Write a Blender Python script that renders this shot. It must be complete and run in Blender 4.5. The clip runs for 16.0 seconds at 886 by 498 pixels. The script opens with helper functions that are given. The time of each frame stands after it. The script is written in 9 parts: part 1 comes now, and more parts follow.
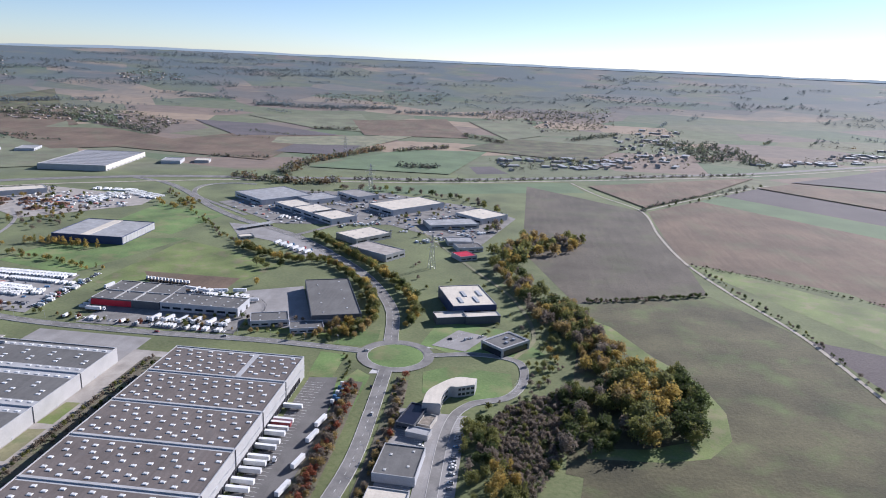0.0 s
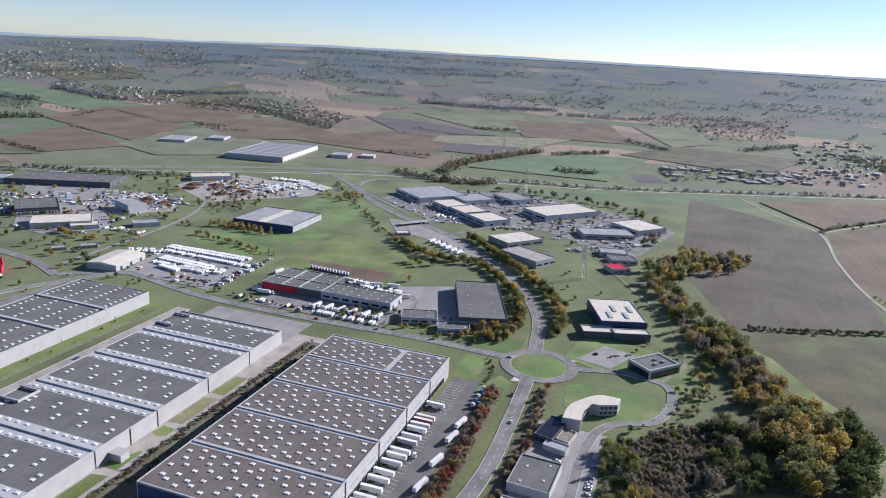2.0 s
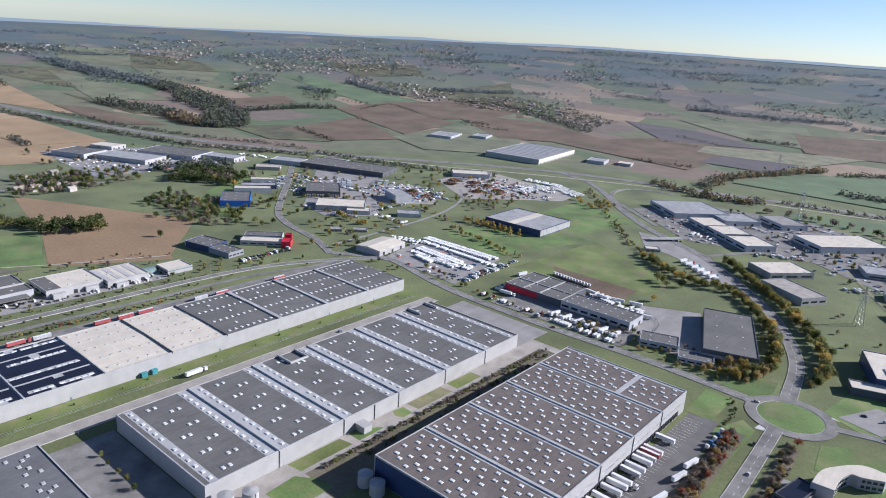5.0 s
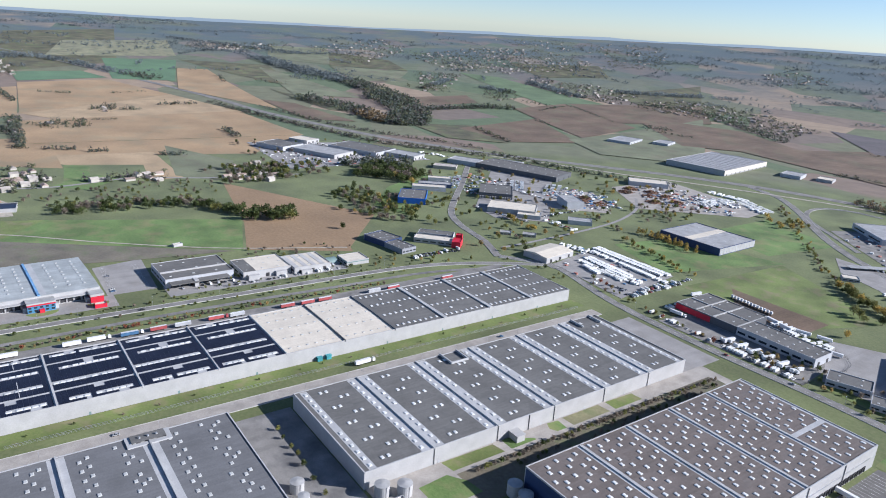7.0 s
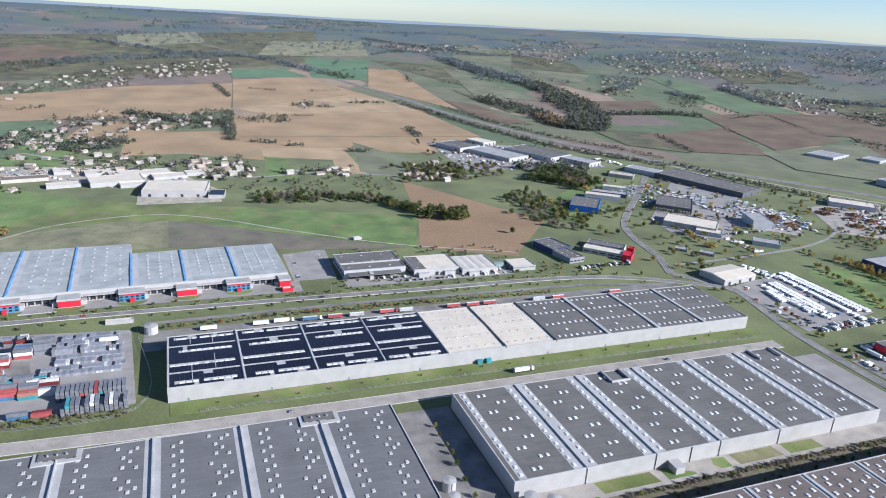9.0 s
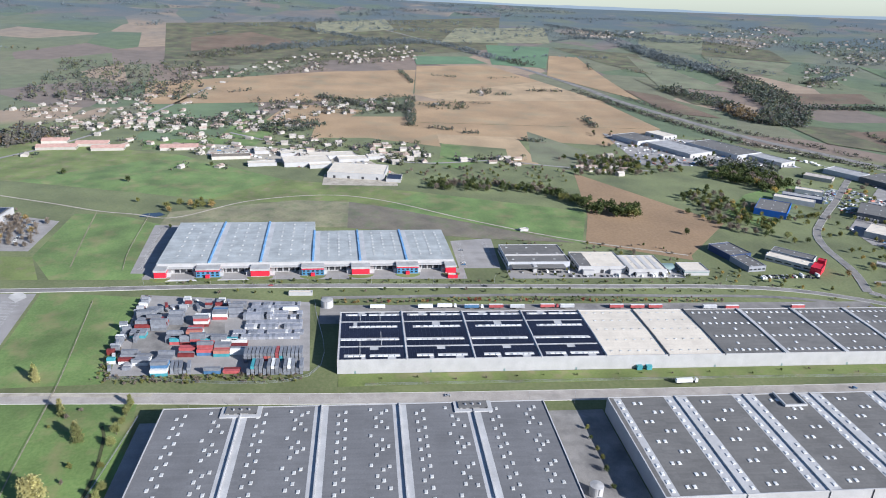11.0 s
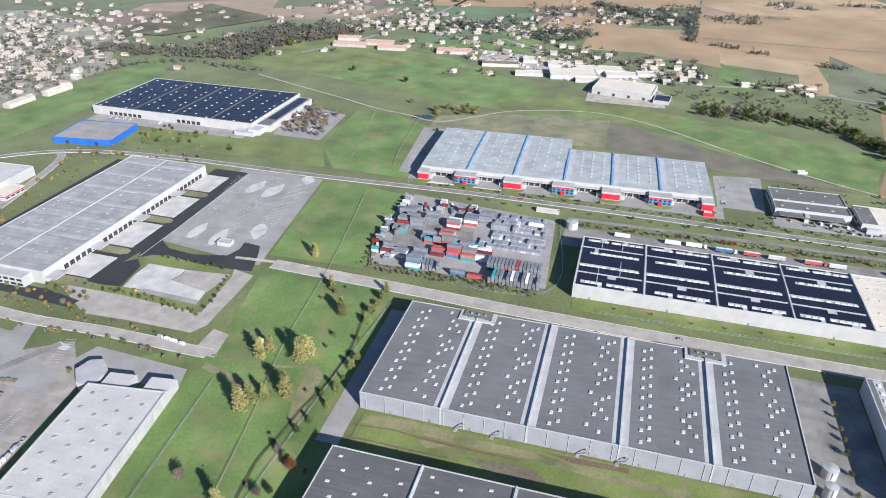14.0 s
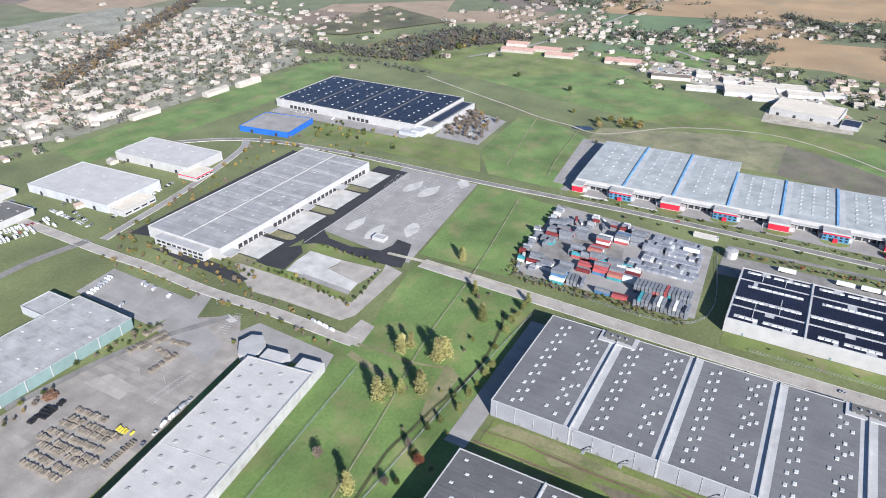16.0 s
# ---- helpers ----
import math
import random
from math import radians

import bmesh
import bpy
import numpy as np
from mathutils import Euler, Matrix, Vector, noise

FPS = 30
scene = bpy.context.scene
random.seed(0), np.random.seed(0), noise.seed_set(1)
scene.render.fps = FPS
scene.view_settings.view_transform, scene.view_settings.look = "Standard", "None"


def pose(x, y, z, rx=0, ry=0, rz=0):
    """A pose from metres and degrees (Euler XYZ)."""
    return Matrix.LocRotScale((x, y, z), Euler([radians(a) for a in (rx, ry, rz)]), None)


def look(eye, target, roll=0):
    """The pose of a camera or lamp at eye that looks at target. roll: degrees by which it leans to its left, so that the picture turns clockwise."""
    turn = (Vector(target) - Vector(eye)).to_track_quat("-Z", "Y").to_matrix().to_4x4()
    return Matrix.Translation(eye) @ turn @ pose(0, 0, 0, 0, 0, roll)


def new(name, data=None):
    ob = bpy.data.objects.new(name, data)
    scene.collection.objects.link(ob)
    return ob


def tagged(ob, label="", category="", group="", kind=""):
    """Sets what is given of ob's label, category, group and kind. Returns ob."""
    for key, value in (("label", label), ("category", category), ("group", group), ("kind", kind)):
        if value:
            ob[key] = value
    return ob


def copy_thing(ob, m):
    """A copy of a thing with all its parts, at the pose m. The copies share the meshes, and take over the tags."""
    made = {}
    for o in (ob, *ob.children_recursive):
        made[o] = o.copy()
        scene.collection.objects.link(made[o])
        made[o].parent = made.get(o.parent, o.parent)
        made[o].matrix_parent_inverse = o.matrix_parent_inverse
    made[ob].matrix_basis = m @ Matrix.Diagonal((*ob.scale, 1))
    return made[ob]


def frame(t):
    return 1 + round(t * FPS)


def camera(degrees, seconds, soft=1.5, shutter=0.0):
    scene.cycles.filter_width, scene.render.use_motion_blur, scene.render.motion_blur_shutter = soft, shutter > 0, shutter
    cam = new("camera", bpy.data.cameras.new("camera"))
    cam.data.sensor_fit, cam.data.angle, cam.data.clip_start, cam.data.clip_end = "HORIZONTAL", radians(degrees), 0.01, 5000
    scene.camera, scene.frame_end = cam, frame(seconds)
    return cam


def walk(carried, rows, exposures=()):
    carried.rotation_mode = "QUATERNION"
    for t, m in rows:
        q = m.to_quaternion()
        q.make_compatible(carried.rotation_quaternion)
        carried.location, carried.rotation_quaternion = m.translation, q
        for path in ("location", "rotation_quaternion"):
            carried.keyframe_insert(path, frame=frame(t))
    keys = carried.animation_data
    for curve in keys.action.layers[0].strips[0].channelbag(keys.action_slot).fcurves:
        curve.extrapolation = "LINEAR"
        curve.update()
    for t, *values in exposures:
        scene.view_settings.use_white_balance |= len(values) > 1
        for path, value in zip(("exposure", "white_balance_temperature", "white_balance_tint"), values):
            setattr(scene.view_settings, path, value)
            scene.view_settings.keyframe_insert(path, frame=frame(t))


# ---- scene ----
cam = camera(65.2, 16.0, soft=1.0)
PATH = [
    (0, (-0.00, -0.00, 240.00), (-9.253, 96.092, 213.911), 2.65),
    (0.5, (-0.31, -0.20, 242.10), (-14.609, 95.190, 215.718), 2.83),
    (1, (-0.25, -0.40, 243.60), (-19.878, 93.965, 216.961), 3.03),
    (1.5, (-0.15, -0.74, 245.36), (-25.139, 92.276, 218.448), 3.19),
    (2, (-0.63, -1.67, 247.98), (-30.915, 89.636, 220.678), 3.41),
    (2.5, (-0.90, -1.79, 249.48), (-36.492, 87.482, 221.842), 3.56),
    (3, (-0.81, -1.73, 250.64), (-41.604, 85.190, 222.714), 3.69),
    (3.5, (-1.05, -2.21, 252.51), (-46.907, 82.038, 224.223), 3.79),
    (4, (-1.33, -2.19, 253.89), (-52.150, 79.034, 225.239), 3.93),
    (6.5, (0.86, -2.39, 265.77), (-72.193, 58.478, 234.815), 3.94),
    (7, (0.42, -2.85, 267.34), (-76.146, 53.326, 235.995), 3.94),
    (7.5, (0.99, -4.08, 269.47), (-78.737, 47.288, 237.773), 3.90),
    (8, (1.09, -4.37, 271.04), (-81.606, 41.829, 238.991), 3.86),
    (8.5, (1.30, -4.62, 272.75), (-84.083, 36.114, 240.341), 3.76),
    (9, (1.24, -3.93, 274.57), (-86.521, 31.048, 241.788), 3.64),
    (11.5, (4.29, -1.98, 283.81), (-88.056, 3.753, 245.874), 2.43),
    (12, (4.71, -1.46, 285.63), (-86.647, -1.547, 244.959), 2.18),
    (12.5, (4.70, -1.23, 287.98), (-85.209, -6.958, 244.585), 1.98),
    (13, (5.04, -1.49, 289.80), (-83.043, -12.898, 243.842), 1.77),
    (13.5, (5.84, -1.09, 292.11), (-79.988, -17.953, 243.638), 1.50),
    (14, (5.47, -0.94, 294.86), (-78.811, -23.518, 245.995), 1.27),
    (14.5, (5.70, -0.23, 296.67), (-76.879, -28.300, 247.757), 0.89),
    (15, (6.04, -0.14, 298.84), (-74.632, -33.253, 249.901), 0.67),
    (15.5, (6.18, -0.15, 300.66), (-72.324, -38.143, 251.733), 0.44),
    (16, (6.47, 0.39, 302.71), (-69.890, -41.824, 253.864), 0.21),
]
walk(cam, [(t, look(eye, target, roll)) for t, eye, target, roll in PATH],
     exposures=[(0.0, 0.64, 5900, 18), (4.0, 0.55, 5900, 17), (6.5, 0.66, 5800, 14), (9.0, 0.75, 5800, 13), (11.5, 0.83, 5950, 12), (13.5, 0.90, 6050, 12), (16.0, 0.95, 6050, 12)])

# ---- sky and sun ----
SUN_AZ, SUN_EL = 41.0, 24.5          # degrees from +y towards +x, and above the horizon
world = bpy.data.worlds.new("sky")
scene.world = world
world.use_nodes = True
wn = world.node_tree
sky = wn.nodes.new("ShaderNodeTexSky")
sky.sky_type = "NISHITA"
sky.sun_disc = False
sky.sun_elevation, sky.sun_rotation = radians(SUN_EL), radians(SUN_AZ)
sky.altitude, sky.air_density, sky.dust_density, sky.ozone_density = 1600, 0.85, 0.4, 2.4
wn.links.new(sky.outputs[0], wn.nodes["Background"].inputs[0])
wn.nodes["Background"].inputs[1].default_value = 0.077
lamp = bpy.data.lights.new("sun", "SUN")
lamp.energy, lamp.angle, lamp.color = 5.0, radians(0.6), (1.0, 0.95, 0.87)
sun_dir = Vector((math.sin(radians(SUN_AZ)) * math.cos(radians(SUN_EL)), math.cos(radians(SUN_AZ)) * math.cos(radians(SUN_EL)), math.sin(radians(SUN_EL))))
sun = new("sun", lamp)
sun.matrix_world = look(sun_dir * 500, (0, 0, 0))


# ---- materials ----
def material(name, low, high, scale=1.0, rough=0.8, metal=0.0, bump=0.0, coarse=30.0, coarse_amount=0.25, random_amount=0.0, spec=0.3, sheen=0.0, strips=0.0, strip_amount=0.08, patches=None):
    """A surface of two colours mixed by fine grain, with broad stains, a little relief and a shift from object to object."""
    m = bpy.data.materials.new(name)
    m.use_nodes = True
    n, link = m.node_tree.nodes, m.node_tree.links.new
    shader = n["Principled BSDF"]
    shader.inputs["Roughness"].default_value = rough
    shader.inputs["Metallic"].default_value = metal
    shader.inputs["Specular IOR Level"].default_value = spec
    # bluish sheen imitates haze on surfaces seen at grazing angles
    if sheen:
        shader.inputs["Sheen Weight"].default_value = sheen
        shader.inputs["Sheen Roughness"].default_value = 0.45
        shader.inputs["Sheen Tint"].default_value = (0.80, 0.90, 1.0, 1)
    geo = n.new("ShaderNodeNewGeometry")
    fine = n.new("ShaderNodeTexNoise")
    fine.inputs["Scale"].default_value = 1.0 / scale
    fine.inputs["Detail"].default_value = 4
    fine.inputs["Roughness"].default_value = 0.65
    broad = n.new("ShaderNodeTexNoise")
    broad.inputs["Scale"].default_value = 1.0 / coarse
    broad.inputs["Detail"].default_value = 3
    for tex in (fine, broad):
        link(geo.outputs["Position"], tex.inputs["Vector"])
    spread = n.new("ShaderNodeMapRange")
    spread.inputs["From Min"].default_value, spread.inputs["From Max"].default_value = 0.3, 0.7
    link(fine.outputs["Fac"], spread.inputs["Value"])
    mix = n.new("ShaderNodeMix")
    mix.data_type = "RGBA"
    mix.inputs[6].default_value, mix.inputs[7].default_value = (*low, 1), (*high, 1)
    link(spread.outputs[0], mix.inputs[0])
    stain = n.new("ShaderNodeMapRange")
    stain.inputs["From Min"].default_value, stain.inputs["From Max"].default_value = 0.3, 0.7
    stain.inputs["To Min"].default_value, stain.inputs["To Max"].default_value = 1 - coarse_amount, 1 + coarse_amount
    link(broad.outputs["Fac"], stain.inputs["Value"])
    value = stain.outputs[0]
    if random_amount:
        info = n.new("ShaderNodeObjectInfo")
        shift = n.new("ShaderNodeMapRange")
        shift.inputs["To Min"].default_value, shift.inputs["To Max"].default_value = 1 - random_amount, 1 + random_amount
        link(info.outputs["Random"], shift.inputs["Value"])
        times = n.new("ShaderNodeMath")
        times.operation = "MULTIPLY"
        link(value, times.inputs[0])
        link(shift.outputs[0], times.inputs[1])
        value = times.outputs[0]
    if strips:
        # sheets or rolls laid side by side, each a little lighter or darker
        grid = n.new("ShaderNodeVectorMath")
        grid.operation = "MULTIPLY"
        grid.inputs[1].default_value = (1 / strips, 1 / (strips * 9), 0)
        link(geo.outputs["Position"], grid.inputs[0])
        whole = n.new("ShaderNodeVectorMath")
        whole.operation = "FLOOR"
        link(grid.outputs[0], whole.inputs[0])
        chance = n.new("ShaderNodeTexWhiteNoise")
        link(whole.outputs[0], chance.inputs["Vector"])
        tone = n.new("ShaderNodeMapRange")
        tone.inputs["To Min"].default_value, tone.inputs["To Max"].default_value = 1 - strip_amount, 1 + strip_amount
        link(chance.outputs["Value"], tone.inputs["Value"])
        both = n.new("ShaderNodeMath")
        both.operation = "MULTIPLY"
        link(value, both.inputs[0])
        link(tone.outputs[0], both.inputs[1])
        value = both.outputs[0]
    hue = n.new("ShaderNodeHueSaturation")
    link(value, hue.inputs["Value"])
    colour = mix.outputs[2]
    if patches:
        # a third colour in worn or overgrown patches
        tint, size = patches
        spot = n.new("ShaderNodeTexNoise")
        spot.inputs["Scale"].default_value = 1.0 / size
        spot.inputs["Detail"].default_value = 6
        spot.inputs["Roughness"].default_value = 0.6
        link(geo.outputs["Position"], spot.inputs["Vector"])
        edge = n.new("ShaderNodeMapRange")
        edge.inputs["From Min"].default_value, edge.inputs["From Max"].default_value = 0.5, 0.66
        edge.inputs["To Max"].default_value = 0.85
        link(spot.outputs["Fac"], edge.inputs["Value"])
        worn = n.new("ShaderNodeMix")
        worn.data_type = "RGBA"
        worn.inputs[7].default_value = (*tint, 1)
        link(edge.outputs[0], worn.inputs[0])
        link(colour, worn.inputs[6])
        colour = worn.outputs[2]
    link(colour, hue.inputs["Color"])
    link(hue.outputs[0], shader.inputs["Base Color"])
    if bump:
        relief = n.new("ShaderNodeBump")
        relief.inputs["Strength"].default_value = bump
        relief.inputs["Distance"].default_value = scale * 0.3
        link(fine.outputs["Fac"], relief.inputs["Height"])
        link(relief.outputs[0], shader.inputs["Normal"])
    return m


def foliage(name, low, high, amount=0.25, scale=1.2, coarse=9.0, sheen=0.05):
    """Leaves: two colours from clump to clump, a little light let through."""
    m = material(name, low, high, scale=scale, rough=0.7, coarse=coarse, coarse_amount=0.3, random_amount=amount, spec=0.15, sheen=sheen)
    n, link = m.node_tree.nodes, m.node_tree.links.new
    shader = n["Principled BSDF"]
    colour = shader.inputs["Base Color"].links[0].from_socket
    thin = n.new("ShaderNodeBsdfTranslucent")
    both = n.new("ShaderNodeMixShader")
    both.inputs[0].default_value = 0.42
    link(colour, thin.inputs["Color"])
    link(shader.outputs[0], both.inputs[1])
    link(thin.outputs[0], both.inputs[2])
    link(both.outputs[0], n["Material Output"].inputs["Surface"])
    return m


GRASS = material("mown grass", (0.122, 0.165, 0.045), (0.178, 0.212, 0.066), 2.0, 0.9, coarse=45, coarse_amount=0.3, bump=0.3, sheen=0.04, patches=((0.21, 0.185, 0.10), 18))
LUSH = material("lush grass", (0.104, 0.171, 0.047), (0.156, 0.225, 0.07), 2.5, 0.9, coarse=45, coarse_amount=0.32, bump=0.3, sheen=0.04, patches=((0.21, 0.205, 0.09), 28))
DRYGRASS = material("dry grass", (0.175, 0.165, 0.085), (0.24, 0.22, 0.12), 2.5, 0.9, coarse=35, coarse_amount=0.3, bump=0.3, sheen=0.09, patches=((0.13, 0.155, 0.06), 14))
SOIL = material("ploughed soil", (0.132, 0.09, 0.06), (0.182, 0.128, 0.086), 3.0, 0.95, coarse=90, coarse_amount=0.25, bump=0.5, sheen=0.03, strips=5.0, strip_amount=0.08, patches=((0.145, 0.125, 0.075), 70))
OLIVESOIL = material("olive brown ploughed soil", (0.09, 0.075, 0.054), (0.126, 0.105, 0.077), 3.0, 0.95, coarse=90, coarse_amount=0.3, bump=0.5, sheen=0.04, strips=5.0, strip_amount=0.08, patches=((0.11, 0.105, 0.062), 60))
DARKSOIL = material("dark ploughed soil", (0.07, 0.052, 0.05), (0.11, 0.085, 0.08), 3.0, 0.95, coarse=80, coarse_amount=0.2, bump=0.5, sheen=0.09)
STUBBLE = material("harvested stubble", (0.315, 0.208, 0.112), (0.40, 0.28, 0.16), 4.0, 0.95, coarse=110, coarse_amount=0.18, bump=0.3, sheen=0.03, patches=((0.30, 0.235, 0.14), 90))
BROWNSTUBBLE = material("reddish brown stubble", (0.245, 0.158, 0.085), (0.315, 0.212, 0.12), 4.0, 0.95, coarse=110, coarse_amount=0.18, bump=0.3, sheen=0.04)
PALESTUBBLE = material("pale dry stubble", (0.37, 0.262, 0.15), (0.455, 0.335, 0.205), 4.0, 0.95, coarse=80, coarse_amount=0.15, bump=0.3, sheen=0.03, patches=((0.33, 0.25, 0.15), 60))
MEADOW = material("worn brown green field", (0.08, 0.074, 0.036), (0.12, 0.106, 0.054), 3.0, 0.95, coarse=60, coarse_amount=0.4, bump=0.4, sheen=0.05, patches=((0.115, 0.14, 0.05), 40))
# greyer versions of the grass colours, imitating haze over far fields
PASTURE = material("far grey green pasture", (0.138, 0.152, 0.082), (0.185, 0.192, 0.11), 3.0, 0.95, coarse=80, coarse_amount=0.25, bump=0.3, sheen=0.05, patches=((0.15, 0.135, 0.085), 60))
FARGREEN = material("far winter green", (0.098, 0.15, 0.066), (0.138, 0.188, 0.09), 3.0, 0.95, coarse=80, coarse_amount=0.2, bump=0.3, sheen=0.05)
CROP = material("young green crop", (0.07, 0.145, 0.055), (0.095, 0.175, 0.07), 3.0, 0.9, coarse=80, coarse_amount=0.18, bump=0.3, sheen=0.09)
ASPHALT = material("aged asphalt", (0.2, 0.19, 0.178), (0.27, 0.257, 0.24), 0.8, 0.9, coarse=14, coarse_amount=0.2, bump=0.1, strips=4.5, strip_amount=0.06, patches=((0.15, 0.145, 0.14), 20))
MIDASPHALT = material("grey truck yard asphalt", (0.135, 0.128, 0.122), (0.178, 0.17, 0.162), 0.8, 0.9, coarse=14, coarse_amount=0.15, bump=0.1, strips=4.5, strip_amount=0.06)
NEWASPHALT = material("new dark asphalt", (0.035, 0.036, 0.04), (0.05, 0.05, 0.055), 0.8, 0.85, coarse=14, coarse_amount=0.15, bump=0.1)
PALEASPHALT = material("pale worn asphalt", (0.275, 0.262, 0.252), (0.345, 0.33, 0.316), 0.9, 0.9, coarse=16, coarse_amount=0.1, bump=0.1, strips=5.0, strip_amount=0.05, patches=((0.262, 0.247, 0.232), 22))
GRAVEL = material("pale gravel", (0.36, 0.32, 0.26), (0.48, 0.44, 0.37), 0.5, 0.95, coarse=12, coarse_amount=0.2, bump=0.3, patches=((0.30, 0.275, 0.22), 9))
TANASPHALT = material("tan worn asphalt", (0.265, 0.24, 0.215), (0.345, 0.315, 0.285), 0.9, 0.9, coarse=14, coarse_amount=0.2, bump=0.1, strips=5.0, strip_amount=0.1, patches=((0.30, 0.28, 0.25), 12))
DUSTY = material("pale dusty paving", (0.33, 0.30, 0.268), (0.43, 0.395, 0.355), 0.8, 0.95, coarse=11, coarse_amount=0.12, bump=0.15, strips=6.0, strip_amount=0.05, patches=((0.31, 0.285, 0.255), 16))
DITCH = material("dark ditch reeds", (0.05, 0.06, 0.025), (0.09, 0.10, 0.045), 1.2, 0.95, coarse=9, bump=0.5)
GARDENS = material("gardens and lanes of the town", (0.17, 0.165, 0.105), (0.30, 0.28, 0.225), 9.0, 0.95, coarse=40, coarse_amount=0.25, bump=0.2, sheen=0.09)
BANK = material("brown dry bank", (0.125, 0.105, 0.072), (0.175, 0.15, 0.105), 2.5, 0.95, coarse=30, coarse_amount=0.25, bump=0.4, sheen=0.09, patches=((0.12, 0.135, 0.06), 22))
PALETIMBER = material("sun-bleached timber", (0.25, 0.215, 0.17), (0.34, 0.30, 0.245), 0.5, 0.9, coarse=4, random_amount=0.1)
PINKTILES = material("pink terracotta tiles", (0.44, 0.27, 0.225), (0.53, 0.345, 0.29), 0.8, 0.9, coarse=6, coarse_amount=0.15, bump=0.2)
CONCRETE = material("concrete", (0.44, 0.425, 0.4), (0.54, 0.525, 0.5), 0.7, 0.9, coarse=12, coarse_amount=0.18, bump=0.1)
WHITECONCRETE = material("bright new concrete", (0.56, 0.55, 0.53), (0.66, 0.65, 0.63), 0.7, 0.9, coarse=8, coarse_amount=0.12, bump=0.1)
PAINT = material("road paint", (0.6, 0.6, 0.58), (0.72, 0.72, 0.7), 0.6, 0.8, coarse=6)
BITUMEN = material("grey bitumen roofing", (0.142, 0.138, 0.131), (0.176, 0.171, 0.163), 1.2, 0.9, coarse=18, coarse_amount=0.13, bump=0.1, strips=1.6, strip_amount=0.07, patches=((0.125, 0.123, 0.118), 9))
GREYBITUMEN = material("blue grey bitumen roofing", (0.152, 0.152, 0.156), (0.186, 0.186, 0.19), 1.2, 0.9, coarse=18, coarse_amount=0.12, bump=0.1, strips=1.6, strip_amount=0.06, patches=((0.142, 0.142, 0.144), 9))
DARKBITUMEN = material("dark bitumen roofing", (0.10, 0.10, 0.102), (0.13, 0.13, 0.132), 1.2, 0.9, coarse=18, coarse_amount=0.13, bump=0.1, strips=1.6, strip_amount=0.07)
BROWNBITUMEN = material("brown grey bitumen roofing", (0.148, 0.124, 0.112), (0.185, 0.157, 0.143), 1.2, 0.9, coarse=16, coarse_amount=0.16, bump=0.1, strips=1.6, strip_amount=0.08, patches=((0.135, 0.12, 0.112), 8))
MEMBRANE = material("pale blue roofing membrane", (0.415, 0.413, 0.41), (0.485, 0.482, 0.478), 1.0, 0.6, coarse=10, coarse_amount=0.12)
WHITEROOF = material("cream white roofing", (0.6, 0.535, 0.44), (0.7, 0.64, 0.54), 1.5, 0.8, coarse=14, coarse_amount=0.08, strips=2.0, strip_amount=0.04)
PALEROOF = material("pale grey sheet roofing", (0.36, 0.355, 0.35), (0.43, 0.425, 0.415), 1.2, 0.55, coarse=12, coarse_amount=0.14, strips=1.9, strip_amount=0.06, patches=((0.31, 0.30, 0.285), 8))
WARMROOF = material("warm white sheet roofing", (0.45, 0.435, 0.42), (0.53, 0.515, 0.495), 1.2, 0.7, coarse=12, coarse_amount=0.08, strips=2.2, strip_amount=0.03)
MIDROOF = material("grey ribbed sheet roofing", (0.29, 0.285, 0.285), (0.36, 0.352, 0.35), 1.2, 0.6, coarse=12, coarse_amount=0.14, strips=2.6, strip_amount=0.09)
BLUEROOF = material("grey blue sheet roofing", (0.345, 0.365, 0.36), (0.41, 0.43, 0.425), 1.2, 0.55, coarse=14, coarse_amount=0.16, strips=2.2, strip_amount=0.07)
BLUERIDGE = material("light blue ridge sheet", (0.14, 0.30, 0.52), (0.22, 0.40, 0.62), 1.0, 0.55, coarse=8)
CLADDING = material("white grey wall cladding", (0.37, 0.364, 0.36), (0.44, 0.434, 0.43), 1.0, 0.5, coarse=9, coarse_amount=0.08)
MIDCLAD = material("lilac grey wall cladding", (0.24, 0.245, 0.27), (0.295, 0.30, 0.325), 1.0, 0.5, coarse=9, coarse_amount=0.08)
GREYCLAD = material("grey wall cladding", (0.38, 0.39, 0.41), (0.46, 0.47, 0.49), 1.0, 0.5, coarse=9, coarse_amount=0.1)
DARKCLAD = material("dark grey wall cladding", (0.085, 0.09, 0.10), (0.12, 0.125, 0.135), 1.0, 0.55, coarse=9, coarse_amount=0.1)
BLUECLAD = material("blue wall cladding", (0.02, 0.10, 0.42), (0.03, 0.14, 0.5), 1.0, 0.5, coarse=9, coarse_amount=0.1)
NAVYCLAD = material("navy wall cladding", (0.03, 0.05, 0.12), (0.045, 0.07, 0.15), 1.0, 0.5, coarse=9, coarse_amount=0.1)
GREENCLAD = material("green wall cladding", (0.15, 0.22, 0.215), (0.19, 0.26, 0.255), 1.0, 0.5, coarse=9, coarse_amount=0.1)
GLAZEBLUE = material("blue glazed panels", (0.055, 0.17, 0.30), (0.085, 0.235, 0.39), 1.0, 0.3, coarse=6, coarse_amount=0.15, spec=0.5)
REDPAINT = material("red painted metal", (0.5, 0.02, 0.04), (0.6, 0.03, 0.055), 1.0, 0.45, coarse=6, coarse_amount=0.1)
SKYLIGHT = material("milky skylight plastic", (0.46, 0.46, 0.44), (0.55, 0.55, 0.53), 0.8, 0.35, coarse=7, coarse_amount=0.08, random_amount=0.08)
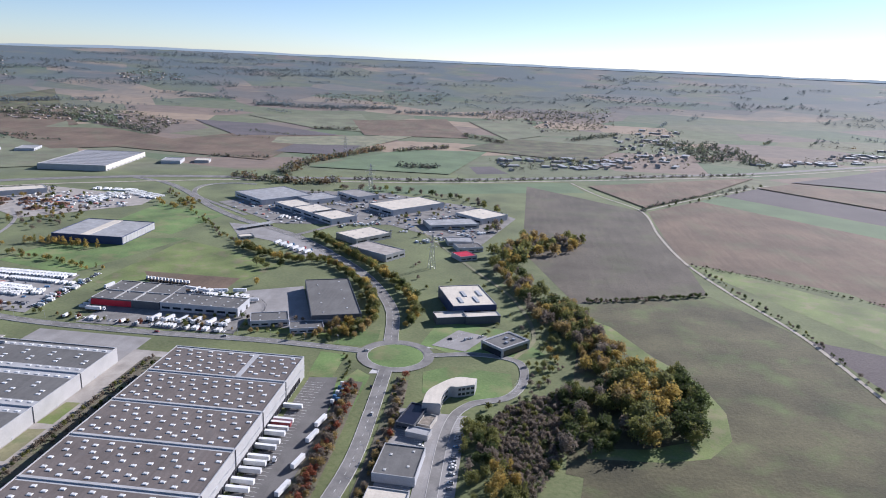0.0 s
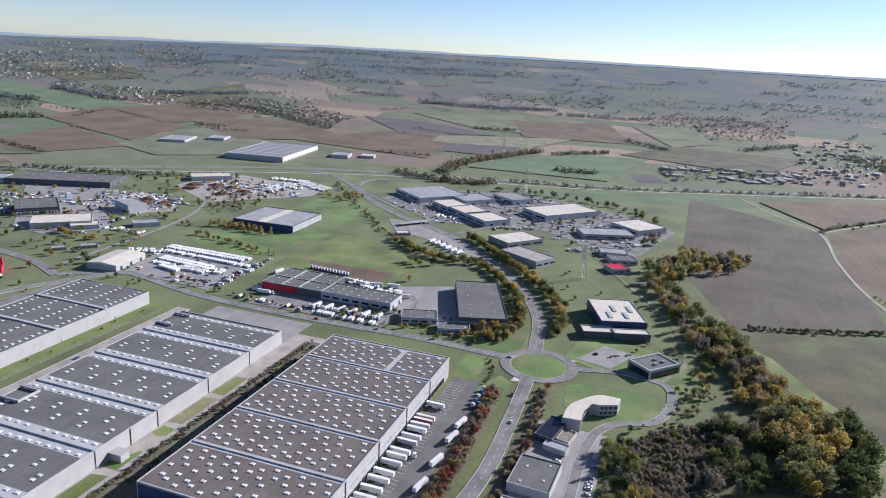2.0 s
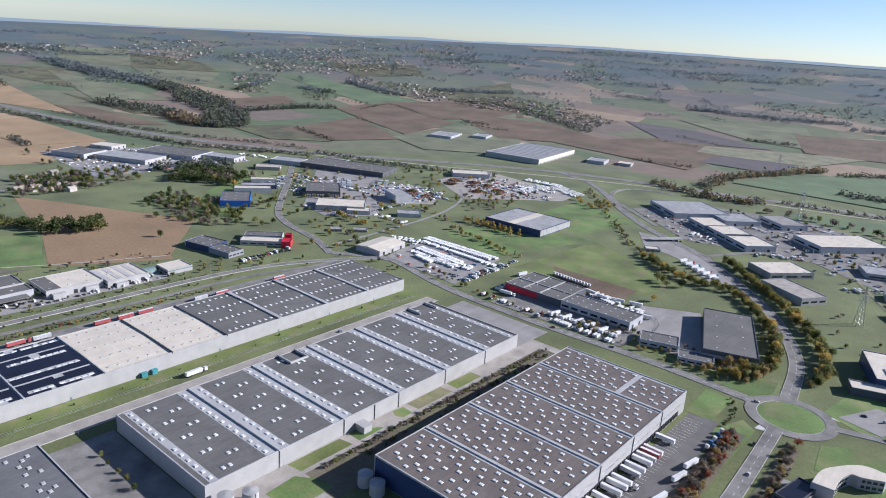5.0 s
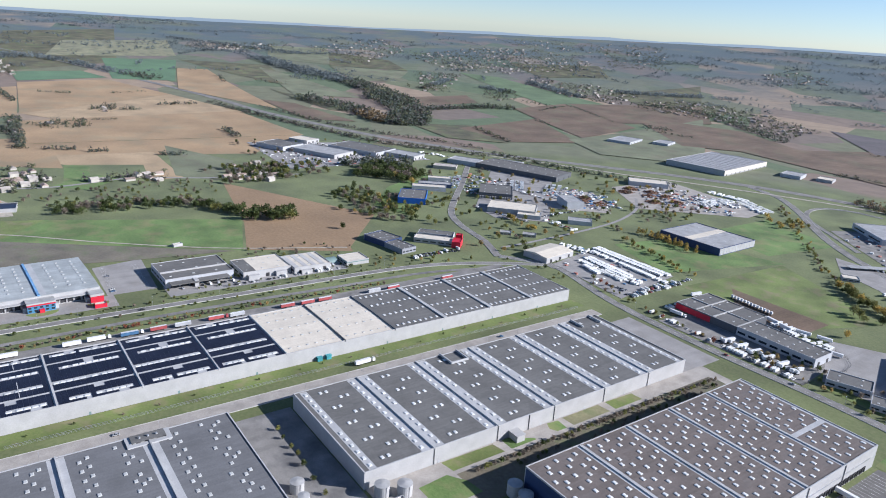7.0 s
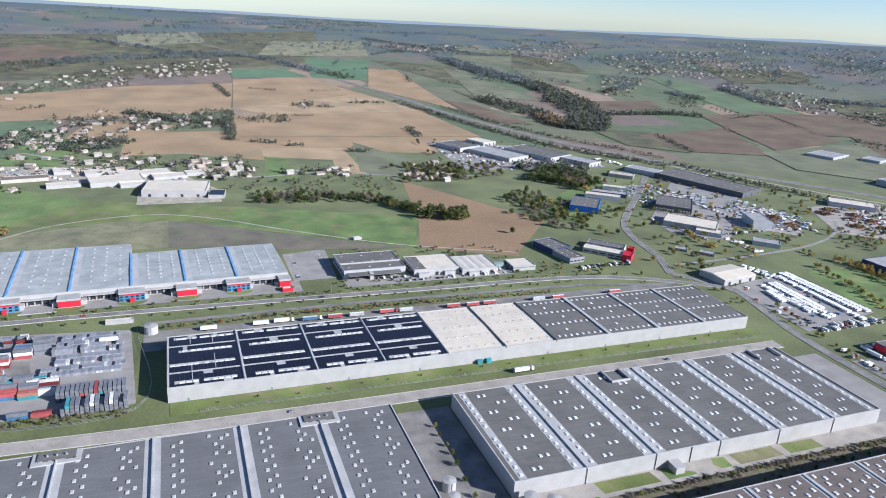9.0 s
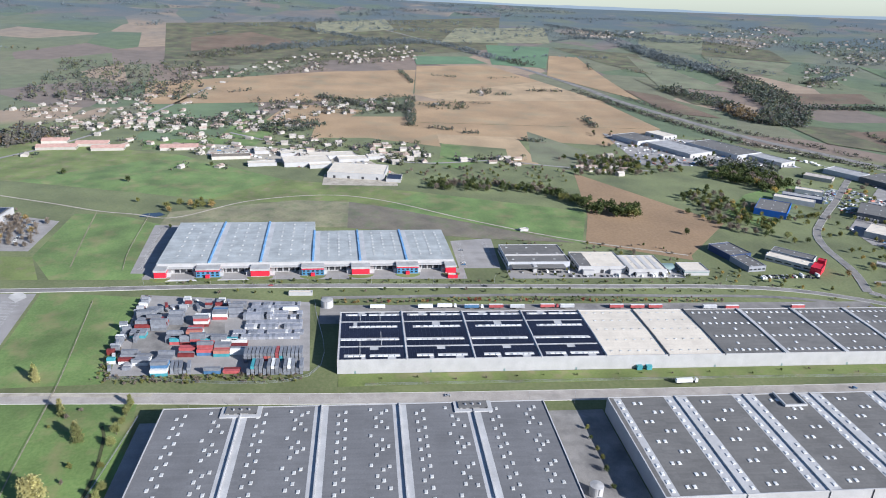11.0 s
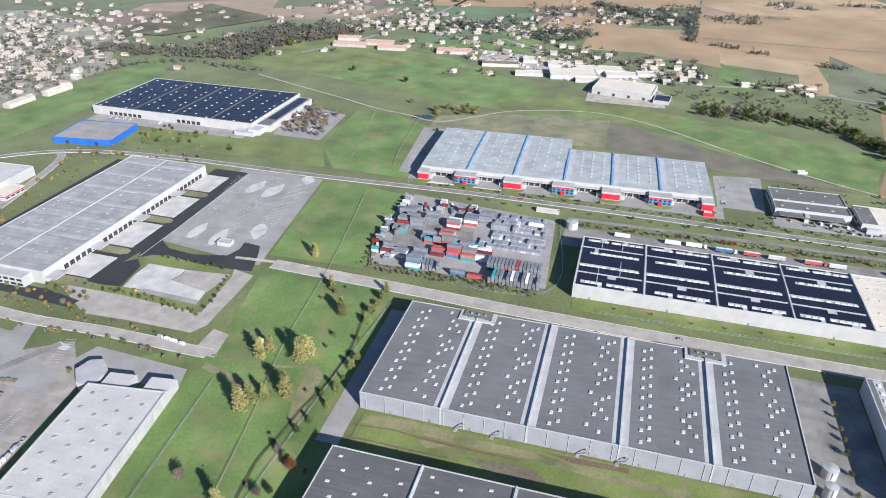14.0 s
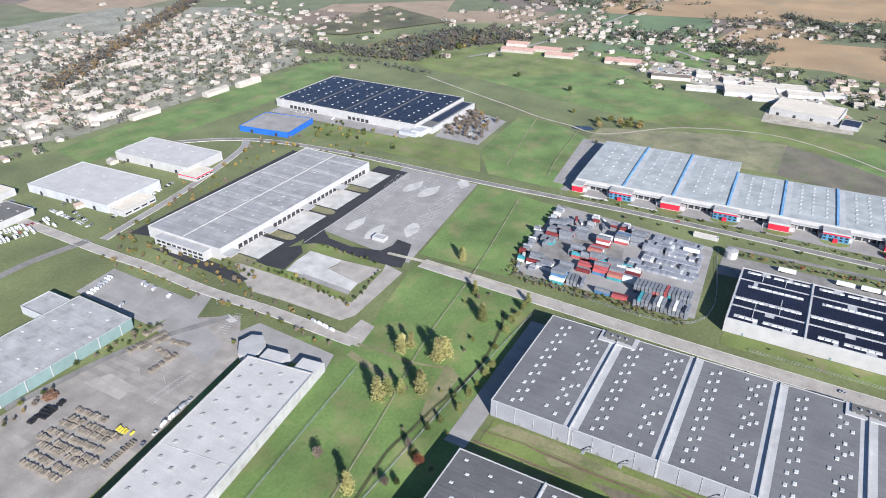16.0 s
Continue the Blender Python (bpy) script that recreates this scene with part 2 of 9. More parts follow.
BRIGHTDOME = material("white skylight plastic", (0.64, 0.64, 0.62), (0.74, 0.74, 0.72), 0.8, 0.4, coarse=7, coarse_amount=0.08, random_amount=0.1)
GREYDOME = material("weathered grey skylight", (0.30, 0.295, 0.28), (0.37, 0.36, 0.345), 0.8, 0.5, coarse=5, random_amount=0.1)
SOLAR = material("dark solar panel glass", (0.012, 0.014, 0.026), (0.02, 0.022, 0.04), 0.9, 0.34, coarse=12, coarse_amount=0.2, random_amount=0.12, spec=0.25)
WINDOW = material("dark window glass", (0.02, 0.025, 0.03), (0.035, 0.04, 0.05), 2.0, 0.12, spec=0.6)
STEEL = material("galvanised steel", (0.42, 0.43, 0.44), (0.5, 0.5, 0.52), 0.6, 0.45, metal=0.6, coarse=5)
RUBBER = material("black rubber", (0.02, 0.02, 0.02), (0.03, 0.03, 0.03), 0.3, 0.8)
DARKMETAL = material("dark painted metal", (0.03, 0.03, 0.035), (0.05, 0.05, 0.055), 0.5, 0.6)
WHITEPAINT = material("white vehicle paint", (0.68, 0.68, 0.68), (0.78, 0.78, 0.77), 0.8, 0.4, coarse=4, coarse_amount=0.06, random_amount=0.1)
TILES = material("terracotta roof tiles", (0.29, 0.22, 0.185), (0.38, 0.3, 0.255), 0.8, 0.9, coarse=7, coarse_amount=0.2, random_amount=0.3, bump=0.2)
PALETILES = material("pale faded roof tiles", (0.35, 0.315, 0.28), (0.45, 0.41, 0.37), 0.8, 0.9, coarse=7, coarse_amount=0.2, random_amount=0.25, bump=0.2)
RENDER = material("cream wall render", (0.37, 0.345, 0.305), (0.46, 0.43, 0.385), 0.8, 0.9, coarse=6, coarse_amount=0.1, random_amount=0.15)
BARK = material("bark", (0.10, 0.075, 0.055), (0.16, 0.125, 0.09), 0.3, 0.95, bump=0.3)
WATER = material("pond water", (0.02, 0.035, 0.045), (0.03, 0.045, 0.055), 5.0, 0.08, spec=0.6)
TIMBER = material("weathered timber", (0.19, 0.163, 0.13), (0.29, 0.252, 0.205), 0.6, 0.9, coarse=3, random_amount=0.2)
RUST = material("brown scrap metal", (0.14, 0.075, 0.05), (0.24, 0.14, 0.09), 0.8, 0.85, coarse=4, random_amount=0.3)
LEAF = {
    "green": foliage("dark green leaves", (0.056, 0.076, 0.026), (0.10, 0.122, 0.042)),
    "olive": foliage("olive green leaves", (0.165, 0.172, 0.052), (0.25, 0.245, 0.082)),
    "yellow": foliage("yellow autumn leaves", (0.40, 0.29, 0.075), (0.54, 0.41, 0.13)),
    "straw": foliage("pale straw leaves", (0.34, 0.315, 0.13), (0.46, 0.425, 0.195)),
    "lime": foliage("pale green leaves", (0.21, 0.225, 0.085), (0.31, 0.315, 0.125)),
    "ochre": foliage("ochre autumn leaves", (0.29, 0.21, 0.085), (0.40, 0.30, 0.13)),
    "red": foliage("red autumn leaves", (0.22, 0.075, 0.045), (0.32, 0.115, 0.065)),
    "brown": foliage("bare brown twigs", (0.19, 0.155, 0.12), (0.265, 0.222, 0.175)),
}
# far leaves: lighter, greyer colours and strong bluish sheen imitate haze
FARLEAF = {
    "green": foliage("far green woods", (0.074, 0.092, 0.064), (0.115, 0.132, 0.09), 0.0, 4.0, 60, 0.5),
    "olive": foliage("far olive woods", (0.12, 0.13, 0.07), (0.175, 0.175, 0.10), 0.0, 4.0, 60, 0.5),
    "brown": foliage("far bare woods", (0.10, 0.09, 0.075), (0.14, 0.125, 0.105), 0.0, 4.0, 60, 0.5),
    "ochre": foliage("far autumn woods", (0.17, 0.12, 0.06), (0.24, 0.17, 0.09), 0.0, 4.0, 60, 0.5),
}
# blue-grey base colour imitates haze over the farthest trees
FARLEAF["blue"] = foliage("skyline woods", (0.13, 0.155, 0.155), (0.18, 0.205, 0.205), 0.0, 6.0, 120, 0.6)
PAINTS = {}
for word, low, high in (("red", (0.32, 0.07, 0.075), (0.40, 0.10, 0.10)), ("maroon", (0.16, 0.03, 0.03), (0.2, 0.04, 0.04)), ("blue", (0.06, 0.14, 0.26), (0.09, 0.19, 0.33)),
                        ("teal", (0.05, 0.24, 0.28), (0.08, 0.30, 0.33)), ("grey", (0.15, 0.16, 0.18), (0.22, 0.23, 0.255)), ("white", (0.58, 0.58, 0.56), (0.68, 0.68, 0.66)),
                        ("orange", (0.36, 0.15, 0.11), (0.43, 0.19, 0.15)), ("green", (0.06, 0.17, 0.09), (0.08, 0.22, 0.11)), ("black", (0.02, 0.02, 0.022), (0.03, 0.03, 0.033)),
                        ("module", (0.22, 0.23, 0.26), (0.28, 0.29, 0.32)), ("yellow", (0.55, 0.45, 0.05), (0.62, 0.52, 0.08)), ("silver", (0.36, 0.37, 0.39), (0.42, 0.43, 0.45))):
    PAINTS[word] = material(word + " paint", low, high, 0.7, 0.5, coarse=3, coarse_amount=0.15, random_amount=0.15)


# ---- mesh tools ----
class Shape:
    """Vertices and faces gathered into one mesh."""

    def __init__(self):
        self.v, self.f = [], []

    def add(self, verts, faces):
        k = len(self.v)
        self.v += [tuple(p) for p in verts]
        self.f += [tuple(i + k for i in face) for face in faces]
        return self

    def box(self, x0, x1, y0, y1, z0, z1):
        return self.add([(x0, y0, z0), (x1, y0, z0), (x1, y1, z0), (x0, y1, z0), (x0, y0, z1), (x1, y0, z1), (x1, y1, z1), (x0, y1, z1)],
                        [(3, 2, 1, 0), (4, 5, 6, 7), (0, 1, 5, 4), (1, 2, 6, 5), (2, 3, 7, 6), (3, 0, 4, 7)])

    def prism(self, poly, z0, z1):
        n = len(poly)
        return self.add([(x, y, z0) for x, y in poly] + [(x, y, z1) for x, y in poly],
                        [tuple(range(n))[::-1], tuple(range(n, 2 * n))] + [(i, (i + 1) % n, n + (i + 1) % n, n + i) for i in range(n)])

    def profile(self, poly, y0, y1):
        """A side view in x and z, drawn out along y."""
        n = len(poly)
        return self.add([(x, y0, z) for x, z in poly] + [(x, y1, z) for x, z in poly],
                        [tuple(range(n)), tuple(range(n, 2 * n))[::-1]] + [((i + 1) % n, i, n + i, n + (i + 1) % n) for i in range(n)])

    def tube(self, x, y, z0, z1, r0, r1, sides=10):
        ring = [(math.cos(2 * math.pi * i / sides), math.sin(2 * math.pi * i / sides)) for i in range(sides)]
        return self.add([(x + r0 * c, y + r0 * s, z0) for c, s in ring] + [(x + r1 * c, y + r1 * s, z1) for c, s in ring],
                        [tuple(range(sides))[::-1], tuple(range(sides, 2 * sides))] + [(i, (i + 1) % sides, sides + (i + 1) % sides, sides + i) for i in range(sides)])

    def stick(self, a, b, r0, r1, sides=5):
        """A tapered rod from a to b."""
        a, b = Vector(a), Vector(b)
        q = (b - a).to_track_quat("Z", "Y")
        ring = [q @ Vector((math.cos(2 * math.pi * i / sides), math.sin(2 * math.pi * i / sides), 0)) for i in range(sides)]
        return self.add([a + r0 * p for p in ring] + [b + r1 * p for p in ring], [(i, (i + 1) % sides, sides + (i + 1) % sides, sides + i) for i in range(sides)] + [tuple(range(sides, 2 * sides))])

    def mesh(self, name, mat):
        data = bpy.data.meshes.new(name)
        data.from_pydata(self.v, [], self.f)
        data.materials.append(mat)
        data.update()
        return data


def thing(name, label, category, x=0.0, y=0.0, z=0.0, rz=0.0, group="", data=None, kind=""):
    ob = new(name, data)
    ob.matrix_basis = pose(x, y, z, 0, 0, rz)
    return tagged(ob, label, category, group, kind)


def part(name, shape, mat, parent, label=""):
    ob = new(name, shape.mesh(name, mat))
    ob.parent = parent
    return tagged(ob, label)


def piece(name, data, parent, x, y, z, rz=0.0):
    """An object of its own on a shared mesh, under parent."""
    ob = new(name, data)
    ob.parent = parent
    ob.matrix_basis = pose(x, y, z, 0, 0, rz)
    return ob


def terrain(x, y):
    """The height of the ground: level round the estate, rising to the hills at the horizon."""
    r = math.hypot(x, y)
    if r < 1800:
        return 0.0
    if r < 3300:
        return 2.675e-5 * (r - 1800) ** 2
    az = math.degrees(math.atan2(-x, y))
    k = min(max((az - 28) / 45, 0), 1)
    return 60.2 + (r - 3300) * 0.080 * (1.36 - 0.58 * k)


LAYER = [0.02]
BLOCKS, LANES = [], []          # footprints of buildings and points of roads, kept free of planting


def layer():
    LAYER[0] += 0.0025
    return LAYER[0]


def patch(name, corners, mat, label, category="field", lift=None, steps=None, kind="structure"):
    """A quadrilateral of ground cover, draped over the terrain."""
    far = max(math.hypot(*c) for c in corners)
    n = steps or (1 if far < 1700 else 10)
    z = lift if lift is not None else layer() + (0.25 if far > 1700 else 0.0)
    (ax, ay), (bx, by), (cx, cy), (dx, dy) = corners
    s = Shape()
    for i in range(n + 1):
        for j in range(n + 1):
            u, v = i / n, j / n
            x = (ax * (1 - u) + bx * u) * (1 - v) + (dx * (1 - u) + cx * u) * v
            y = (ay * (1 - u) + by * u) * (1 - v) + (dy * (1 - u) + cy * u) * v
            s.v.append((x, y, terrain(x, y) + z))
    for i in range(n):
        for j in range(n):
            k = i * (n + 1) + j
            s.f.append((k, k + n + 1, k + n + 2, k + 1))
    ob = new(name, s.mesh(name, mat))
    return tagged(ob, label, category, kind=kind)


def plate(name, poly, mat, label, category="pavement", lift=None):
    """A level polygon of paving or turf."""
    z = lift if lift is not None else layer()
    s = Shape()
    s.add([(x, y, z) for x, y in poly], [tuple(range(len(poly)))])
    return tagged(new(name, s.mesh(name, mat)), label, category, kind="structure")


def smooth(points, n=8):
    """A Catmull-Rom line through the points."""
    p = [Vector(q) for q in points]
    p = [2 * p[0] - p[1]] + p + [2 * p[-1] - p[-2]]
    out = []
    for i in range(1, len(p) - 2):
        for k in range(n):
            t = k / n
            out.append(0.5 * (2 * p[i] + (p[i + 1] - p[i - 1]) * t + (2 * p[i - 1] - 5 * p[i] + 4 * p[i + 1] - p[i + 2]) * t * t + (3 * p[i] - p[i - 1] - 3 * p[i + 1] + p[i + 2]) * t ** 3))
    return out + [p[-2]]


def sides_of(line, off):
    out = []
    for i, p in enumerate(line):
        d = (line[min(i + 1, len(line) - 1)] - line[max(i - 1, 0)]).normalized()
        out.append(p + Vector((-d.y, d.x)) * off)
    return out


def ribbon(s, line, a, b, z0, z1=None):
    """A strip between the offsets a and b along a line; with z1 a kerb of that height."""
    left, right = sides_of(line, a), sides_of(line, b)
    n, k = len(line), len(s.v)
    h = [terrain(p.x, p.y) for p in line]
    if z1 is None:
        s.v += [(p.x, p.y, z0 + h[i]) for i, p in enumerate(left)] + [(p.x, p.y, z0 + h[i]) for i, p in enumerate(right)]
        s.f += [(k + i, k + i + 1, k + n + i + 1, k + n + i) for i in range(n - 1)]
    else:
        for z in (z0, z1):
            s.v += [(p.x, p.y, z + h[i]) for i, p in enumerate(left)] + [(p.x, p.y, z + h[i]) for i, p in enumerate(right)]
        for i in range(n - 1):
            s.f += [(k + 2 * n + i, k + 2 * n + i + 1, k + 3 * n + i + 1, k + 3 * n + i), (k + i, k + i + 1, k + 2 * n + i + 1, k + 2 * n + i), (k + n + i + 1, k + n + i, k + 3 * n + i, k + 3 * n + i + 1)]
    return s


def road(name, points, width, mat, label, kerb=False, dashes=0.0, category="road"):
    line = smooth(points)
    LANES.extend((p.x, p.y, width / 2 + 1.5) for p in smooth(points, 30) if math.hypot(p.x, p.y) < 1700)
    z = layer()
    ob = tagged(new(name, ribbon(Shape(), line, width / 2, -width / 2, z).mesh(name, mat)), label, category, kind="structure")
    if kerb:
        for side in (1, -1):
            part("kerb", ribbon(Shape(), line, side * (width / 2 + 0.35), side * width / 2, 0.0, z + 0.14), CONCRETE, ob)
    if dashes:
        s, run = Shape(), 0.0
        for a, b in zip(line, line[1:]):
            length = (b - a).length
            k = 0.0
            while k < length:
                if (run + k) % dashes < dashes * 0.35:
                    p, q = a.lerp(b, k / length), a.lerp(b, min(1, (k + 1.0) / length))
                    ribbon(s, [p, q], 0.14, -0.14, z + 0.01)
                k += 1.0
            run += length
        part("lane_marking", s, PAINT, ob, "dashed white centre line")
    return ob


# ---- the ground ----
def country():
    """Meadow near by; farther out a patchwork of ploughed, stubble and green fields; hills tinted bluish to imitate
    haze.
    """
    m = material("open country", (0.108, 0.135, 0.046), (0.168, 0.18, 0.078), 3.0, 0.95, coarse=70, coarse_amount=0.3, bump=0.3, sheen=0.06)
    n, link = m.node_tree.nodes, m.node_tree.links.new
    shader = n["Principled BSDF"]
    near = shader.inputs["Base Color"].links[0].from_socket
    geo = n.new("ShaderNodeNewGeometry")
    flat = n.new("ShaderNodeVectorMath")
    flat.operation = "MULTIPLY"
    flat.inputs[1].default_value = (1 / 330, 1 / 200, 0)
    link(geo.outputs["Position"], flat.inputs[0])
    cells = n.new("ShaderNodeTexVoronoi")
    cells.inputs["Scale"].default_value = 1.0
    cells.inputs["Randomness"].default_value = 0.85
    link(flat.outputs[0], cells.inputs["Vector"])
    ramp = n.new("ShaderNodeValToRGB")
    ramp.color_ramp.interpolation = "CONSTANT"
    stops = [(0.0, (0.13, 0.145, 0.07)), (0.22, (0.20, 0.145, 0.105)), (0.4, (0.15, 0.15, 0.08)), (0.55, (0.30, 0.22, 0.145)), (0.68, (0.10, 0.135, 0.06)), (0.8, (0.17, 0.13, 0.10)), (0.9, (0.15, 0.155, 0.085))]
    ramp.color_ramp.elements[0].color = (*stops[0][1], 1)
    ramp.color_ramp.elements[1].position, ramp.color_ramp.elements[1].color = stops[1][0], (*stops[1][1], 1)
    for at, colour in stops[2:]:
        ramp.color_ramp.elements.new(at).color = (*colour, 1)
    sep = n.new("ShaderNodeSeparateColor")
    link(cells.outputs["Color"], sep.inputs[0])
    link(sep.outputs[0], ramp.inputs[0])
    grain = n.new("ShaderNodeTexNoise")
    grain.inputs["Scale"].default_value, grain.inputs["Detail"].default_value = 1 / 40, 5
    link(geo.outputs["Position"], grain.inputs["Vector"])
    tone = n.new("ShaderNodeMapRange")
    tone.inputs["To Min"].default_value, tone.inputs["To Max"].default_value = 0.6, 1.4
    link(grain.outputs["Fac"], tone.inputs["Value"])
    hue = n.new("ShaderNodeHueSaturation")
    link(ramp.outputs[0], hue.inputs["Color"])
    link(tone.outputs[0], hue.inputs["Value"])
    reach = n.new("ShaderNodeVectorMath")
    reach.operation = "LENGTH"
    link(geo.outputs["Position"], reach.inputs[0])
    fade = n.new("ShaderNodeMapRange")
    fade.inputs["From Min"].default_value, fade.inputs["From Max"].default_value = 1500, 1560
    link(reach.outputs["Value"], fade.inputs["Value"])
    mix = n.new("ShaderNodeMix")
    mix.data_type = "RGBA"
    link(fade.outputs[0], mix.inputs[0])
    link(near, mix.inputs[6])
    link(hue.outputs[0], mix.inputs[7])
    # the far hills are mostly wooded, coloured bluish with distance to imitate haze
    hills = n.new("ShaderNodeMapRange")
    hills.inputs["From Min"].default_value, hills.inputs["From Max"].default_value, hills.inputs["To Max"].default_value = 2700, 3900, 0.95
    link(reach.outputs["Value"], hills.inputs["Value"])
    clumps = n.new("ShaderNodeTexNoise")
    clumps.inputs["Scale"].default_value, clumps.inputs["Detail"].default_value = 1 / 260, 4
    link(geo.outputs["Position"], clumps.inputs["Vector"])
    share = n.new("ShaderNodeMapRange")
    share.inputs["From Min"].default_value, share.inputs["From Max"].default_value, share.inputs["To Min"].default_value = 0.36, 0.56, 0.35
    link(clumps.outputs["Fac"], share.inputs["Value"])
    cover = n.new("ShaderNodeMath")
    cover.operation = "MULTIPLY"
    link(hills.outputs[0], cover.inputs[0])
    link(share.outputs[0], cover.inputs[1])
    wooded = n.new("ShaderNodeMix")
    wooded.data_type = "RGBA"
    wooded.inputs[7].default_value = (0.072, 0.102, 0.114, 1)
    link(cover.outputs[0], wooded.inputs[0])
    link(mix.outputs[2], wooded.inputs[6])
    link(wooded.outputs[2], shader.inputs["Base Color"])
    return m


rings = [0, 150, 400, 800, 1200, 1600, 1800] + list(range(1860, 4921, 60))
spokes = 256
g = Shape()
g.v.append((0, 0, 0))
for r in rings[1:]:
    for i in range(spokes):
        a = 2 * math.pi * i / spokes
        x, y = r * math.cos(a), r * math.sin(a)
        g.v.append((x, y, terrain(x, y)))
g.f += [(0, 1 + i, 1 + (i + 1) % spokes) for i in range(spokes)]
for k in range(len(rings) - 2):
    for i in range(spokes):
        j = (i + 1) % spokes
        g.f.append((1 + k * spokes + i, 1 + (k + 1) * spokes + i, 1 + (k + 1) * spokes + j, 1 + k * spokes + j))
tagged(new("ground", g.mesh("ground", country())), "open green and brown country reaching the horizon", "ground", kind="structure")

# ---- fields ----
def tract(corners, mat, label):
    """A field of four corners, draped over the terrain."""
    near = max(math.hypot(*c) for c in corners) < 1700
    FAR_LAYER[0] += 0.03
    patch("field", corners, mat, label, lift=None if near else FAR_LAYER[0], steps=None if near else 12)


FAR_LAYER = [0.3]
tract([(-3276, -852), (-4057, 767), (-2915, 550), (-2198, -592)], MEADOW, "broad olive pasture above the stubble")
tract([(-1937, -572), (-2246, -114), (-2345, 173), (-1828, 128)], STUBBLE, "wide tan stubble field below the hillside village")
tract([(-1937, -572), (-1828, 128), (-1716, -99), (-1611, -484)], STUBBLE, "wide tan stubble field beside the hamlet")
tract([(-2433, 182), (-2492, 440), (-2167, 551), (-1865, 136)], STUBBLE, "tan stubble field beside the motorway")
tract([(-1865, 136), (-2167, 551), (-1810, 652), (-1742, 216)], PALESTUBBLE, "pale stubble field with a lone farm")
tract([(-1755, 124), (-1839, 637), (-1458, 653), (-1476, 97)], STUBBLE, "large tan stubble field with field oaks")
tract([(-1476, 97), (-1458, 653), (-1282, 472), (-1360, 88)], STUBBLE, "large tan stubble field above the lane")
tract([(-1360, 91), (-1343, 303), (-1235, 273), (-1273, 146)], PALESTUBBLE, "pale strip of dry stubble")
tract([(-1349, 277), (-1343, 303), (-1125, 297), (-1119, 245)], PALESTUBBLE, "pale wedge of dry stubble beside houses")
tract([(-1517, -96), (-1541, 98), (-1317, 88), (-1301, -98)], STUBBLE, "tan stubble field between the houses")
tract([(-1610, -181), (-1661, -102), (-1482, -104), (-1408, -208)], STUBBLE, "small tan stubble field beside gardens")
tract([(-1622, -487), (-1673, -246), (-1396, -202), (-1328, -407)], FARGREEN, "green pasture beside the village")
tract([(-1328, -407), (-1396, -202), (-1206, -189), (-1180, -367)], LUSH, "green pasture below the village")
tract([(-3015, 517), (-2972, 784), (-2458, 641), (-2508, 457)], CROP, "deep green crop field on the slope")
tract([(-2757, 727), (-2737, 834), (-1852, 762), (-2290, 605)], STUBBLE, "reddish tan field beside the motorway")
tract([(-2987, 795), (-2839, 1116), (-2284, 1010), (-2598, 895)], MEADOW, "olive pasture on the slope")
tract([(-3530, -228), (-3778, 114), (-3385, 147), (-3151, -193)], DRYGRASS, "far pale dry field")
tract([(-2903, -665), (-3134, -473), (-2910, -252), (-2583, -598)], SOIL, "far brown field under the hill")
tract([(-3508, 447), (-3621, 917), (-3083, 813), (-3062, 331)], DRYGRASS, "far dry field on the rise")
tract([(-2658, 185), (-2690, 392), (-2532, 447), (-2460, 184)], CROP, "narrow green crop strip")
tract([(-2792, 1058), (-2524, 1113), (-2025, 1119), (-2138, 926)], PASTURE, "pale green slope above the stream")
tract([(-2257, 892), (-2116, 927), (-1767, 981), (-1816, 897)], MEADOW, "olive slope above the motorway")
tract([(-2043, 779), (-1957, 850), (-1613, 873), (-1673, 762)], SOIL, "reddish field beside the motorway")
tract([(-3454, 1368), (-3334, 1633), (-2842, 1398), (-3027, 1188)], PASTURE, "pale green hill pasture")
tract([(-3214, 1576), (-2922, 1744), (-2621, 1667), (-2811, 1384)], MEADOW, "olive hill pasture")
tract([(-2796, 1377), (-2607, 1659), (-2357, 1443), (-2429, 1298)], PASTURE, "pale green pasture beside the stream wood")
tract([(-2542, 1885), (-2389, 1985), (-1724, 1932), (-1724, 1684)], FARGREEN, "long bright green field below the town")
tract([(-2023, 1277), (-2022, 1537), (-1862, 1469), (-1853, 1174)], SOIL, "reddish brown field behind the chateau wood")
tract([(-1560, 1003), (-1492, 1149), (-1240, 1079), (-1336, 971)], MEADOW, "olive field beside the railway cutting")
tract([(-1461, 1092), (-1550, 1451), (-1197, 1267), (-1253, 1089)], SOIL, "reddish brown ploughed field with a farm track")
tract([(-1737, 1518), (-1772, 1787), (-1334, 1646), (-1250, 1337)], SOIL, "brown ploughed field beside a farm track")
tract([(-1772, 1799), (-1558, 2275), (-1306, 1976), (-1408, 1669)], SOIL, "wide purple brown ploughed field")
tract([(-1240, 1276), (-1376, 2027), (-888, 1351), (-1062, 1201)], PASTURE, "pale green meadow round the compound")
tract([(-1910, 2169), (-1893, 2727), (-1572, 2294), (-1656, 2054)], MEADOW, "grey green field behind the far village")
tract([(-2714, 2322), (-2489, 2713), (-2231, 2510), (-2330, 2182)], MEADOW, "far olive field below the skyline")
tract([(-1509, 1824), (-1181, 1948), (-818, 1763), (-1086, 1530)], SOIL, "wide brown field beyond the motorway")
tract([(-1022, 1632), (-835, 2031), (-597, 2056), (-574, 1558)], SOIL, "purple brown ploughed field")
tract([(-1080, 2270), (-838, 2282), (-546, 2126), (-815, 1982)], DARKSOIL, "dark purple ploughed field")
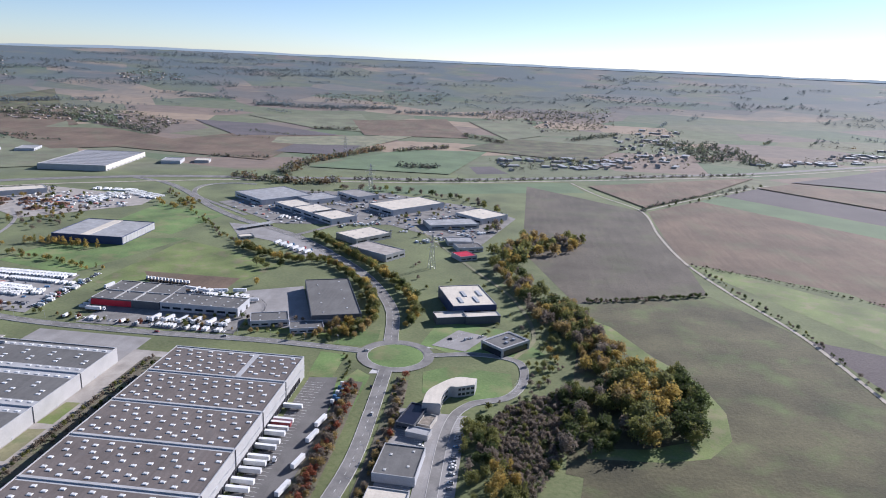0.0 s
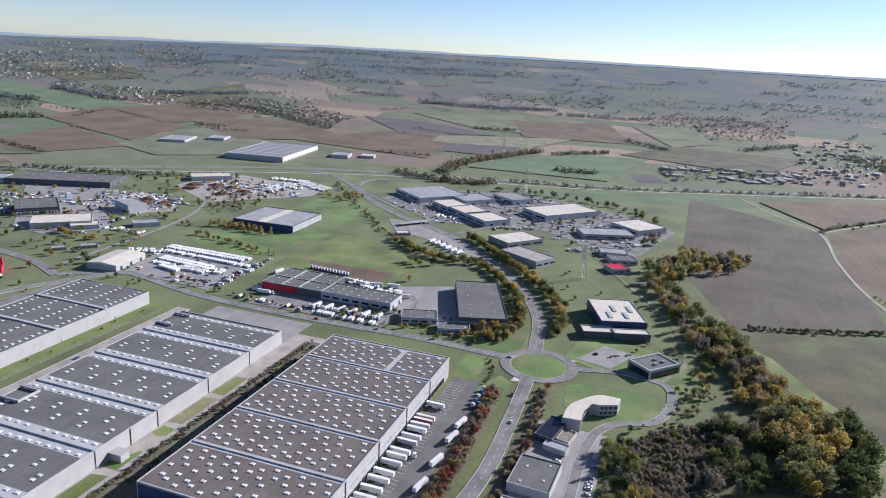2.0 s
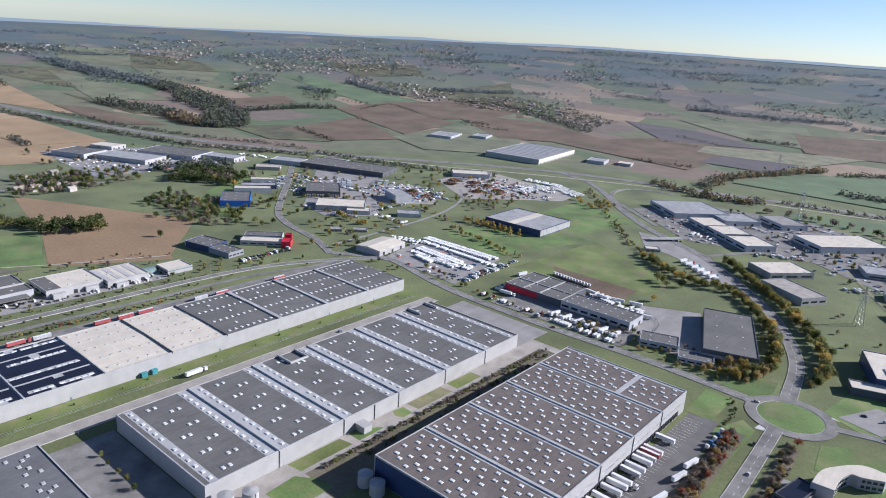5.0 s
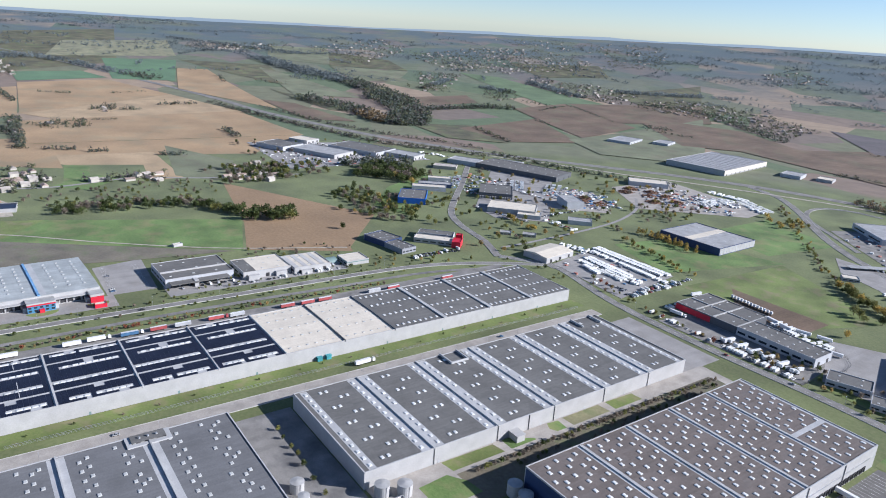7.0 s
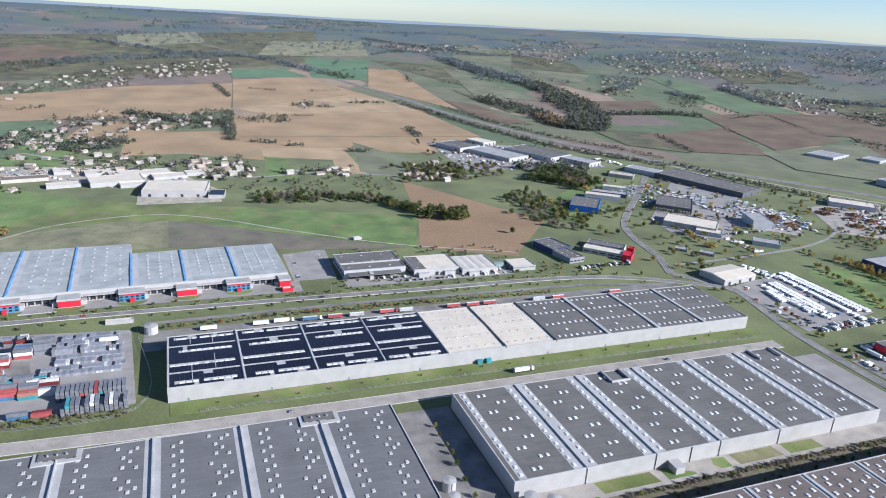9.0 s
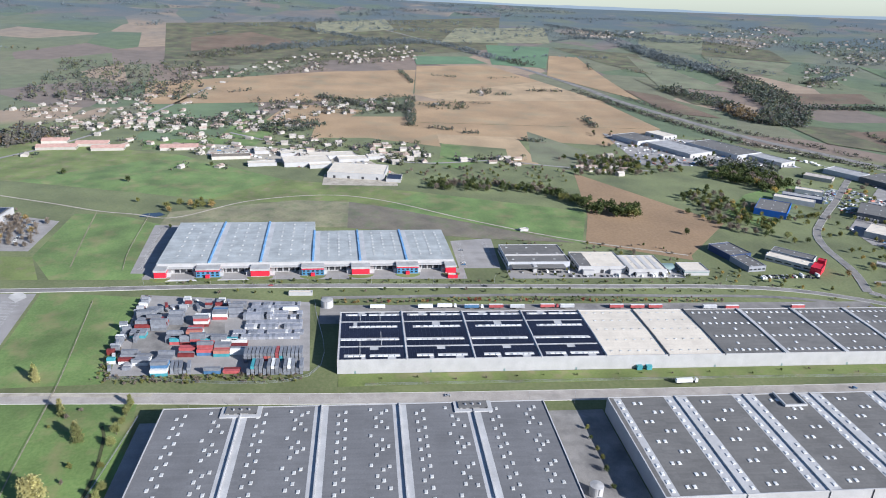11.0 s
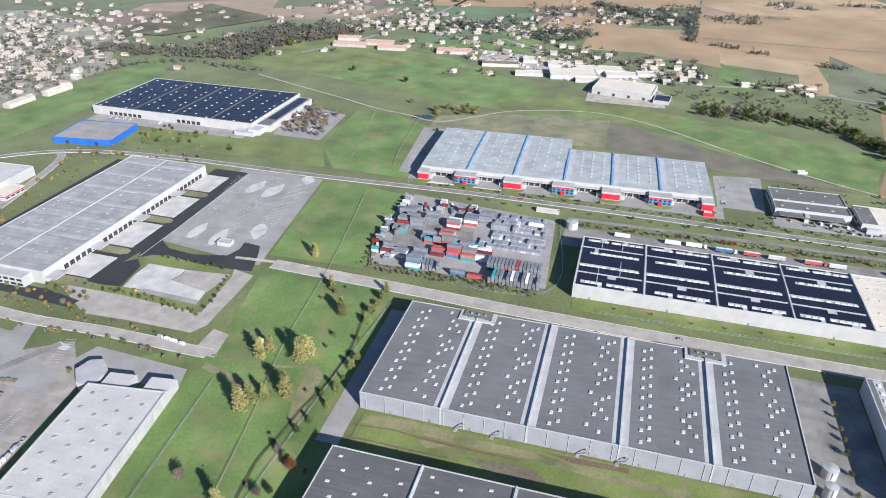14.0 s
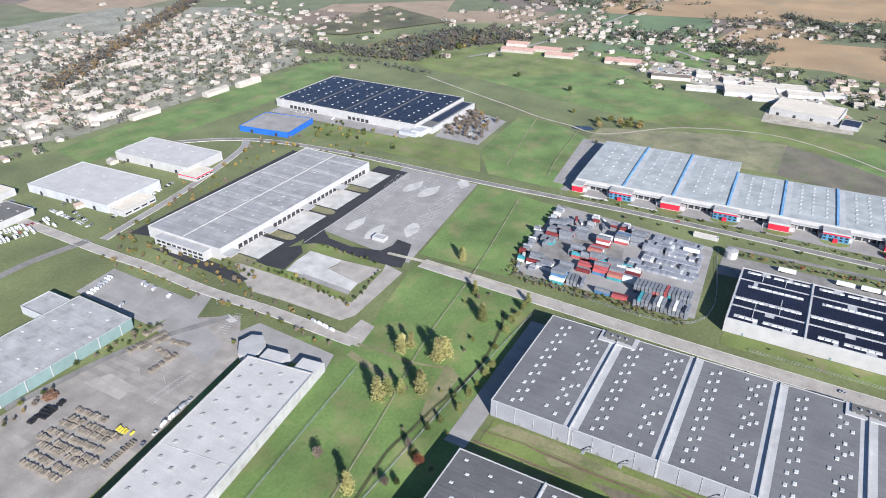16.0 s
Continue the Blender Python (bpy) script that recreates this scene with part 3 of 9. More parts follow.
tract([(-974, 2480), (-606, 2713), (-443, 2239), (-655, 2253)], PASTURE, "grey green pasture between ploughed fields")
tract([(-698, 2002), (-314, 2242), (-417, 1873), (-674, 1876)], DRYGRASS, "pale dry strip between ploughed fields")
tract([(-595, 2521), (-272, 2718), (-148, 2233), (-474, 2164)], SOIL, "brown field before a hedge")
tract([(-607, 1869), (-428, 1920), (-431, 1710), (-607, 1708)], DARKSOIL, "dark ploughed field before a hedge")
tract([(-455, 1498), (-302, 1891), (-76, 1946), (-139, 1509)], FARGREEN, "bright green field beyond the railway")
tract([(-159, 1983), (-13, 2280), (346, 2225), (194, 1857)], MEADOW, "olive field beside the car compound")
tract([(-182, 2691), (23, 2880), (101, 2415), (-22, 2248)], PASTURE, "pale green pasture before far trees")
tract([(-105, 1647), (-53, 1678), (-10, 1578), (-79, 1541)], DARKSOIL, "dark strip beside the car compound")
tract([(-290, 1213), (-290, 1305), (119, 1500), (145, 1386)], FARGREEN, "green field below the railway")
tract([(158, 1464), (581, 1734), (389, 1441), (243, 1260)], SOIL, "brown field between the farm tracks")
tract([(241, 1230), (364, 1372), (631, 1088), (436, 723)], SOIL, "wide brown ploughed field beside the track")
tract([(241, 1230), (436, 723), (398, 815), (226, 899)], SOIL, "brown ploughed field corner beside the track")
tract([(364, 1372), (428, 1449), (685, 1190), (629, 1084)], FARGREEN, "bright green strip of winter crop")
tract([(428, 1449), (540, 1577), (763, 1337), (688, 1195)], DARKSOIL, "dark ploughed strip of field")
tract([(540, 1577), (642, 1667), (895, 1585), (767, 1344)], SOIL, "pinkish brown ploughed strip")
tract([(652, 1695), (1200, 2163), (913, 1619), (745, 1674)], DARKSOIL, "dark purple field below the railway")
tract([(229, 890), (279, 871), (436, 723), (373, 605)], GRASS, "pale green pasture beside the track")
tract([(284, 649), (376, 610), (317, 499), (301, 590)], DARKSOIL, "dark ploughed wedge beside the track")
tract([(-1106, -962), (-1439, -946), (-1347, -735), (-1127, -851)], MEADOW, "grey olive field behind the town")
tract([(-1250, -408), (-1481, -408), (-1462, -248), (-1300, -186)], FARGREEN, "green paddock between the houses")
tract([(-1232, -273), (-1462, -248), (-1458, -155), (-1237, -188)], LUSH, "green pasture behind the school")
tract([(-1402, -197), (-1670, -149), (-1605, 2), (-1408, -72)], STUBBLE, "tan stubble field behind the houses")
tract([(-1354, -85), (-1549, -55), (-1377, 146), (-1246, 141)], STUBBLE, "tan stubble field beyond the school")
tract([(-1404, 338), (-1228, 415), (-1086, 339), (-1143, 289)], PASTURE, "olive scrubland beside the stubble")
tract([(-1273, 146), (-1248, 181), (-1106, 157), (-1111, 123)], LUSH, "small green field between houses")
tract([(232, 905), (230, 1231), (30, 1420), (20, 900)], OLIVESOIL, "bare brown ploughed field beside the tree belt")
tract([(227, 765), (232, 905), (20, 900), (75, 700)], OLIVESOIL, "brown field behind a low hedge")
tract([(300, 524), (287, 655), (228, 762), (80, 700)], MEADOW, "patchy brown green field in front of the wood")
tract([(300, 524), (80, 700), (45, 380), (300, 330)], MEADOW, "worn green field round the wood")
tract([(300, 524), (300, 330), (700, 330), (560, 470)], MEADOW, "worn green field beside the gravel track")
tract([(-1069, 342), (-849, 297), (-700, 372), (-820, 475)], BROWNSTUBBLE, "reddish brown stubble field behind the sheds")
tract([(-849, 297), (-744, 262), (-690, 372), (-790, 400)], BROWNSTUBBLE, "reddish brown field corner")
tract([(-744, 258), (-866, 300), (-950, 80), (-880, 25)], LUSH, "bright green crop field behind the long hall")
tract([(-880, 25), (-950, 80), (-1010, -120), (-905, -205)], GRASS, "green meadow behind the long hall")
tract([(-905, -205), (-1010, -120), (-1150, -300), (-980, -480)], LUSH, "green meadow with footpaths")
tract([(-980, -480), (-1150, -300), (-1230, -560), (-1000, -640)], GRASS, "green meadow below the village")
tract([(-1126, 110), (-1187, 175), (-1150, 215), (-1090, 150)], LUSH, "small green paddock")
tract([(-470, 668), (-575, 700), (-560, 800), (-420, 850)], LUSH, "green lawn round the dark hall")
tract([(-450, 860), (-560, 885), (-560, 1040), (-430, 1000)], LUSH, "open green lot beside the dark hall")
tract([(-300, 650), (-430, 650), (-420, 840), (-260, 760)], GRASS, "green lot beside the truck garage")
tract([(48, 330), (300, 330), (245, 425), (60, 402)], MEADOW, "damp part of the worn field")
tract([(-290, 640), (-360, 645), (-400, 700), (-290, 700)], SOIL, "brown earth lot behind the truck garage")
plate("verge", [(60, 400), (110, 404), (140, 414), (161, 440), (168, 480), (162, 520), (152, 545), (132, 575), (104, 640), (85, 660), (80, 620), (110, 575), (140, 545), (150, 480), (138, 436), (100, 418), (60, 412)], GRASS, "bright green grass fringe of the wood", "grass verge")
for name, poly, mat, label in (
        ("lawn", [(-262, -340), (-330, -250), (-430, -270), (-440, -160), (-300, -135), (-250, -135), (-120, -100), (-120, -240)], LUSH, "bright green meadow with autumn trees"),
        ("lawn", [(-448, -275), (-452, -190), (-600, -205), (-612, -295)], LUSH, "bright green vacant lot beside the container yard"),
        ("lawn", [(-640, -300), (-640, -215), (-800, -235), (-840, -300), (-840, -350), (-700, -340)], LUSH, "green meadow beside the long hall"),
        ("lawn", [(-640, -560), (-640, -310), (-700, -340), (-705, -560)], GRASS, "green verge in front of the solar hall"),
        ("lawn", [(-450, -780), (-700, -780), (-1000, -770), (-900, -690), (-690, -690), (-440, -712)], LUSH, "green belt between the halls and the town"),
        ("verge", [(-459, -20), (-459, 505), (-442, 505), (-442, -20)], GRASS, "green grass verge in front of the long warehouse"),
        ("lawn", [(-56, 470), (-60, 505), (-40, 520), (10, 515), (12, 480), (-15, 462)], LUSH, "round green lawn beside the curved office"),
        ("lawn", [(-70, 560), (-60, 620), (0, 610), (40, 560), (20, 545), (-40, 545)], LUSH, "green lawn in front of the offices"),
        ("lawn", [(-100, 490), (-112, 500), (-130, 450), (-118, 390), (-102, 390)], LUSH, "green strip beside the avenue"),
        ("lawn", [(-145, 545), (-135, 580), (-110, 585), (-108, 560), (-120, 545)], LUSH, "green lawn beside the roundabout"),
        ("lawn", [(-148, 480), (-150, 528), (-128, 525), (-128, 480)], LUSH, "green lawn at the warehouse corner"),
        ("lawn", [(-275, 560), (-275, 600), (-150, 590), (-150, 556)], GRASS, "green verge with shrubs beside the street"),
        ("yard", [(-145, 250), (-145, 478), (-124, 482), (-104, 330), (-104, 250)], MIDASPHALT, "grey asphalt truck yard along the loading docks"),
        ("yard", [(-462, -188), (-605, -205), (-587, -50), (-465, -42)], PALEASPHALT, "worn asphalt container yard"),
        ("yard", [(-543, -40), (-543, 505), (-580, 505), (-580, -40)], ASPHALT, "asphalt truck lane behind the long warehouse"),
        ("yard", [(-405, 128), (-405, 170), (-255, 170), (-255, 128)], ASPHALT, "grey asphalt court between two warehouses"),
        ("yard", [(-298, 475), (-298, 525), (-400, 525), (-400, 475)], PALEASPHALT, "asphalt apron behind the warehouse"),
        ("yard", [(-640, -215), (-640, 105), (-668, 105), (-655, -215)], PALEASPHALT, "pale asphalt apron before the loading bays"),
        ("yard", [(-800, -245), (-655, -230), (-655, -205), (-800, -212)], PALEASPHALT, "asphalt car park beside the long hall"),
        ("yard", [(-668, 100), (-668, 145), (-760, 150), (-750, 100)], PALEASPHALT, "asphalt car park between two halls"),
        ("yard", [(-640, 150), (-640, 340), (-668, 340), (-668, 150)], PALEASPHALT, "asphalt forecourt"),
        ("yard", [(-610, -392), (-609, -298), (-430, -275), (-443, -376)], PALEASPHALT, "wide pale asphalt truck park"),
        ("yard", [(-137, -295), (-262, -310), (-300, -345), (-280, -375), (-160, -398), (-60, -398), (-60, -290)], TANASPHALT, "worn tan asphalt storage yard"),
        ("yard", [(-600, -419), (-600, -380), (-451, -377), (-371, -388), (-371, -419)], NEWASPHALT, "black asphalt loading yard"),
        ("yard", [(-459, -384), (-442, -374), (-433, -362), (-430, -336), (-437, -308), (-450, -304), (-462, -306), (-460, -290), (-448, -285), (-434, -280), (-420, -276), (-417, -293), (-418, -328), (-422, -356), (-413, -376), (-407, -375), (-437, -388)], NEWASPHALT, "black asphalt truck entrance"),
        ("yard", [(-356, -405), (-330, -363), (-332, -330), (-332, -275), (-343, -269), (-414, -271), (-419, -291), (-408, -287), (-356, -282), (-356, -292), (-359, -351), (-361, -399)], DUSTY, "pale dusty perimeter track"),
        ("verge", [(-405, -374), (-411, -377), (-419, -368), (-422, -354), (-417, -328), (-418, -291), (-410, -289), (-406, -362), (-400, -365)], GRASS, "green fringe round the gravel plot"),
        ("verge", [(-358, -410), (-367, -397), (-369, -353), (-368, -290), (-355, -284), (-356, -292), (-359, -351), (-359, -397)], GRASS, "green verge of the shrub row"),
        ("yard", [(-406, -362), (-406, -328), (-399, -327), (-389, -330), (-382, -294), (-368, -292), (-370, -347), (-369, -359), (-386, -362)], CONCRETE, "pale concrete paving of the plot"),
        ("yard", [(-406, -328), (-410, -289), (-382, -293), (-389, -329), (-399, -326)], DUSTY, "pale gravel plot"),
        ("yard", [(-372, -342), (-370, -293), (-364, -291), (-366, -329), (-366, -347)], PALEASPHALT, "worn asphalt strip on the gravel plot"),
        ("yard", [(-368, -393), (-398, -387), (-410, -376), (-400, -366), (-381, -363), (-369, -361), (-367, -378)], NEWASPHALT, "black asphalt lorry bays"),
        ("yard", [(-351, -470), (-349, -410), (-343, -377), (-333, -380), (-340, -488)], NEWASPHALT, "black asphalt staff car park"),
        ("yard", [(-261, -484), (-300, -488), (-297, -385), (-257, -393)], PALEASPHALT, "asphalt parking court with white vans"),
        ("yard", [(-310, -398), (-310, -384), (-282, -372), (-266, -330), (-244, -324), (-256, -388)], PALEASPHALT, "asphalt yard entrance"),
        ("yard", [(-300, -326), (-296, -254), (-276, -248), (-275, -290), (-280, -333)], PALEASPHALT, "asphalt lot before the rounded office"),
        ("yard", [(-312, -262), (-341, -262), (-338, -248), (-312, -244)], DUSTY, "pale paved street end"),
        ("yard", [(-292, -357), (-297, -354), (-294, -342), (-289, -345)], CONCRETE, "small pale concrete pad"),
        ("yard", [(-191, -381), (-206, -373), (-205, -347), (-191, -346)], DUSTY, "pale patch of relaid paving"),
        ("verge", [(-326, -180), (-318, -166), (-290, -165), (-266, -160), (-272, -170), (-292, -175)], DRYGRASS, "tan worn patch in the meadow"),
        ("verge", [(-306, -246), (-300, -246), (-290, -205), (-296, -205)], DRYGRASS, "worn tan edge of the meadow"),
        ("yard", [(-402, -149), (-402, -133), (-262, -133), (-262, -147)], PALEASPHALT, "paved strip at the warehouse end"),
        ("verge", [(-293, -128), (-293, 124), (-252, 124), (-252, -128)], GRASS, "worn grass bank between two warehouses"),
        ("verge", [(-291, -123), (-293, -94), (-289, -58), (-289, -22), (-284, 23), (-284, 63), (-278, 63), (-279, 14), (-283, -24), (-282, -56), (-284, -91), (-283, -127)], DRYGRASS, "tan trodden path along the warehouse wall"),
        ("verge", [(-279, -90), (-282, -77), (-279, -72), (-274, -83)], DRYGRASS, "tan worn patch on the bank"),
        ("verge", [(-274, -61), (-277, -35), (-274, -19), (-268, -12), (-264, -33)], BANK, "brown bare ground on the bank"),
        ("verge", [(-281, -130), (-283, -105), (-282, -91), (-281, -56), (-281, -28), (-280, -28), (-279, -56), (-280, -90), (-282, -105), (-280, -129)], SOIL, "dark drainage ditch in the bank"),
        ("verge", [(-271, -132), (-271, -111), (-271, -94), (-271, -70), (-270, -70), (-269, -93), (-270, -111), (-269, -131)], SOIL, "dark drainage ditch in the bank"),
        ("verge", [(-291, -20), (-287, 0), (-288, 30), (-292, 30)], SOIL, "bare earth beside the warehouse wall"),
        ("yard", [(-298.9, 172), (-298.9, 500), (-252, 500), (-252, 172)], DUSTY, "pale paved passage between two warehouses"),
        ("verge", [(-276, 225), (-276, 490), (-252, 490), (-252, 225)], BANK, "brown leaf-strewn bed beside the warehouse wall"),
        ("verge", [(-283.5, 228), (-283.5, 488), (-276, 488), (-276, 228)], BANK, "dark planting bed of the shrub row"),
        ("verge", [(-298, 226), (-297.5, 268), (-287, 270), (-287, 228)], GRASS, "small green lawn plot beside the warehouse"),
        ("verge", [(-298, 276), (-298, 282), (-289, 298), (-287, 298), (-287, 276)], LUSH, "small green lawn plot beside the warehouse"),
        ("verge", [(-298, 318), (-297, 328), (-287, 327), (-287, 318), (-292, 315)], LUSH, "small rounded green lawn plot"),
        ("verge", [(-298, 333), (-298, 370), (-287, 372), (-287, 334)], DRYGRASS, "small dry lawn plot beside the warehouse"),
        ("verge", [(-298, 378), (-297, 407), (-287, 408), (-287, 378)], GRASS, "small lawn plot beside the warehouse"),
        ("verge", [(-275, 230), (-286, 222), (-284, 200), (-262, 200), (-262, 232)], LUSH, "green corner lawn in the court"),
        ("yard", [(-590, -510), (-590, -535), (-350, -530), (-355, -508)], NEWASPHALT, "black asphalt service road"),
        ("yard", [(-715, -412), (-715, -350), (-812, -356), (-838, -434)], PALEASPHALT, "car park planted with bare trees"),
        ("yard", [(-716, -660), (-716, -440), (-690, -440), (-690, -660)], PALEASPHALT, "asphalt apron before the solar hall"),
        ("yard", [(-235, 548), (-380, 545), (-372, 655), (-242, 630)], ASPHALT, "asphalt yard full of trucks"),
        ("yard", [(-437, 556), (-552, 566), (-575, 668), (-457, 670)], PALEASPHALT, "pale yard packed with white campers"),
        ("yard", [(-405, 945), (-335, 938), (-278, 894), (-222, 838), (-216, 812), (-248, 801), (-313, 863), (-369, 886)], PALEASPHALT, "wide pale asphalt lot"),
        ("yard", [(-818, 966), (-815, 1120), (-700, 1100), (-590, 1090), (-580, 1020), (-691, 888)], DUSTY, "dusty scrap and depot yard"),
        ("yard", [(-854, 842), (-798, 897), (-687, 819), (-750, 748)], DUSTY, "dusty scrapyard floor"),
        ("lawn", [(-866, 500), (-955, 576), (-1029, 695), (-960, 690), (-880, 600), (-800, 518)], LUSH, "bright green lawn round the blue hall"),
        ("yard", [(-1024, 854), (-899, 895), (-690, 690), (-740, 630), (-800, 640)], PALEASPHALT, "asphalt yards of the trade estate"),
        ("yard", [(-1130, 480), (-1400, 500), (-1340, 720), (-1130, 780)], PALEASPHALT, "asphalt yards of the far trade estate"),
        ("yard", [(-215, 690), (-270, 660), (-230, 570), (-170, 572)], PALEASPHALT, "asphalt court beside the dark hall"),
        ("verge", [(-116, 240), (-115, 380), (-118, 478), (-103, 478), (-100, 380), (-101, 240)], BANK, "brown leaf litter under the street trees"),
        ("verge", [(-80, 240), (-78, 400), (-79, 488), (-69, 488), (-64, 400), (-68, 240)], BANK, "brown leaf litter under the street trees"),
        ("yard", [(-45, 330), (-45, 440), (-20, 440), (-20, 330)], PALEASPHALT, "marked asphalt car park"),
        ("yard", [(-68, 330), (-68, 442), (-46, 448), (-46, 330)], PALEASPHALT, "asphalt parking beside the low building"),
        ("yard", [(-60, 560), (-40, 600), (-12, 590), (-30, 552)], PALEASPHALT, "small asphalt car park"),
        ("yard", [(-180, 1000), (-340, 960), (-480, 1080), (-400, 1220), (-230, 1250), (-40, 1160), (10, 1100), (-40, 900)], ASPHALT, "asphalt yards between the sheds"),
        ("yard", [(-900, -20), (-905, -90), (-850, -240), (-800, -240), (-795, -20)], DRYGRASS, "dry brown grass bank behind the long hall"),
        ("yard", [(-900, -20), (-795, -20), (-760, 130), (-745, 250), (-880, 25)], BANK, "dry brown grass slope"),
        ("yard", [(-1010, 50), (-980, 50), (-980, -60), (-1040, -60)], GRAVEL, "bare earth beside the white hall"),
        ("yard", [(-1050, 50), (-1190, -20), (-1230, -260), (-1150, -260), (-1085, -60)], GRAVEL, "pale paved school grounds"),
        ("town_ground", [(-490, -800), (-690, -792), (-900, -792), (-1000, -860), (-1130, -960), (-1250, -1250), (-1100, -1500), (-300, -1500), (-330, -900)], GARDENS, "gardens, lanes and yards of the town"),
        ("yard", [(-470, -180), (-560, -192), (-548, -120), (-505, -112), (-500, -160)], ASPHALT, "worn grey ground in the container yard"),
        ("pond", [(-830, -272), (-842, -270), (-848, -252), (-838, -242), (-828, -256)], WATER, "small dark pond in the meadow")):
    plate(name, poly, mat, label, {"lawn": "lawn", "verge": "grass verge", "yard": "yard", "pond": "pond", "town_ground": "town gardens"}[name])

# ---- roads ----
road("road", [(-436, -265), (-432, -156), (-426, -11), (-424, 200), (-424, 505)], 13, DUSTY, "pale service road between the warehouses", kerb=True)
road("road", [(-500, -720), (-585, -620), (-612, -500), (-616, -300), (-624, -100), (-620, 200), (-612, 420), (-560, 545), (-540, 560)], 8, ASPHALT, "grey street in front of the long hall", kerb=True)
road("road", [(-596, -40), (-600, 150), (-596, 300), (-590, 420), (-560, 520)], 6, ASPHALT, "narrow street beside the hedge")
road("road", [(-117, 536), (-203, 540), (-317, 536), (-432, 540), (-540, 562), (-580, 540), (-601, 524)], 9, ASPHALT, "grey street past the warehouses", kerb=True, dashes=9)
road("road", [(-90, 503), (-87, 430), (-86, 368), (-92, 300), (-100, 150)], 10, ASPHALT, "avenue leading to the roundabout", kerb=True, dashes=9)
road("road", [(-96, 561), (-110, 640), (-144, 717), (-182, 776), (-224, 826), (-284, 892), (-342, 934), (-403, 975), (-476, 1043), (-560, 1140), (-640, 1215), (-718, 1247)], 12, ASPHALT, "tree-lined avenue beyond the roundabout", kerb=True, dashes=9)
road("road", [(-400, 1000), (-470, 1060), (-528, 1110), (-560, 1165), (-562, 1218), (-529, 1250), (-480, 1256)], 7, ASPHALT, "curved slip road of the avenue", kerb=True)
road("road", [(-58, 538), (-20, 548), (15, 540), (20, 505), (8, 474), (-20, 456), (-32, 420), (-33, 330), (-30, 200)], 6.5, ASPHALT, "curved access road round the lawn", kerb=True)
road("road", [(12, 545), (30, 600), (10, 700), (-40, 800), (-90, 900), (-140, 1000)], 4, DRYGRASS, "grassy lane beside the tree belt")
road("road", [(-290, 905), (-250, 985), (-210, 1080), (-160, 1170)], 8, ASPHALT, "grey estate street between sheds")
road("road", [(-318, -760), (-315, -533), (-316, -465), (-313, -396), (-316, -328), (-315, -268), (-315, -250)], 10, DUSTY, "dusty street past the pale hall", kerb=True)
road("road", [(-323, -550), (-250, -560), (-120, -540)], 9, ASPHALT, "grey side street")
road("road", [(-330, -540), (-450, -560), (-560, -590), (-590, -610)], 8, PALEASPHALT, "street behind the pale hall", kerb=True)
road("road", [(-150, -402), (-230, -385), (-295, -352)], 6, ASPHALT, "yard entrance road")
road("road", [(-601, 522), (-658, 545), (-727, 559), (-780, 581), (-839, 628), (-941, 720), (-1052, 816), (-1090, 860)], 9, ASPHALT, "estate street", kerb=True)
road("road", [(-626, 548), (-629, 611), (-639, 719), (-655, 801), (-689, 879), (-740, 940)], 5, PALEASPHALT, "estate lane")
road("motorway", [(-3436, 65), (-3029, 316), (-2685, 464), (-2327, 591), (-2060, 660), (-1822, 697), (-1547, 768), (-1370, 826), (-1247, 893), (-1149, 945), (-1000, 1062), (-850, 1178), (-700, 1268), (-554, 1318), (-343, 1378), (-141, 1442), (114, 1560), (384, 1700), (601, 1818), (1029, 2080), (1900, 2500)], 24, ASPHALT, "grey dual carriageway crossing the fields")
road("railway", [(-1340, 790), (-1180, 890), (-1007, 1012), (-870, 1092), (-783, 1155), (-554, 1280), (-343, 1338), (-141, 1401), (114, 1521), (384, 1657), (601, 1778), (1029, 2039), (1900, 2450)], 8, GRAVEL, "pale railway line beside the motorway", category="railway")
road("track", [(125, 1496), (170, 1360), (230, 1231), (226, 1050), (231, 905), (254, 780), (287, 655), (300, 524), (310, 380)], 4.0, GRAVEL, "pale gravel farm track", category="track")
road("track", [(230, 1231), (360, 1390), (579, 1629)], 4.0, GRAVEL, "pale gravel farm track to the railway", category="track")
road("footpath", [(-952, -560), (-919, -484), (-880, -390), (-852, -327), (-840, -280), (-829, -228), (-900, -150), (-930, -50), (-905, 30), (-830, 130), (-760, 240), (-705, 372)], 3.0, GRAVEL, "pale curving footpath across the meadow", category="path")
road("footpath", [(-852, -327), (-760, -310), (-671, -292)], 1.5, DRYGRASS, "faint trodden path", category="path")
road("footpath", [(-436, -300), (-440, -240), (-436, -180), (-436, -150)], 4.0, GRAVEL, "pale footpath along the meadow", category="path")
road("footpath", [(-314, -247), (-316, -228), (-315, -204), (-320, -184), (-322, -172)], 2.6, DRYGRASS, "tan trodden path across the meadow", category="path")
road("ditch", [(-400, -172), (-385, -166), (-347, -160), (-311, -161), (-284, -166), (-261, -168), (-243, -171), (-222, -170), (-140, -160)], 2.0, DITCH, "dark overgrown ditch across the meadow", category="ditch")
road("road", [(-1100, -560), (-1230, -500), (-1500, -440), (-1900, -400)], 7, PALEASPHALT, "village road")
road("road", [(-1150, 230), (-1120, 100), (-1160, 0), (-1250, -150), (-1330, -250)], 7, PALEASPHALT, "village street")
road("road", [(-1150, 230), (-1110, 330), (-1090, 480)], 6, PALEASPHALT, "village lane")

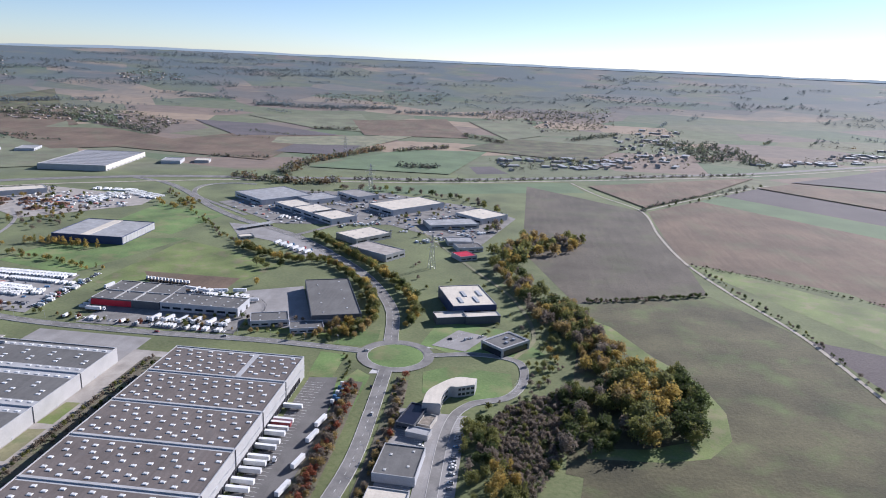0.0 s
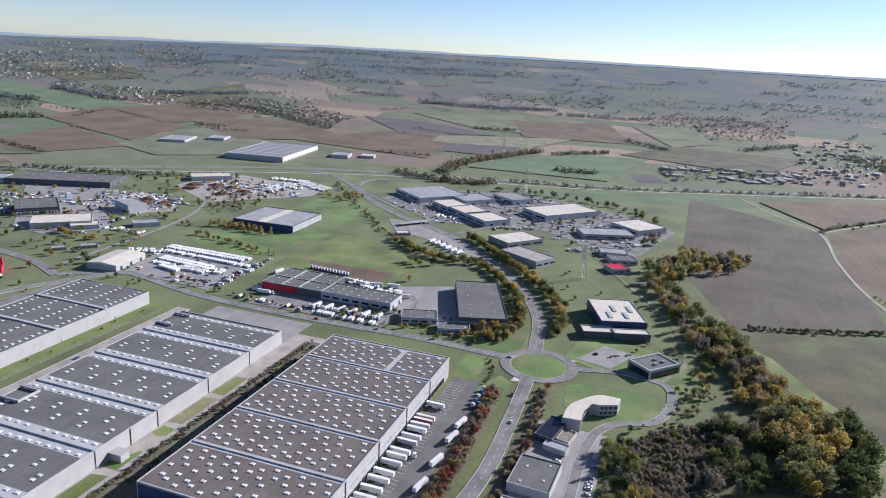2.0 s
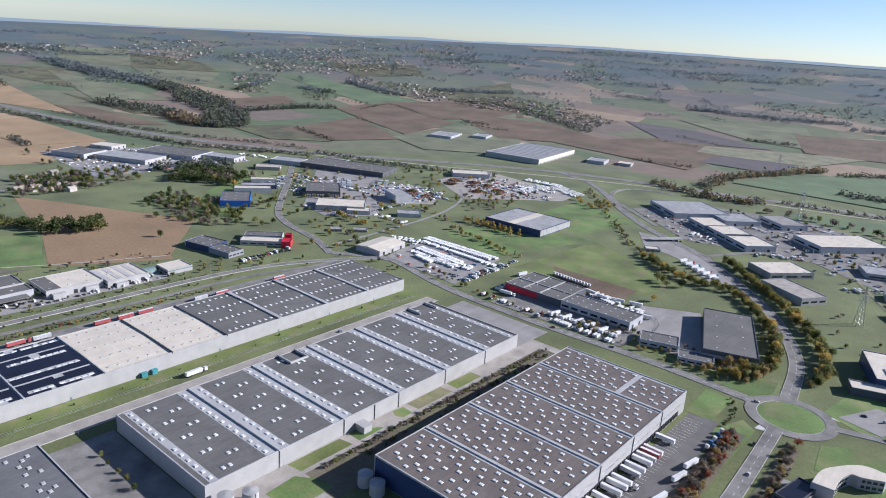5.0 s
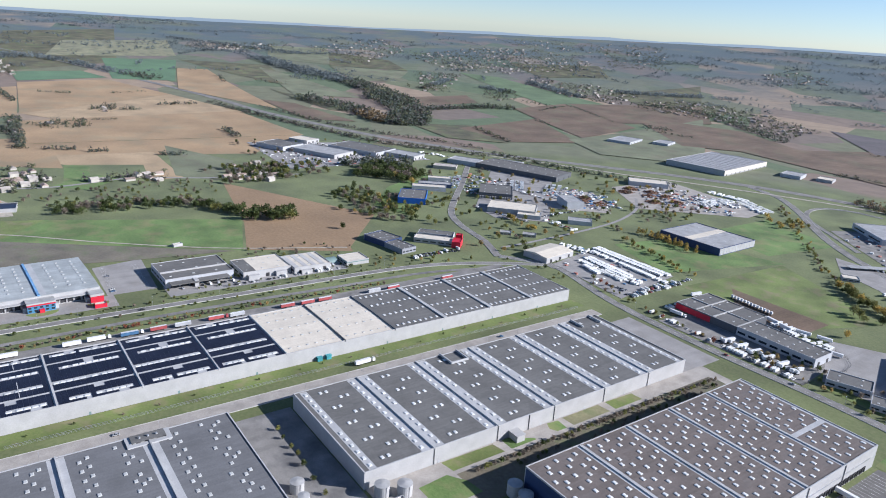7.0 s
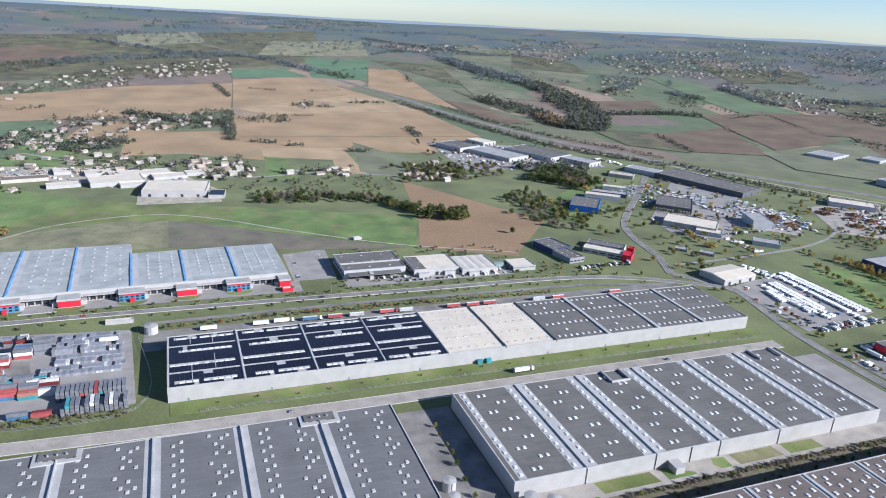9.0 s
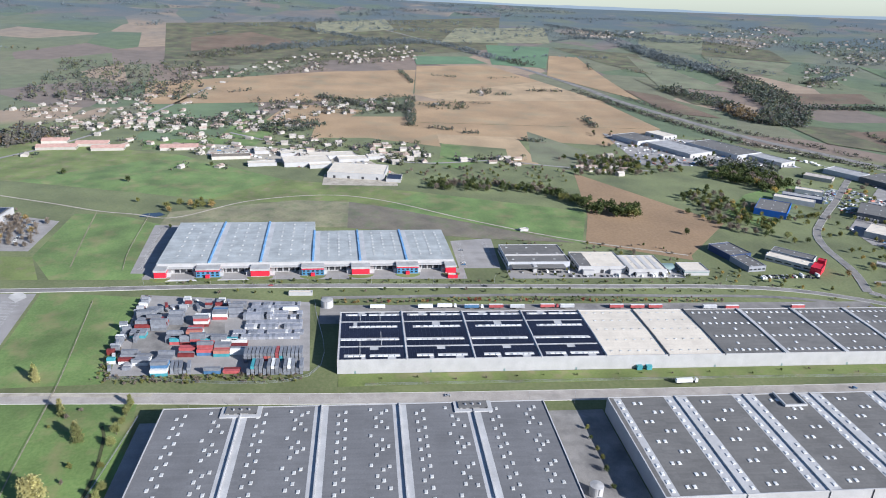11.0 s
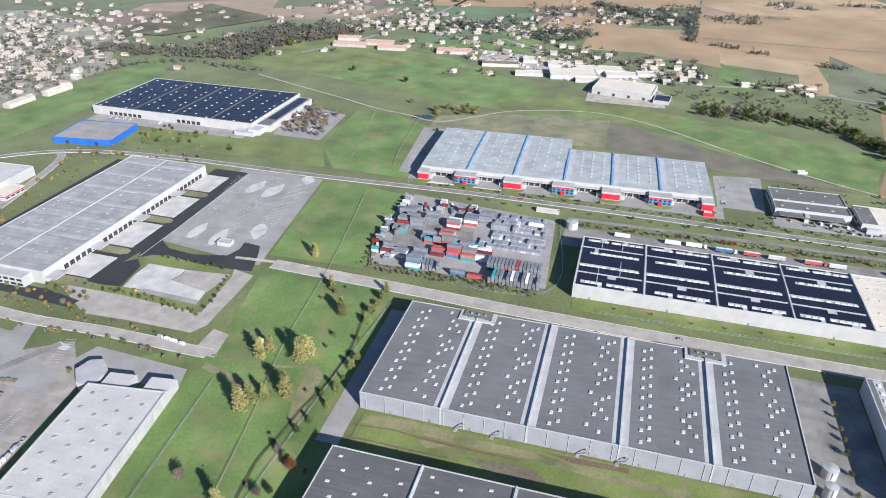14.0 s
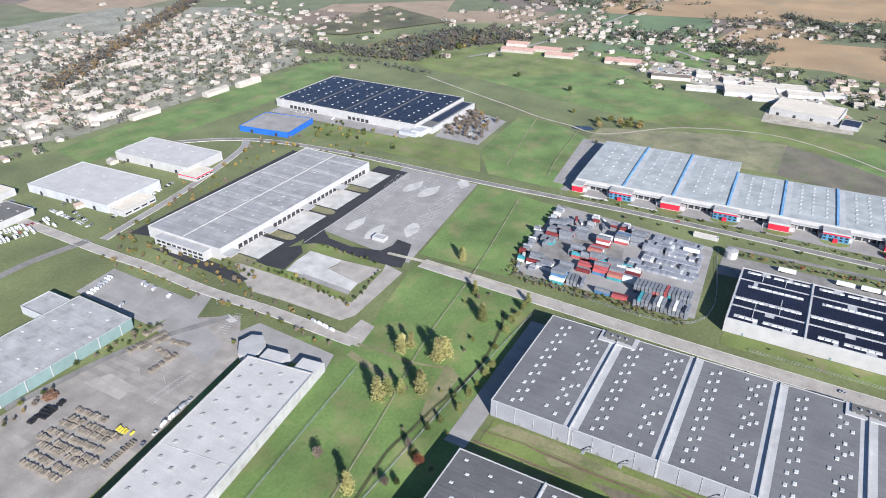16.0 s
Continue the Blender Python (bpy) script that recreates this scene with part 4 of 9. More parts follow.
# the roundabout: carriageway ring, kerb and grass island
rab = thing("roundabout", "roundabout with a mown grass island", "roundabout", -87, 532, kind="structure")
s, s2, s3 = Shape(), Shape(), Shape()
circle = [(math.cos(2 * math.pi * i / 64), math.sin(2 * math.pi * i / 64)) for i in range(65)]
zr = layer() + 0.01
for (a, b), (c, d) in zip(circle, circle[1:]):
    s.add([(24 * a, 24 * b, zr), (32.5 * a, 32.5 * b, zr), (32.5 * c, 32.5 * d, zr), (24 * c, 24 * d, zr)], [(0, 1, 2, 3)])
    s3.add([(23.4 * a, 23.4 * b, 0.0), (24.2 * a, 24.2 * b, 0.0), (24.2 * c, 24.2 * d, 0.0), (23.4 * c, 23.4 * d, 0.0), (23.4 * a, 23.4 * b, 0.22), (24.2 * a, 24.2 * b, 0.22), (24.2 * c, 24.2 * d, 0.22), (23.4 * c, 23.4 * d, 0.22)],
           [(4, 5, 6, 7), (1, 2, 6, 5), (0, 4, 7, 3)])
    s2.add([(0, 0, 0.7), (23.4 * a, 23.4 * b, 0.2), (23.4 * c, 23.4 * d, 0.2)], [(0, 1, 2)])
part("carriageway", s, ASPHALT, rab)
part("kerb", s3, CONCRETE, rab)
part("island", s2, LUSH, rab, "domed mown grass island")


# ---- buildings ----
def walls(b, x0, x1, y0, y1, h, mat, t=0.4):
    part("wall", Shape().box(x0, x1, y0, y0 + t, -1.0, h), mat, b)
    part("wall", Shape().box(x0, x1, y1 - t, y1, -1.0, h), mat, b)
    part("wall", Shape().box(x0, x0 + t, y0 + t, y1 - t, -1.0, h), mat, b)
    part("wall", Shape().box(x1 - t, x1, y0 + t, y1 - t, -1.0, h), mat, b)


def coping(b, x0, x1, y0, y1, h, mat, w=0.7):
    s = Shape()
    s.box(x0 - 0.05, x1 + 0.05, y0 - 0.05, y0 + w, h, h + 0.25).box(x0 - 0.05, x1 + 0.05, y1 - w, y1 + 0.05, h, h + 0.25)
    s.box(x0 - 0.05, x0 + w, y0 + w, y1 - w, h, h + 0.25).box(x1 - w, x1 + 0.05, y0 + w, y1 - w, h, h + 0.25)
    part("parapet_coping", s, mat, b)


def vent_mesh(name, lx, ly, h=0.38, mat=None):
    s = Shape()
    s.box(-lx / 2, lx / 2, -ly / 2, ly / 2, 0, h * 0.6)
    a, b = lx / 2 + 0.08, ly / 2 + 0.08
    c, d = lx / 2 - 0.35, ly / 2 - 0.35
    s.add([(-a, -b, h * 0.6), (a, -b, h * 0.6), (a, b, h * 0.6), (-a, b, h * 0.6), (-c, -d, h), (c, -d, h), (c, d, h), (-c, d, h)], [(4, 5, 6, 7), (0, 1, 5, 4), (1, 2, 6, 5), (2, 3, 7, 6), (3, 0, 4, 7), (3, 2, 1, 0)])
    return s.mesh(name, mat or SKYLIGHT)


VENT = vent_mesh("skylight", 3.0, 2.1, 0.45, BRIGHTDOME)
VENT_DULL = vent_mesh("skylight", 2.9, 2.0, 0.42)
VENT_WIDE = vent_mesh("skylight", 3.0, 2.1, 0.5, BRIGHTDOME)
VENT_SMALL = vent_mesh("skylight", 1.6, 2.2)
DOME = vent_mesh("skylight", 2.2, 2.2, 0.45, GREYDOME)
VENT_STRIP = vent_mesh("skylight", 2.0, 3.6, 0.45, BRIGHTDOME)


def dock_door(w=3.2, h=3.6):
    s = Shape()
    s.box(0, 0.6, -w / 2 - 0.5, -w / 2, 0.9, h + 1.5).box(0, 0.6, w / 2, w / 2 + 0.5, 0.9, h + 1.5).box(0, 0.7, -w / 2 - 0.5, w / 2 + 0.5, h + 1.0, h + 1.6)
    s.box(0, 0.12, -w / 2, w / 2, 1.1, h + 1.0)
    return s.mesh("dock_door", DARKMETAL)


DOCK = dock_door()


def warehouse(name, label, x0, x1, y0, y1, h, cuts, roof, wall, band=None, band_half=4.5, raised=1.0):
    """A flat-roofed warehouse in cells that run across it, with raised firewalls between them."""
    b = thing(name, label, "warehouse", 0, 0)
    BLOCKS.append(((x0 + x1) / 2, (y0 + y1) / 2, (x1 - x0) / 2 + 2, (y1 - y0) / 2 + 2, 0))
    walls(b, x0, x1, y0, y1, h, wall)
    coping(b, x0, x1, y0, y1, h, MEMBRANE)
    edges = [y0 + 0.4] + list(cuts) + [y1 - 0.4]
    for a, c in zip(edges, edges[1:]):
        part("roof", Shape().box(x0 + 0.4, x1 - 0.4, a, c, h - 0.9, h - 0.35), roof, b)
    for c in cuts:
        if band:
            for side in (-1, 1):
                a, e = sorted((c + side * 0.5, c + side * band_half))
                part("roof_band", Shape().box(x0 + 0.75, x1 - 0.75, a, e, h - 0.4, h - 0.33), band, b, "pale roofing strip beside the firewall")
        part("firewall", Shape().box(x0 - 0.25, x1 + 0.25, c - 0.4, c + 0.4, 0, h + raised), band or wall, b, "raised firewall")
    return b


# A: the brown-roofed warehouse with trucks at its docks
HA = 17.0
cuts = [299, 344, 389, 434]
wa = warehouse("warehouse", "brown grey flat-roofed warehouse with rows of skylights and loading docks", -251, -149, 254, 478, HA, cuts, BROWNBITUMEN, CLADDING, MEMBRANE, 2.6, 0.35)
for k, (a, c) in enumerate(zip([254] + cuts, cuts + [478])):
    for row, (dy, shift) in enumerate(((7.0, 0.0), (13.0, 3.4), (22.0, 1.2), (30.5, 4.6), (37.5, 1.8))):
        for i in range(12):
            x = -247 + i * 8.1 + shift
            if x < -152 and (row * 5 + i * 3 + k) % 17 and not (k == 4 and -188.5 < x < -181.5):
                piece("skylight", VENT_WIDE, wa, x, a + dy * (c - a) / 45 + (1.6 if i % 2 else -1.6), HA - 0.35)
part("wall_band", Shape().box(-148.98, -148.8, 254, 478, 9.0, 10.2), STEEL, wa, "grey band along the dock wall")
for i in range(34):
    piece("dock_door", DOCK, wa, -149, 262 + i * 6.1, 0.0)
for y in cuts:
    part("downpipe", Shape().box(-148.98, -148.5, y - 0.25, y + 0.25, 0, HA), DARKMETAL, wa)
part("front_panel", Shape().box(-250, -150, 253.7, 253.98, 0.5, HA - 1.0), NAVYCLAD, wa, "dark blue front cladding")
part("roof_band", Shape().box(-187, -183, 436.5, 477, HA - 0.34, HA - 0.28), MEMBRANE, wa)
part("roof_band", Shape().box(-250, -150, 474.5, 477.3, HA - 0.34, HA - 0.26), MEMBRANE, wa)

# B: the grey warehouse in seven cells
HB = 12.0
cutsb = [221, 273, 325, 377, 428]
wb = warehouse("warehouse", "long grey-roofed warehouse with pale firewall strips and skylight rows", -402, -299, 171, 475, HB, cutsb, BITUMEN, CLADDING, MEMBRANE, 8.5, 0.6)
for c in [171] + cutsb + [475]:
    for side in (-1, 1):
        y = c + side * (6.2 if 171 < c < 475 else 6.8)
        if 171 < y < 475:
            for i in range(13):
                if not (i == 6 and side > 0):
                    piece("skylight", VENT, wb, -396 + i * 7.6, y, HB - 0.33)
        if c in (171, 475) and 171 < y < 475:
            part("roof_band", Shape().box(-401, -300, y - 2.6, y + 2.6, HB - 0.34, HB - 0.33), MEMBRANE, wb)
for a, c in zip([171] + cutsb, cutsb + [475]):
    for i in range(9):
        for row, dy in enumerate((0.34, 0.43, 0.55, 0.65)):
            if (i + row // 2) % 2 == 0:
                piece("skylight", VENT, wb, -394 + i * 10.8, a + (c - a) * dy, HB - 0.35)
for y in [301] + cutsb:
    part("downpipe", Shape().box(-298.98, -298.6, y - 0.2, y + 0.2, 0, HB), DARKMETAL, wb)
for i in range(7):
    part("emergency_door", Shape().box(-298.98, -298.85, 180 + i * 44, 181.4 + i * 44, 0.1, 2.3), GREYCLAD, wb)
part("gatehouse", Shape().box(-298.9, -290, 283, 290, 0, 5).box(-299, -289.6, 282.6, 290.4, 5, 5.4), CLADDING, wb, "small white plant room against the wall")
part("plant_screen", Shape().box(-402.2, -386, 296, 297, HB, HB + 1.6).box(-402.2, -386, 312, 313, HB, HB + 1.6).box(-386, -385, 296, 313, HB, HB + 1.6), MEMBRANE, wb)
part("plant_screen", Shape().box(-402.2, -386, 443, 444, HB, HB + 1.6).box(-402.2, -386, 466, 467, HB, HB + 1.6), MEMBRANE, wb)

# C: the long warehouse with solar, cream and grey roof cells
HC = 12.0
ycut = [32, 85, 138, 191, 242, 290, 342, 395, 447]
BLOCKS.append((-501, 240, 43, 262, 0))
wc = thing("warehouse", "very long white warehouse with solar, cream and grey roof sections", "warehouse", 0, 0)
walls(wc, -542, -460, -21, 500, HC, CLADDING)
coping(wc, -542, -460, -21, 500, HC, CLADDING, 0.5)
for k, (a, c) in enumerate(zip([-20.6] + ycut, ycut + [499.6])):
    roof = MEMBRANE if k < 4 else (BITUMEN if k > 5 else WHITEROOF)
    # each cell is a low double pitch
    s = Shape()
    s.profile([(-541.6, HC - 1.0), (-460.4, HC - 1.0), (-460.4, HC - 0.4), (-501, HC + 0.35), (-541.6, HC - 0.4)], a, c)
    part("roof", s, roof, wc)
    top = lambda x: HC - 0.4 + 0.75 * (1 - abs(x + 501) / 40.6)
    if k:
        part("firewall", Shape().profile([(-542.2, HC - 1), (-459.8, HC - 1), (-459.8, HC + 0.7), (-501, HC + 1.2), (-542.2, HC + 0.7)], a - 0.45, a + 0.45), MEMBRANE if k < 5 else (DARKCLAD if k < 7 else MEMBRANE), wc, "raised firewall")
        if k > 6:
            part("roof_band", Shape().box(-541, -461, a + 0.5, a + 3.6, HC - 0.5, HC + 0.42), MEMBRANE, wc)
    if k < 4:
        # skylight strips stand free of the panels; thin gaps run between the panel fields
        strips = ((5.0, ((0.12, 0.27), (0.36, 0.41), (0.46, 0.60), (0.64, 0.69), (0.73, 0.93))), (27.0, ((0.20, 0.26), (0.31, 0.90))),
                  (50.0, ((0.03, 0.42), (0.49, 0.55), (0.60, 0.92))), (75.0, ((0.14, 0.40), (0.47, 0.52), (0.57, 0.90))))
        span = c - a
        clear = [(-541 + w - 1.3, -541 + w + 1.3, a + p * span, a + q * span) for w, runs in strips for p, q in runs]
        clear += [(-541 + w, -541 + w + 5.0, a + p * span, a + (p + 0.06) * span) for w, p in ((20.5, 0.52 if k else 0.22), (60.0, 0.49), (77.0, 0.34), (77.0, 0.74), (0.8, 0.30), (0.8, 0.66))]
        s, n = Shape(), round((span - 2.6) / 3.3)
        for i in range(38):
            x = -539.6 + i * 2.12
            if i in (8, 28):
                continue
            for q in range(n):
                y0, y1 = a + 1.3 + (span - 2.6) * q / n, a + 1.3 + (span - 2.6) * (q + 1) / n
                if any(x + 0.9 > e and x - 0.9 < f and y1 > g0 + 0.6 and y0 < g1 - 0.6 for e, f, g0, g1 in clear):
                    continue
                s.box(x - 1.02, x + 1.02, y0 + 0.04, y1 - 0.04, top(x) + 0.1, top(x) + 0.22)
        tagged(part("solar_field", s, SOLAR, wc, "dark blue solar panels in rows"), kind="stuff")
        for w, runs in strips:
            for p, q in runs:
                m = max(1, round((q - p) * span / 4.4))
                for e in range(m):
                    piece("skylight", VENT_STRIP, wc, -541 + w, a + (p + (q - p) * (e + 0.5) / m) * span, top(-541 + w) + 0.02)
        if k == 0:
            for p, x0, x1 in ((0.32, -540, -524), (0.32, -489, -466), (0.64, -538, -524), (0.64, -504, -481)):
                part("maintenance_walkway", Shape().box(x0, x1, a + p * span - 0.25, a + p * span + 0.25, HC + 0.62, HC + 0.68), MEMBRANE, wc)
        for w in (17.6, 60.0):
            part("maintenance_walkway", Shape().box(-541 + w - 0.3, -541 + w + 0.3, a + 1, c - 1, top(-541 + w) + 0.1, top(-541 + w) + 0.2), MEMBRANE, wc)
    elif k < 6:
        for x in (-536, -521, -504, -486, -468):
            for i in range(6):
                piece("skylight", VENT_SMALL, wc, x, a + 6 + i * 7.6 + (3 if x in (-521, -486) else 0), top(x) - 0.02)
    else:
        for x in (-535, -513, -490, -467):
            for i in range(8):
                piece("skylight", VENT, wc, x, a + 6.5 + i * 5.9, top(x) - 0.02)
        for x, y in ((-524, 22), (-502, 30), (-478, 20)):
            piece("skylight", VENT, wc, x, a + y, top(x) - 0.02)
for y in (216, 224):
    part("transformer", Shape().box(-459.9, -457, y, y + 4.2, 0, 3.4).box(-460, -456.8, y - 0.2, y + 4.4, 3.4, 3.7), PAINTS["teal"], wc, "teal transformer cabinet")
for i in range(9):
    part("emergency_door", Shape().box(-459.98, -459.85, -8 + i * 58, -6.6 + i * 58, 0.1, 2.3), GREENCLAD, wc)

# D: the grey warehouse in five cells
HD = 12.5
cutsd = [-81, -29, 23, 73]
wd = warehouse("warehouse", "grey flat-roofed warehouse in five cells with scattered skylights", -400, -295, -132, 124, HD, cutsd, GREYBITUMEN, MIDCLAD, MEMBRANE, 4.6, 0.9)
for k, (a, c) in enumerate(zip([-132] + cutsd, cutsd + [124])):
    for i in range(10):
        x = -302 - i * 9.6
        w = c - a
        piece("skylight", VENT_DULL, wd, x, a + 0.22 * w, HD - 0.35)
        piece("skylight", VENT_DULL, wd, x - 3.2, a + 0.31 * w, HD - 0.35)
        piece("skylight", VENT_DULL, wd, x - 5.5, a + 0.66 * w + (1.5 if i % 3 else -2), HD - 0.35)
        if i % 3 != 1:
            piece("skylight", VENT_DULL, wd, x - 1.2, a + 0.76 * w, HD - 0.35)
        if i % 2:
            piece("skylight", VENT_DULL, wd, x - 4, a + 0.83 * w, HD - 0.35)
for c in (-81, 73):
    s = Shape()
    s.box(-400.2, -388, c - 13, c - 10, HD - 0.3, HD + 0.5).box(-400.2, -388, c + 10, c + 13, HD - 0.3, HD + 0.5).box(-391, -388, c - 10, c + 10, HD - 0.3, HD + 0.5)
    part("plant_curb", s, MEMBRANE, wd, "pale upstand round a roof plant recess")
    part("plant_floor", Shape().box(-399.5, -391, c - 10, c + 10, HD + 1.22, HD + 1.26), BITUMEN, wd)
    for i in range(3):
        part("extract_fan", Shape().tube(-395, c - 5 + 5 * i, HD + 1.2, HD + 2.3, 0.8, 0.6), STEEL, wd)
for i in range(21):
    y = -128 + i * 12.3
    part("downpipe", Shape().box(-294.98, -294.7, y - 0.12, y + 0.12, 0, HD - 0.5), GREYCLAD, wd)
    if i % 2:
        part("emergency_door", Shape().box(-294.98, -294.85, y + 3, y + 4.6, 0.1, 2.4), STEEL, wd)
for y in (-72, -50, 0, 22):
    s = Shape()
    s.box(-294.9, -291.5, y, y + 2.2, 0, 0.3)
    s.stick((-294.6, y, 0.2), (-292, y + 6, 5.5), 0.35, 0.35)
    s.box(-294.9, -293, y + 5, y + 7, 5.2, 5.5)
    part("escape_stair", s, STEEL, wd, "steel escape stair on the wall")

# E: the dark-roofed warehouse nearest below
we = warehouse("warehouse", "dark grey flat-roofed warehouse with small skylights", -250, -150, -130, 124, HD, [-78, -27, 24, 75], DARKBITUMEN, MIDCLAD, MEMBRANE, 1.2, 0.6)
for k, (a, c) in enumerate(zip([-130, -78], [-78, -27])):
    for i in range(11):
        for dy in (0.18, 0.5, 0.8):
            piece("skylight", VENT_SMALL, we, -244 + i * 9.0 + (4 if dy == 0.5 else 0), a + (c - a) * dy + (3 if i % 2 else -2), HD - 0.35)


def hall(label, cx, cy, lx, ly, rz, h, roof, wall, vents=0, category="hall", pitch=0.0, name="hall", band=None, windows=0, doors=0, vent=None, strip=None):
    """A plain commercial hall, its long or short sides along its own x and y, with a flat or low-pitched roof behind a parapet."""
    b = thing(name, label, category, cx, cy, 0, rz)
    BLOCKS.append((cx, cy, lx / 2 + 2, ly / 2 + 2, rz))
    x, y = lx / 2, ly / 2
    walls(b, -x, x, -y, y, h, wall, 0.3)
    if pitch:
        part("roof", Shape().profile([(-x - 0.3, h - 0.3), (x + 0.3, h - 0.3), (x + 0.3, h + 0.05), (0, h + pitch), (-x - 0.3, h + 0.05)], -y - 0.3, y + 0.3), roof, b)
    else:
        part("roof", Shape().box(-x + 0.3, x - 0.3, -y + 0.3, y - 0.3, h - 0.8, h - 0.4), roof, b)
        coping(b, -x, x, -y, y, h, band or wall, 0.5)
    top = lambda px: h - 0.4 if not pitch else h + 0.05 + (pitch - 0.05) * (1 - abs(px) / (x + 0.3)) - 0.05
    if vents:
        nx = max(1, round(math.sqrt(vents * lx / ly)))
        ny = max(1, round(vents / nx))
        for i in range(nx):
            for j in range(ny):
                px = -x + lx * (i + 0.5) / nx
                piece("skylight", vent or VENT_SMALL, b, px, -y + ly * (j + 0.5 + (0.18 if i % 2 else -0.18)) / ny, top(px))
    if strip:
        part("wall_band", Shape().box(-x - 0.06, x + 0.06, -y - 0.06, y + 0.06, h * 0.62, h * 0.8), strip, b, "coloured band round the walls")
    for side, n in ((-1, windows), (1, windows)):
        for i in range(n):
            px = -x + lx * (i + 0.5) / n
            part("window", Shape().box(px - lx / n * 0.36, px + lx / n * 0.36, side * y - 0.05 if side > 0 else -y - 0.05, side * y + 0.05, h * 0.3, h * 0.55), WINDOW, b)
    for i in range(doors):
        py = -y + ly * (i + 0.5) / doors
        for side in (1,):
            part("gate", Shape().box(side * x - 0.06, side * x + 0.06, py - 1.9, py + 1.9, 0.1, min(4.2, h * 0.6)), DARKMETAL, b)
    return b


# F: the long hall with blue ridges and red and blue entrance blocks
BLOCKS.append((-720, -55, 75, 155, 2.5))
fb = thing("warehouse", "long grey-blue distribution hall with red and blue entrance blocks", "warehouse", -661, -52, 0, 2.5)
HF = 11.0
walls(fb, -124, 0, -152, 0, HF, CLADDING)
walls(fb, -92, 0, 0, 146, HF, CLADDING)
for k, (a, c) in enumerate([(-152, -102), (-102, -52), (-52, 0), (0, 48), (48, 96), (96, 146)]):
    back = -124 if c <= 0 else -92
    part("roof", Shape().profile([(back, HF - 0.2), (0.3, HF - 0.2), (0.3, HF + 0.1), (back / 2, HF + 0.9), (back, HF + 0.1)], a, c), BLUEROOF, fb)
    if k:
        part("roof_ridge", Shape().profile([(back - 0.2, HF), (0.5, HF), (0.5, HF + 1.0), (back / 2, HF + 1.8), (back - 0.2, HF + 1.0)], a - 1.0, a + 1.0), BLUERIDGE, fb, "light blue raised ridge")
        part("roof_band", Shape().profile([(back + 1, HF), (-1, HF), (-1, HF + 0.16), (back / 2, HF + 0.96), (back + 1, HF + 0.16)], a + 1.3, a + 6.5), MEMBRANE, fb)
    for j in range(8):
        for dy in (0.32, 0.55, 0.8):
            px = back + 10 + j * (-back - 16) / 8
            piece("skylight", VENT_DULL, fb, px, a + (c - a) * dy, HF + 0.1 + 0.8 * (1 - abs(px - back / 2) / (-back / 2)))
    for i in range(7):
        y = a + 7 + i * 6
        if all(abs(y - e) > 8 for e in (-146, -102, -52, 0, 48, 96, 142)):
            piece("dock_door", DOCK, fb, 0, y, 0)
    part("dock_apron", Shape().box(0.1, 19, a + 10, c - 10, 0.0, 0.16), WHITECONCRETE, fb, "bright concrete dock apron")
    part("dock_annex", Shape().box(0, 8, a + 9.2, a + 14, 0.0, 4.4), CLADDING, fb, "low white dock annex")
    part("dock_annex", Shape().box(0, 8, c - 14, c - 9.2, 0.0, 4.4), CLADDING, fb, "low white dock annex")
    part("canopy", Shape().box(0, 4.5, a + 9, c - 9, 6.5, 7.2), CLADDING, fb, "white canopy over the docks")
for k, y in enumerate((-147, -102, -52, 0, 48, 96, 141)):
    w = 9 if k not in (0, 6) else 5.5
    if k % 2 == 0:
        part("entrance_block", Shape().box(0, 12, y - w, y + w, 0, 6.6), REDPAINT, fb, "bright red entrance block")
        part("block_roof", Shape().prism([(-14, y - w - 0.5), (12.5, y - w - 0.5), (12.5, y + w + 0.5), (-14, y + w + 0.5)], 6.6, 8.6), PALEROOF, fb)
        part("block_band", Shape().box(-0.1, 12.1, y - w - 0.1, y + w + 0.1, 0.0, 0.7), CLADDING, fb)
    else:
        part("entrance_block", Shape().box(0, 11, y - w - 2, y + w + 2, 0, 7.2), GLAZEBLUE, fb, "blue glazed office block")
        part("block_roof", Shape().box(-14, 12, y - w - 2.5, y + w + 2.5, 7.9, 9.2), PALEROOF, fb)
        part("block_band", Shape().box(-0.1, 11.3, y - w - 2.2, y + w + 2.2, 6.3, 7.9), REDPAINT, fb, "red fascia")
        for i in range(5):
            for z in (1.2, 4.0):
                yy = y - w + i * (2 * w / 4)
                part("window", Shape().box(10.9, 11.06, yy - 1.2, yy + 1.2, z, z + 1.7), WINDOW, fb)
        part("porch", Shape().box(11, 14, y - 2, y + 2, 0, 3.2), REDPAINT, fb)
    s = Shape()
    arc = [(12 + 9 * math.sin(math.pi * i / 12), y - (w + 4) * math.cos(math.pi * i / 12)) for i in range(13)]
    part("forecourt_lawn", s.prism(arc, 0.0, 0.25), GRASS, fb)

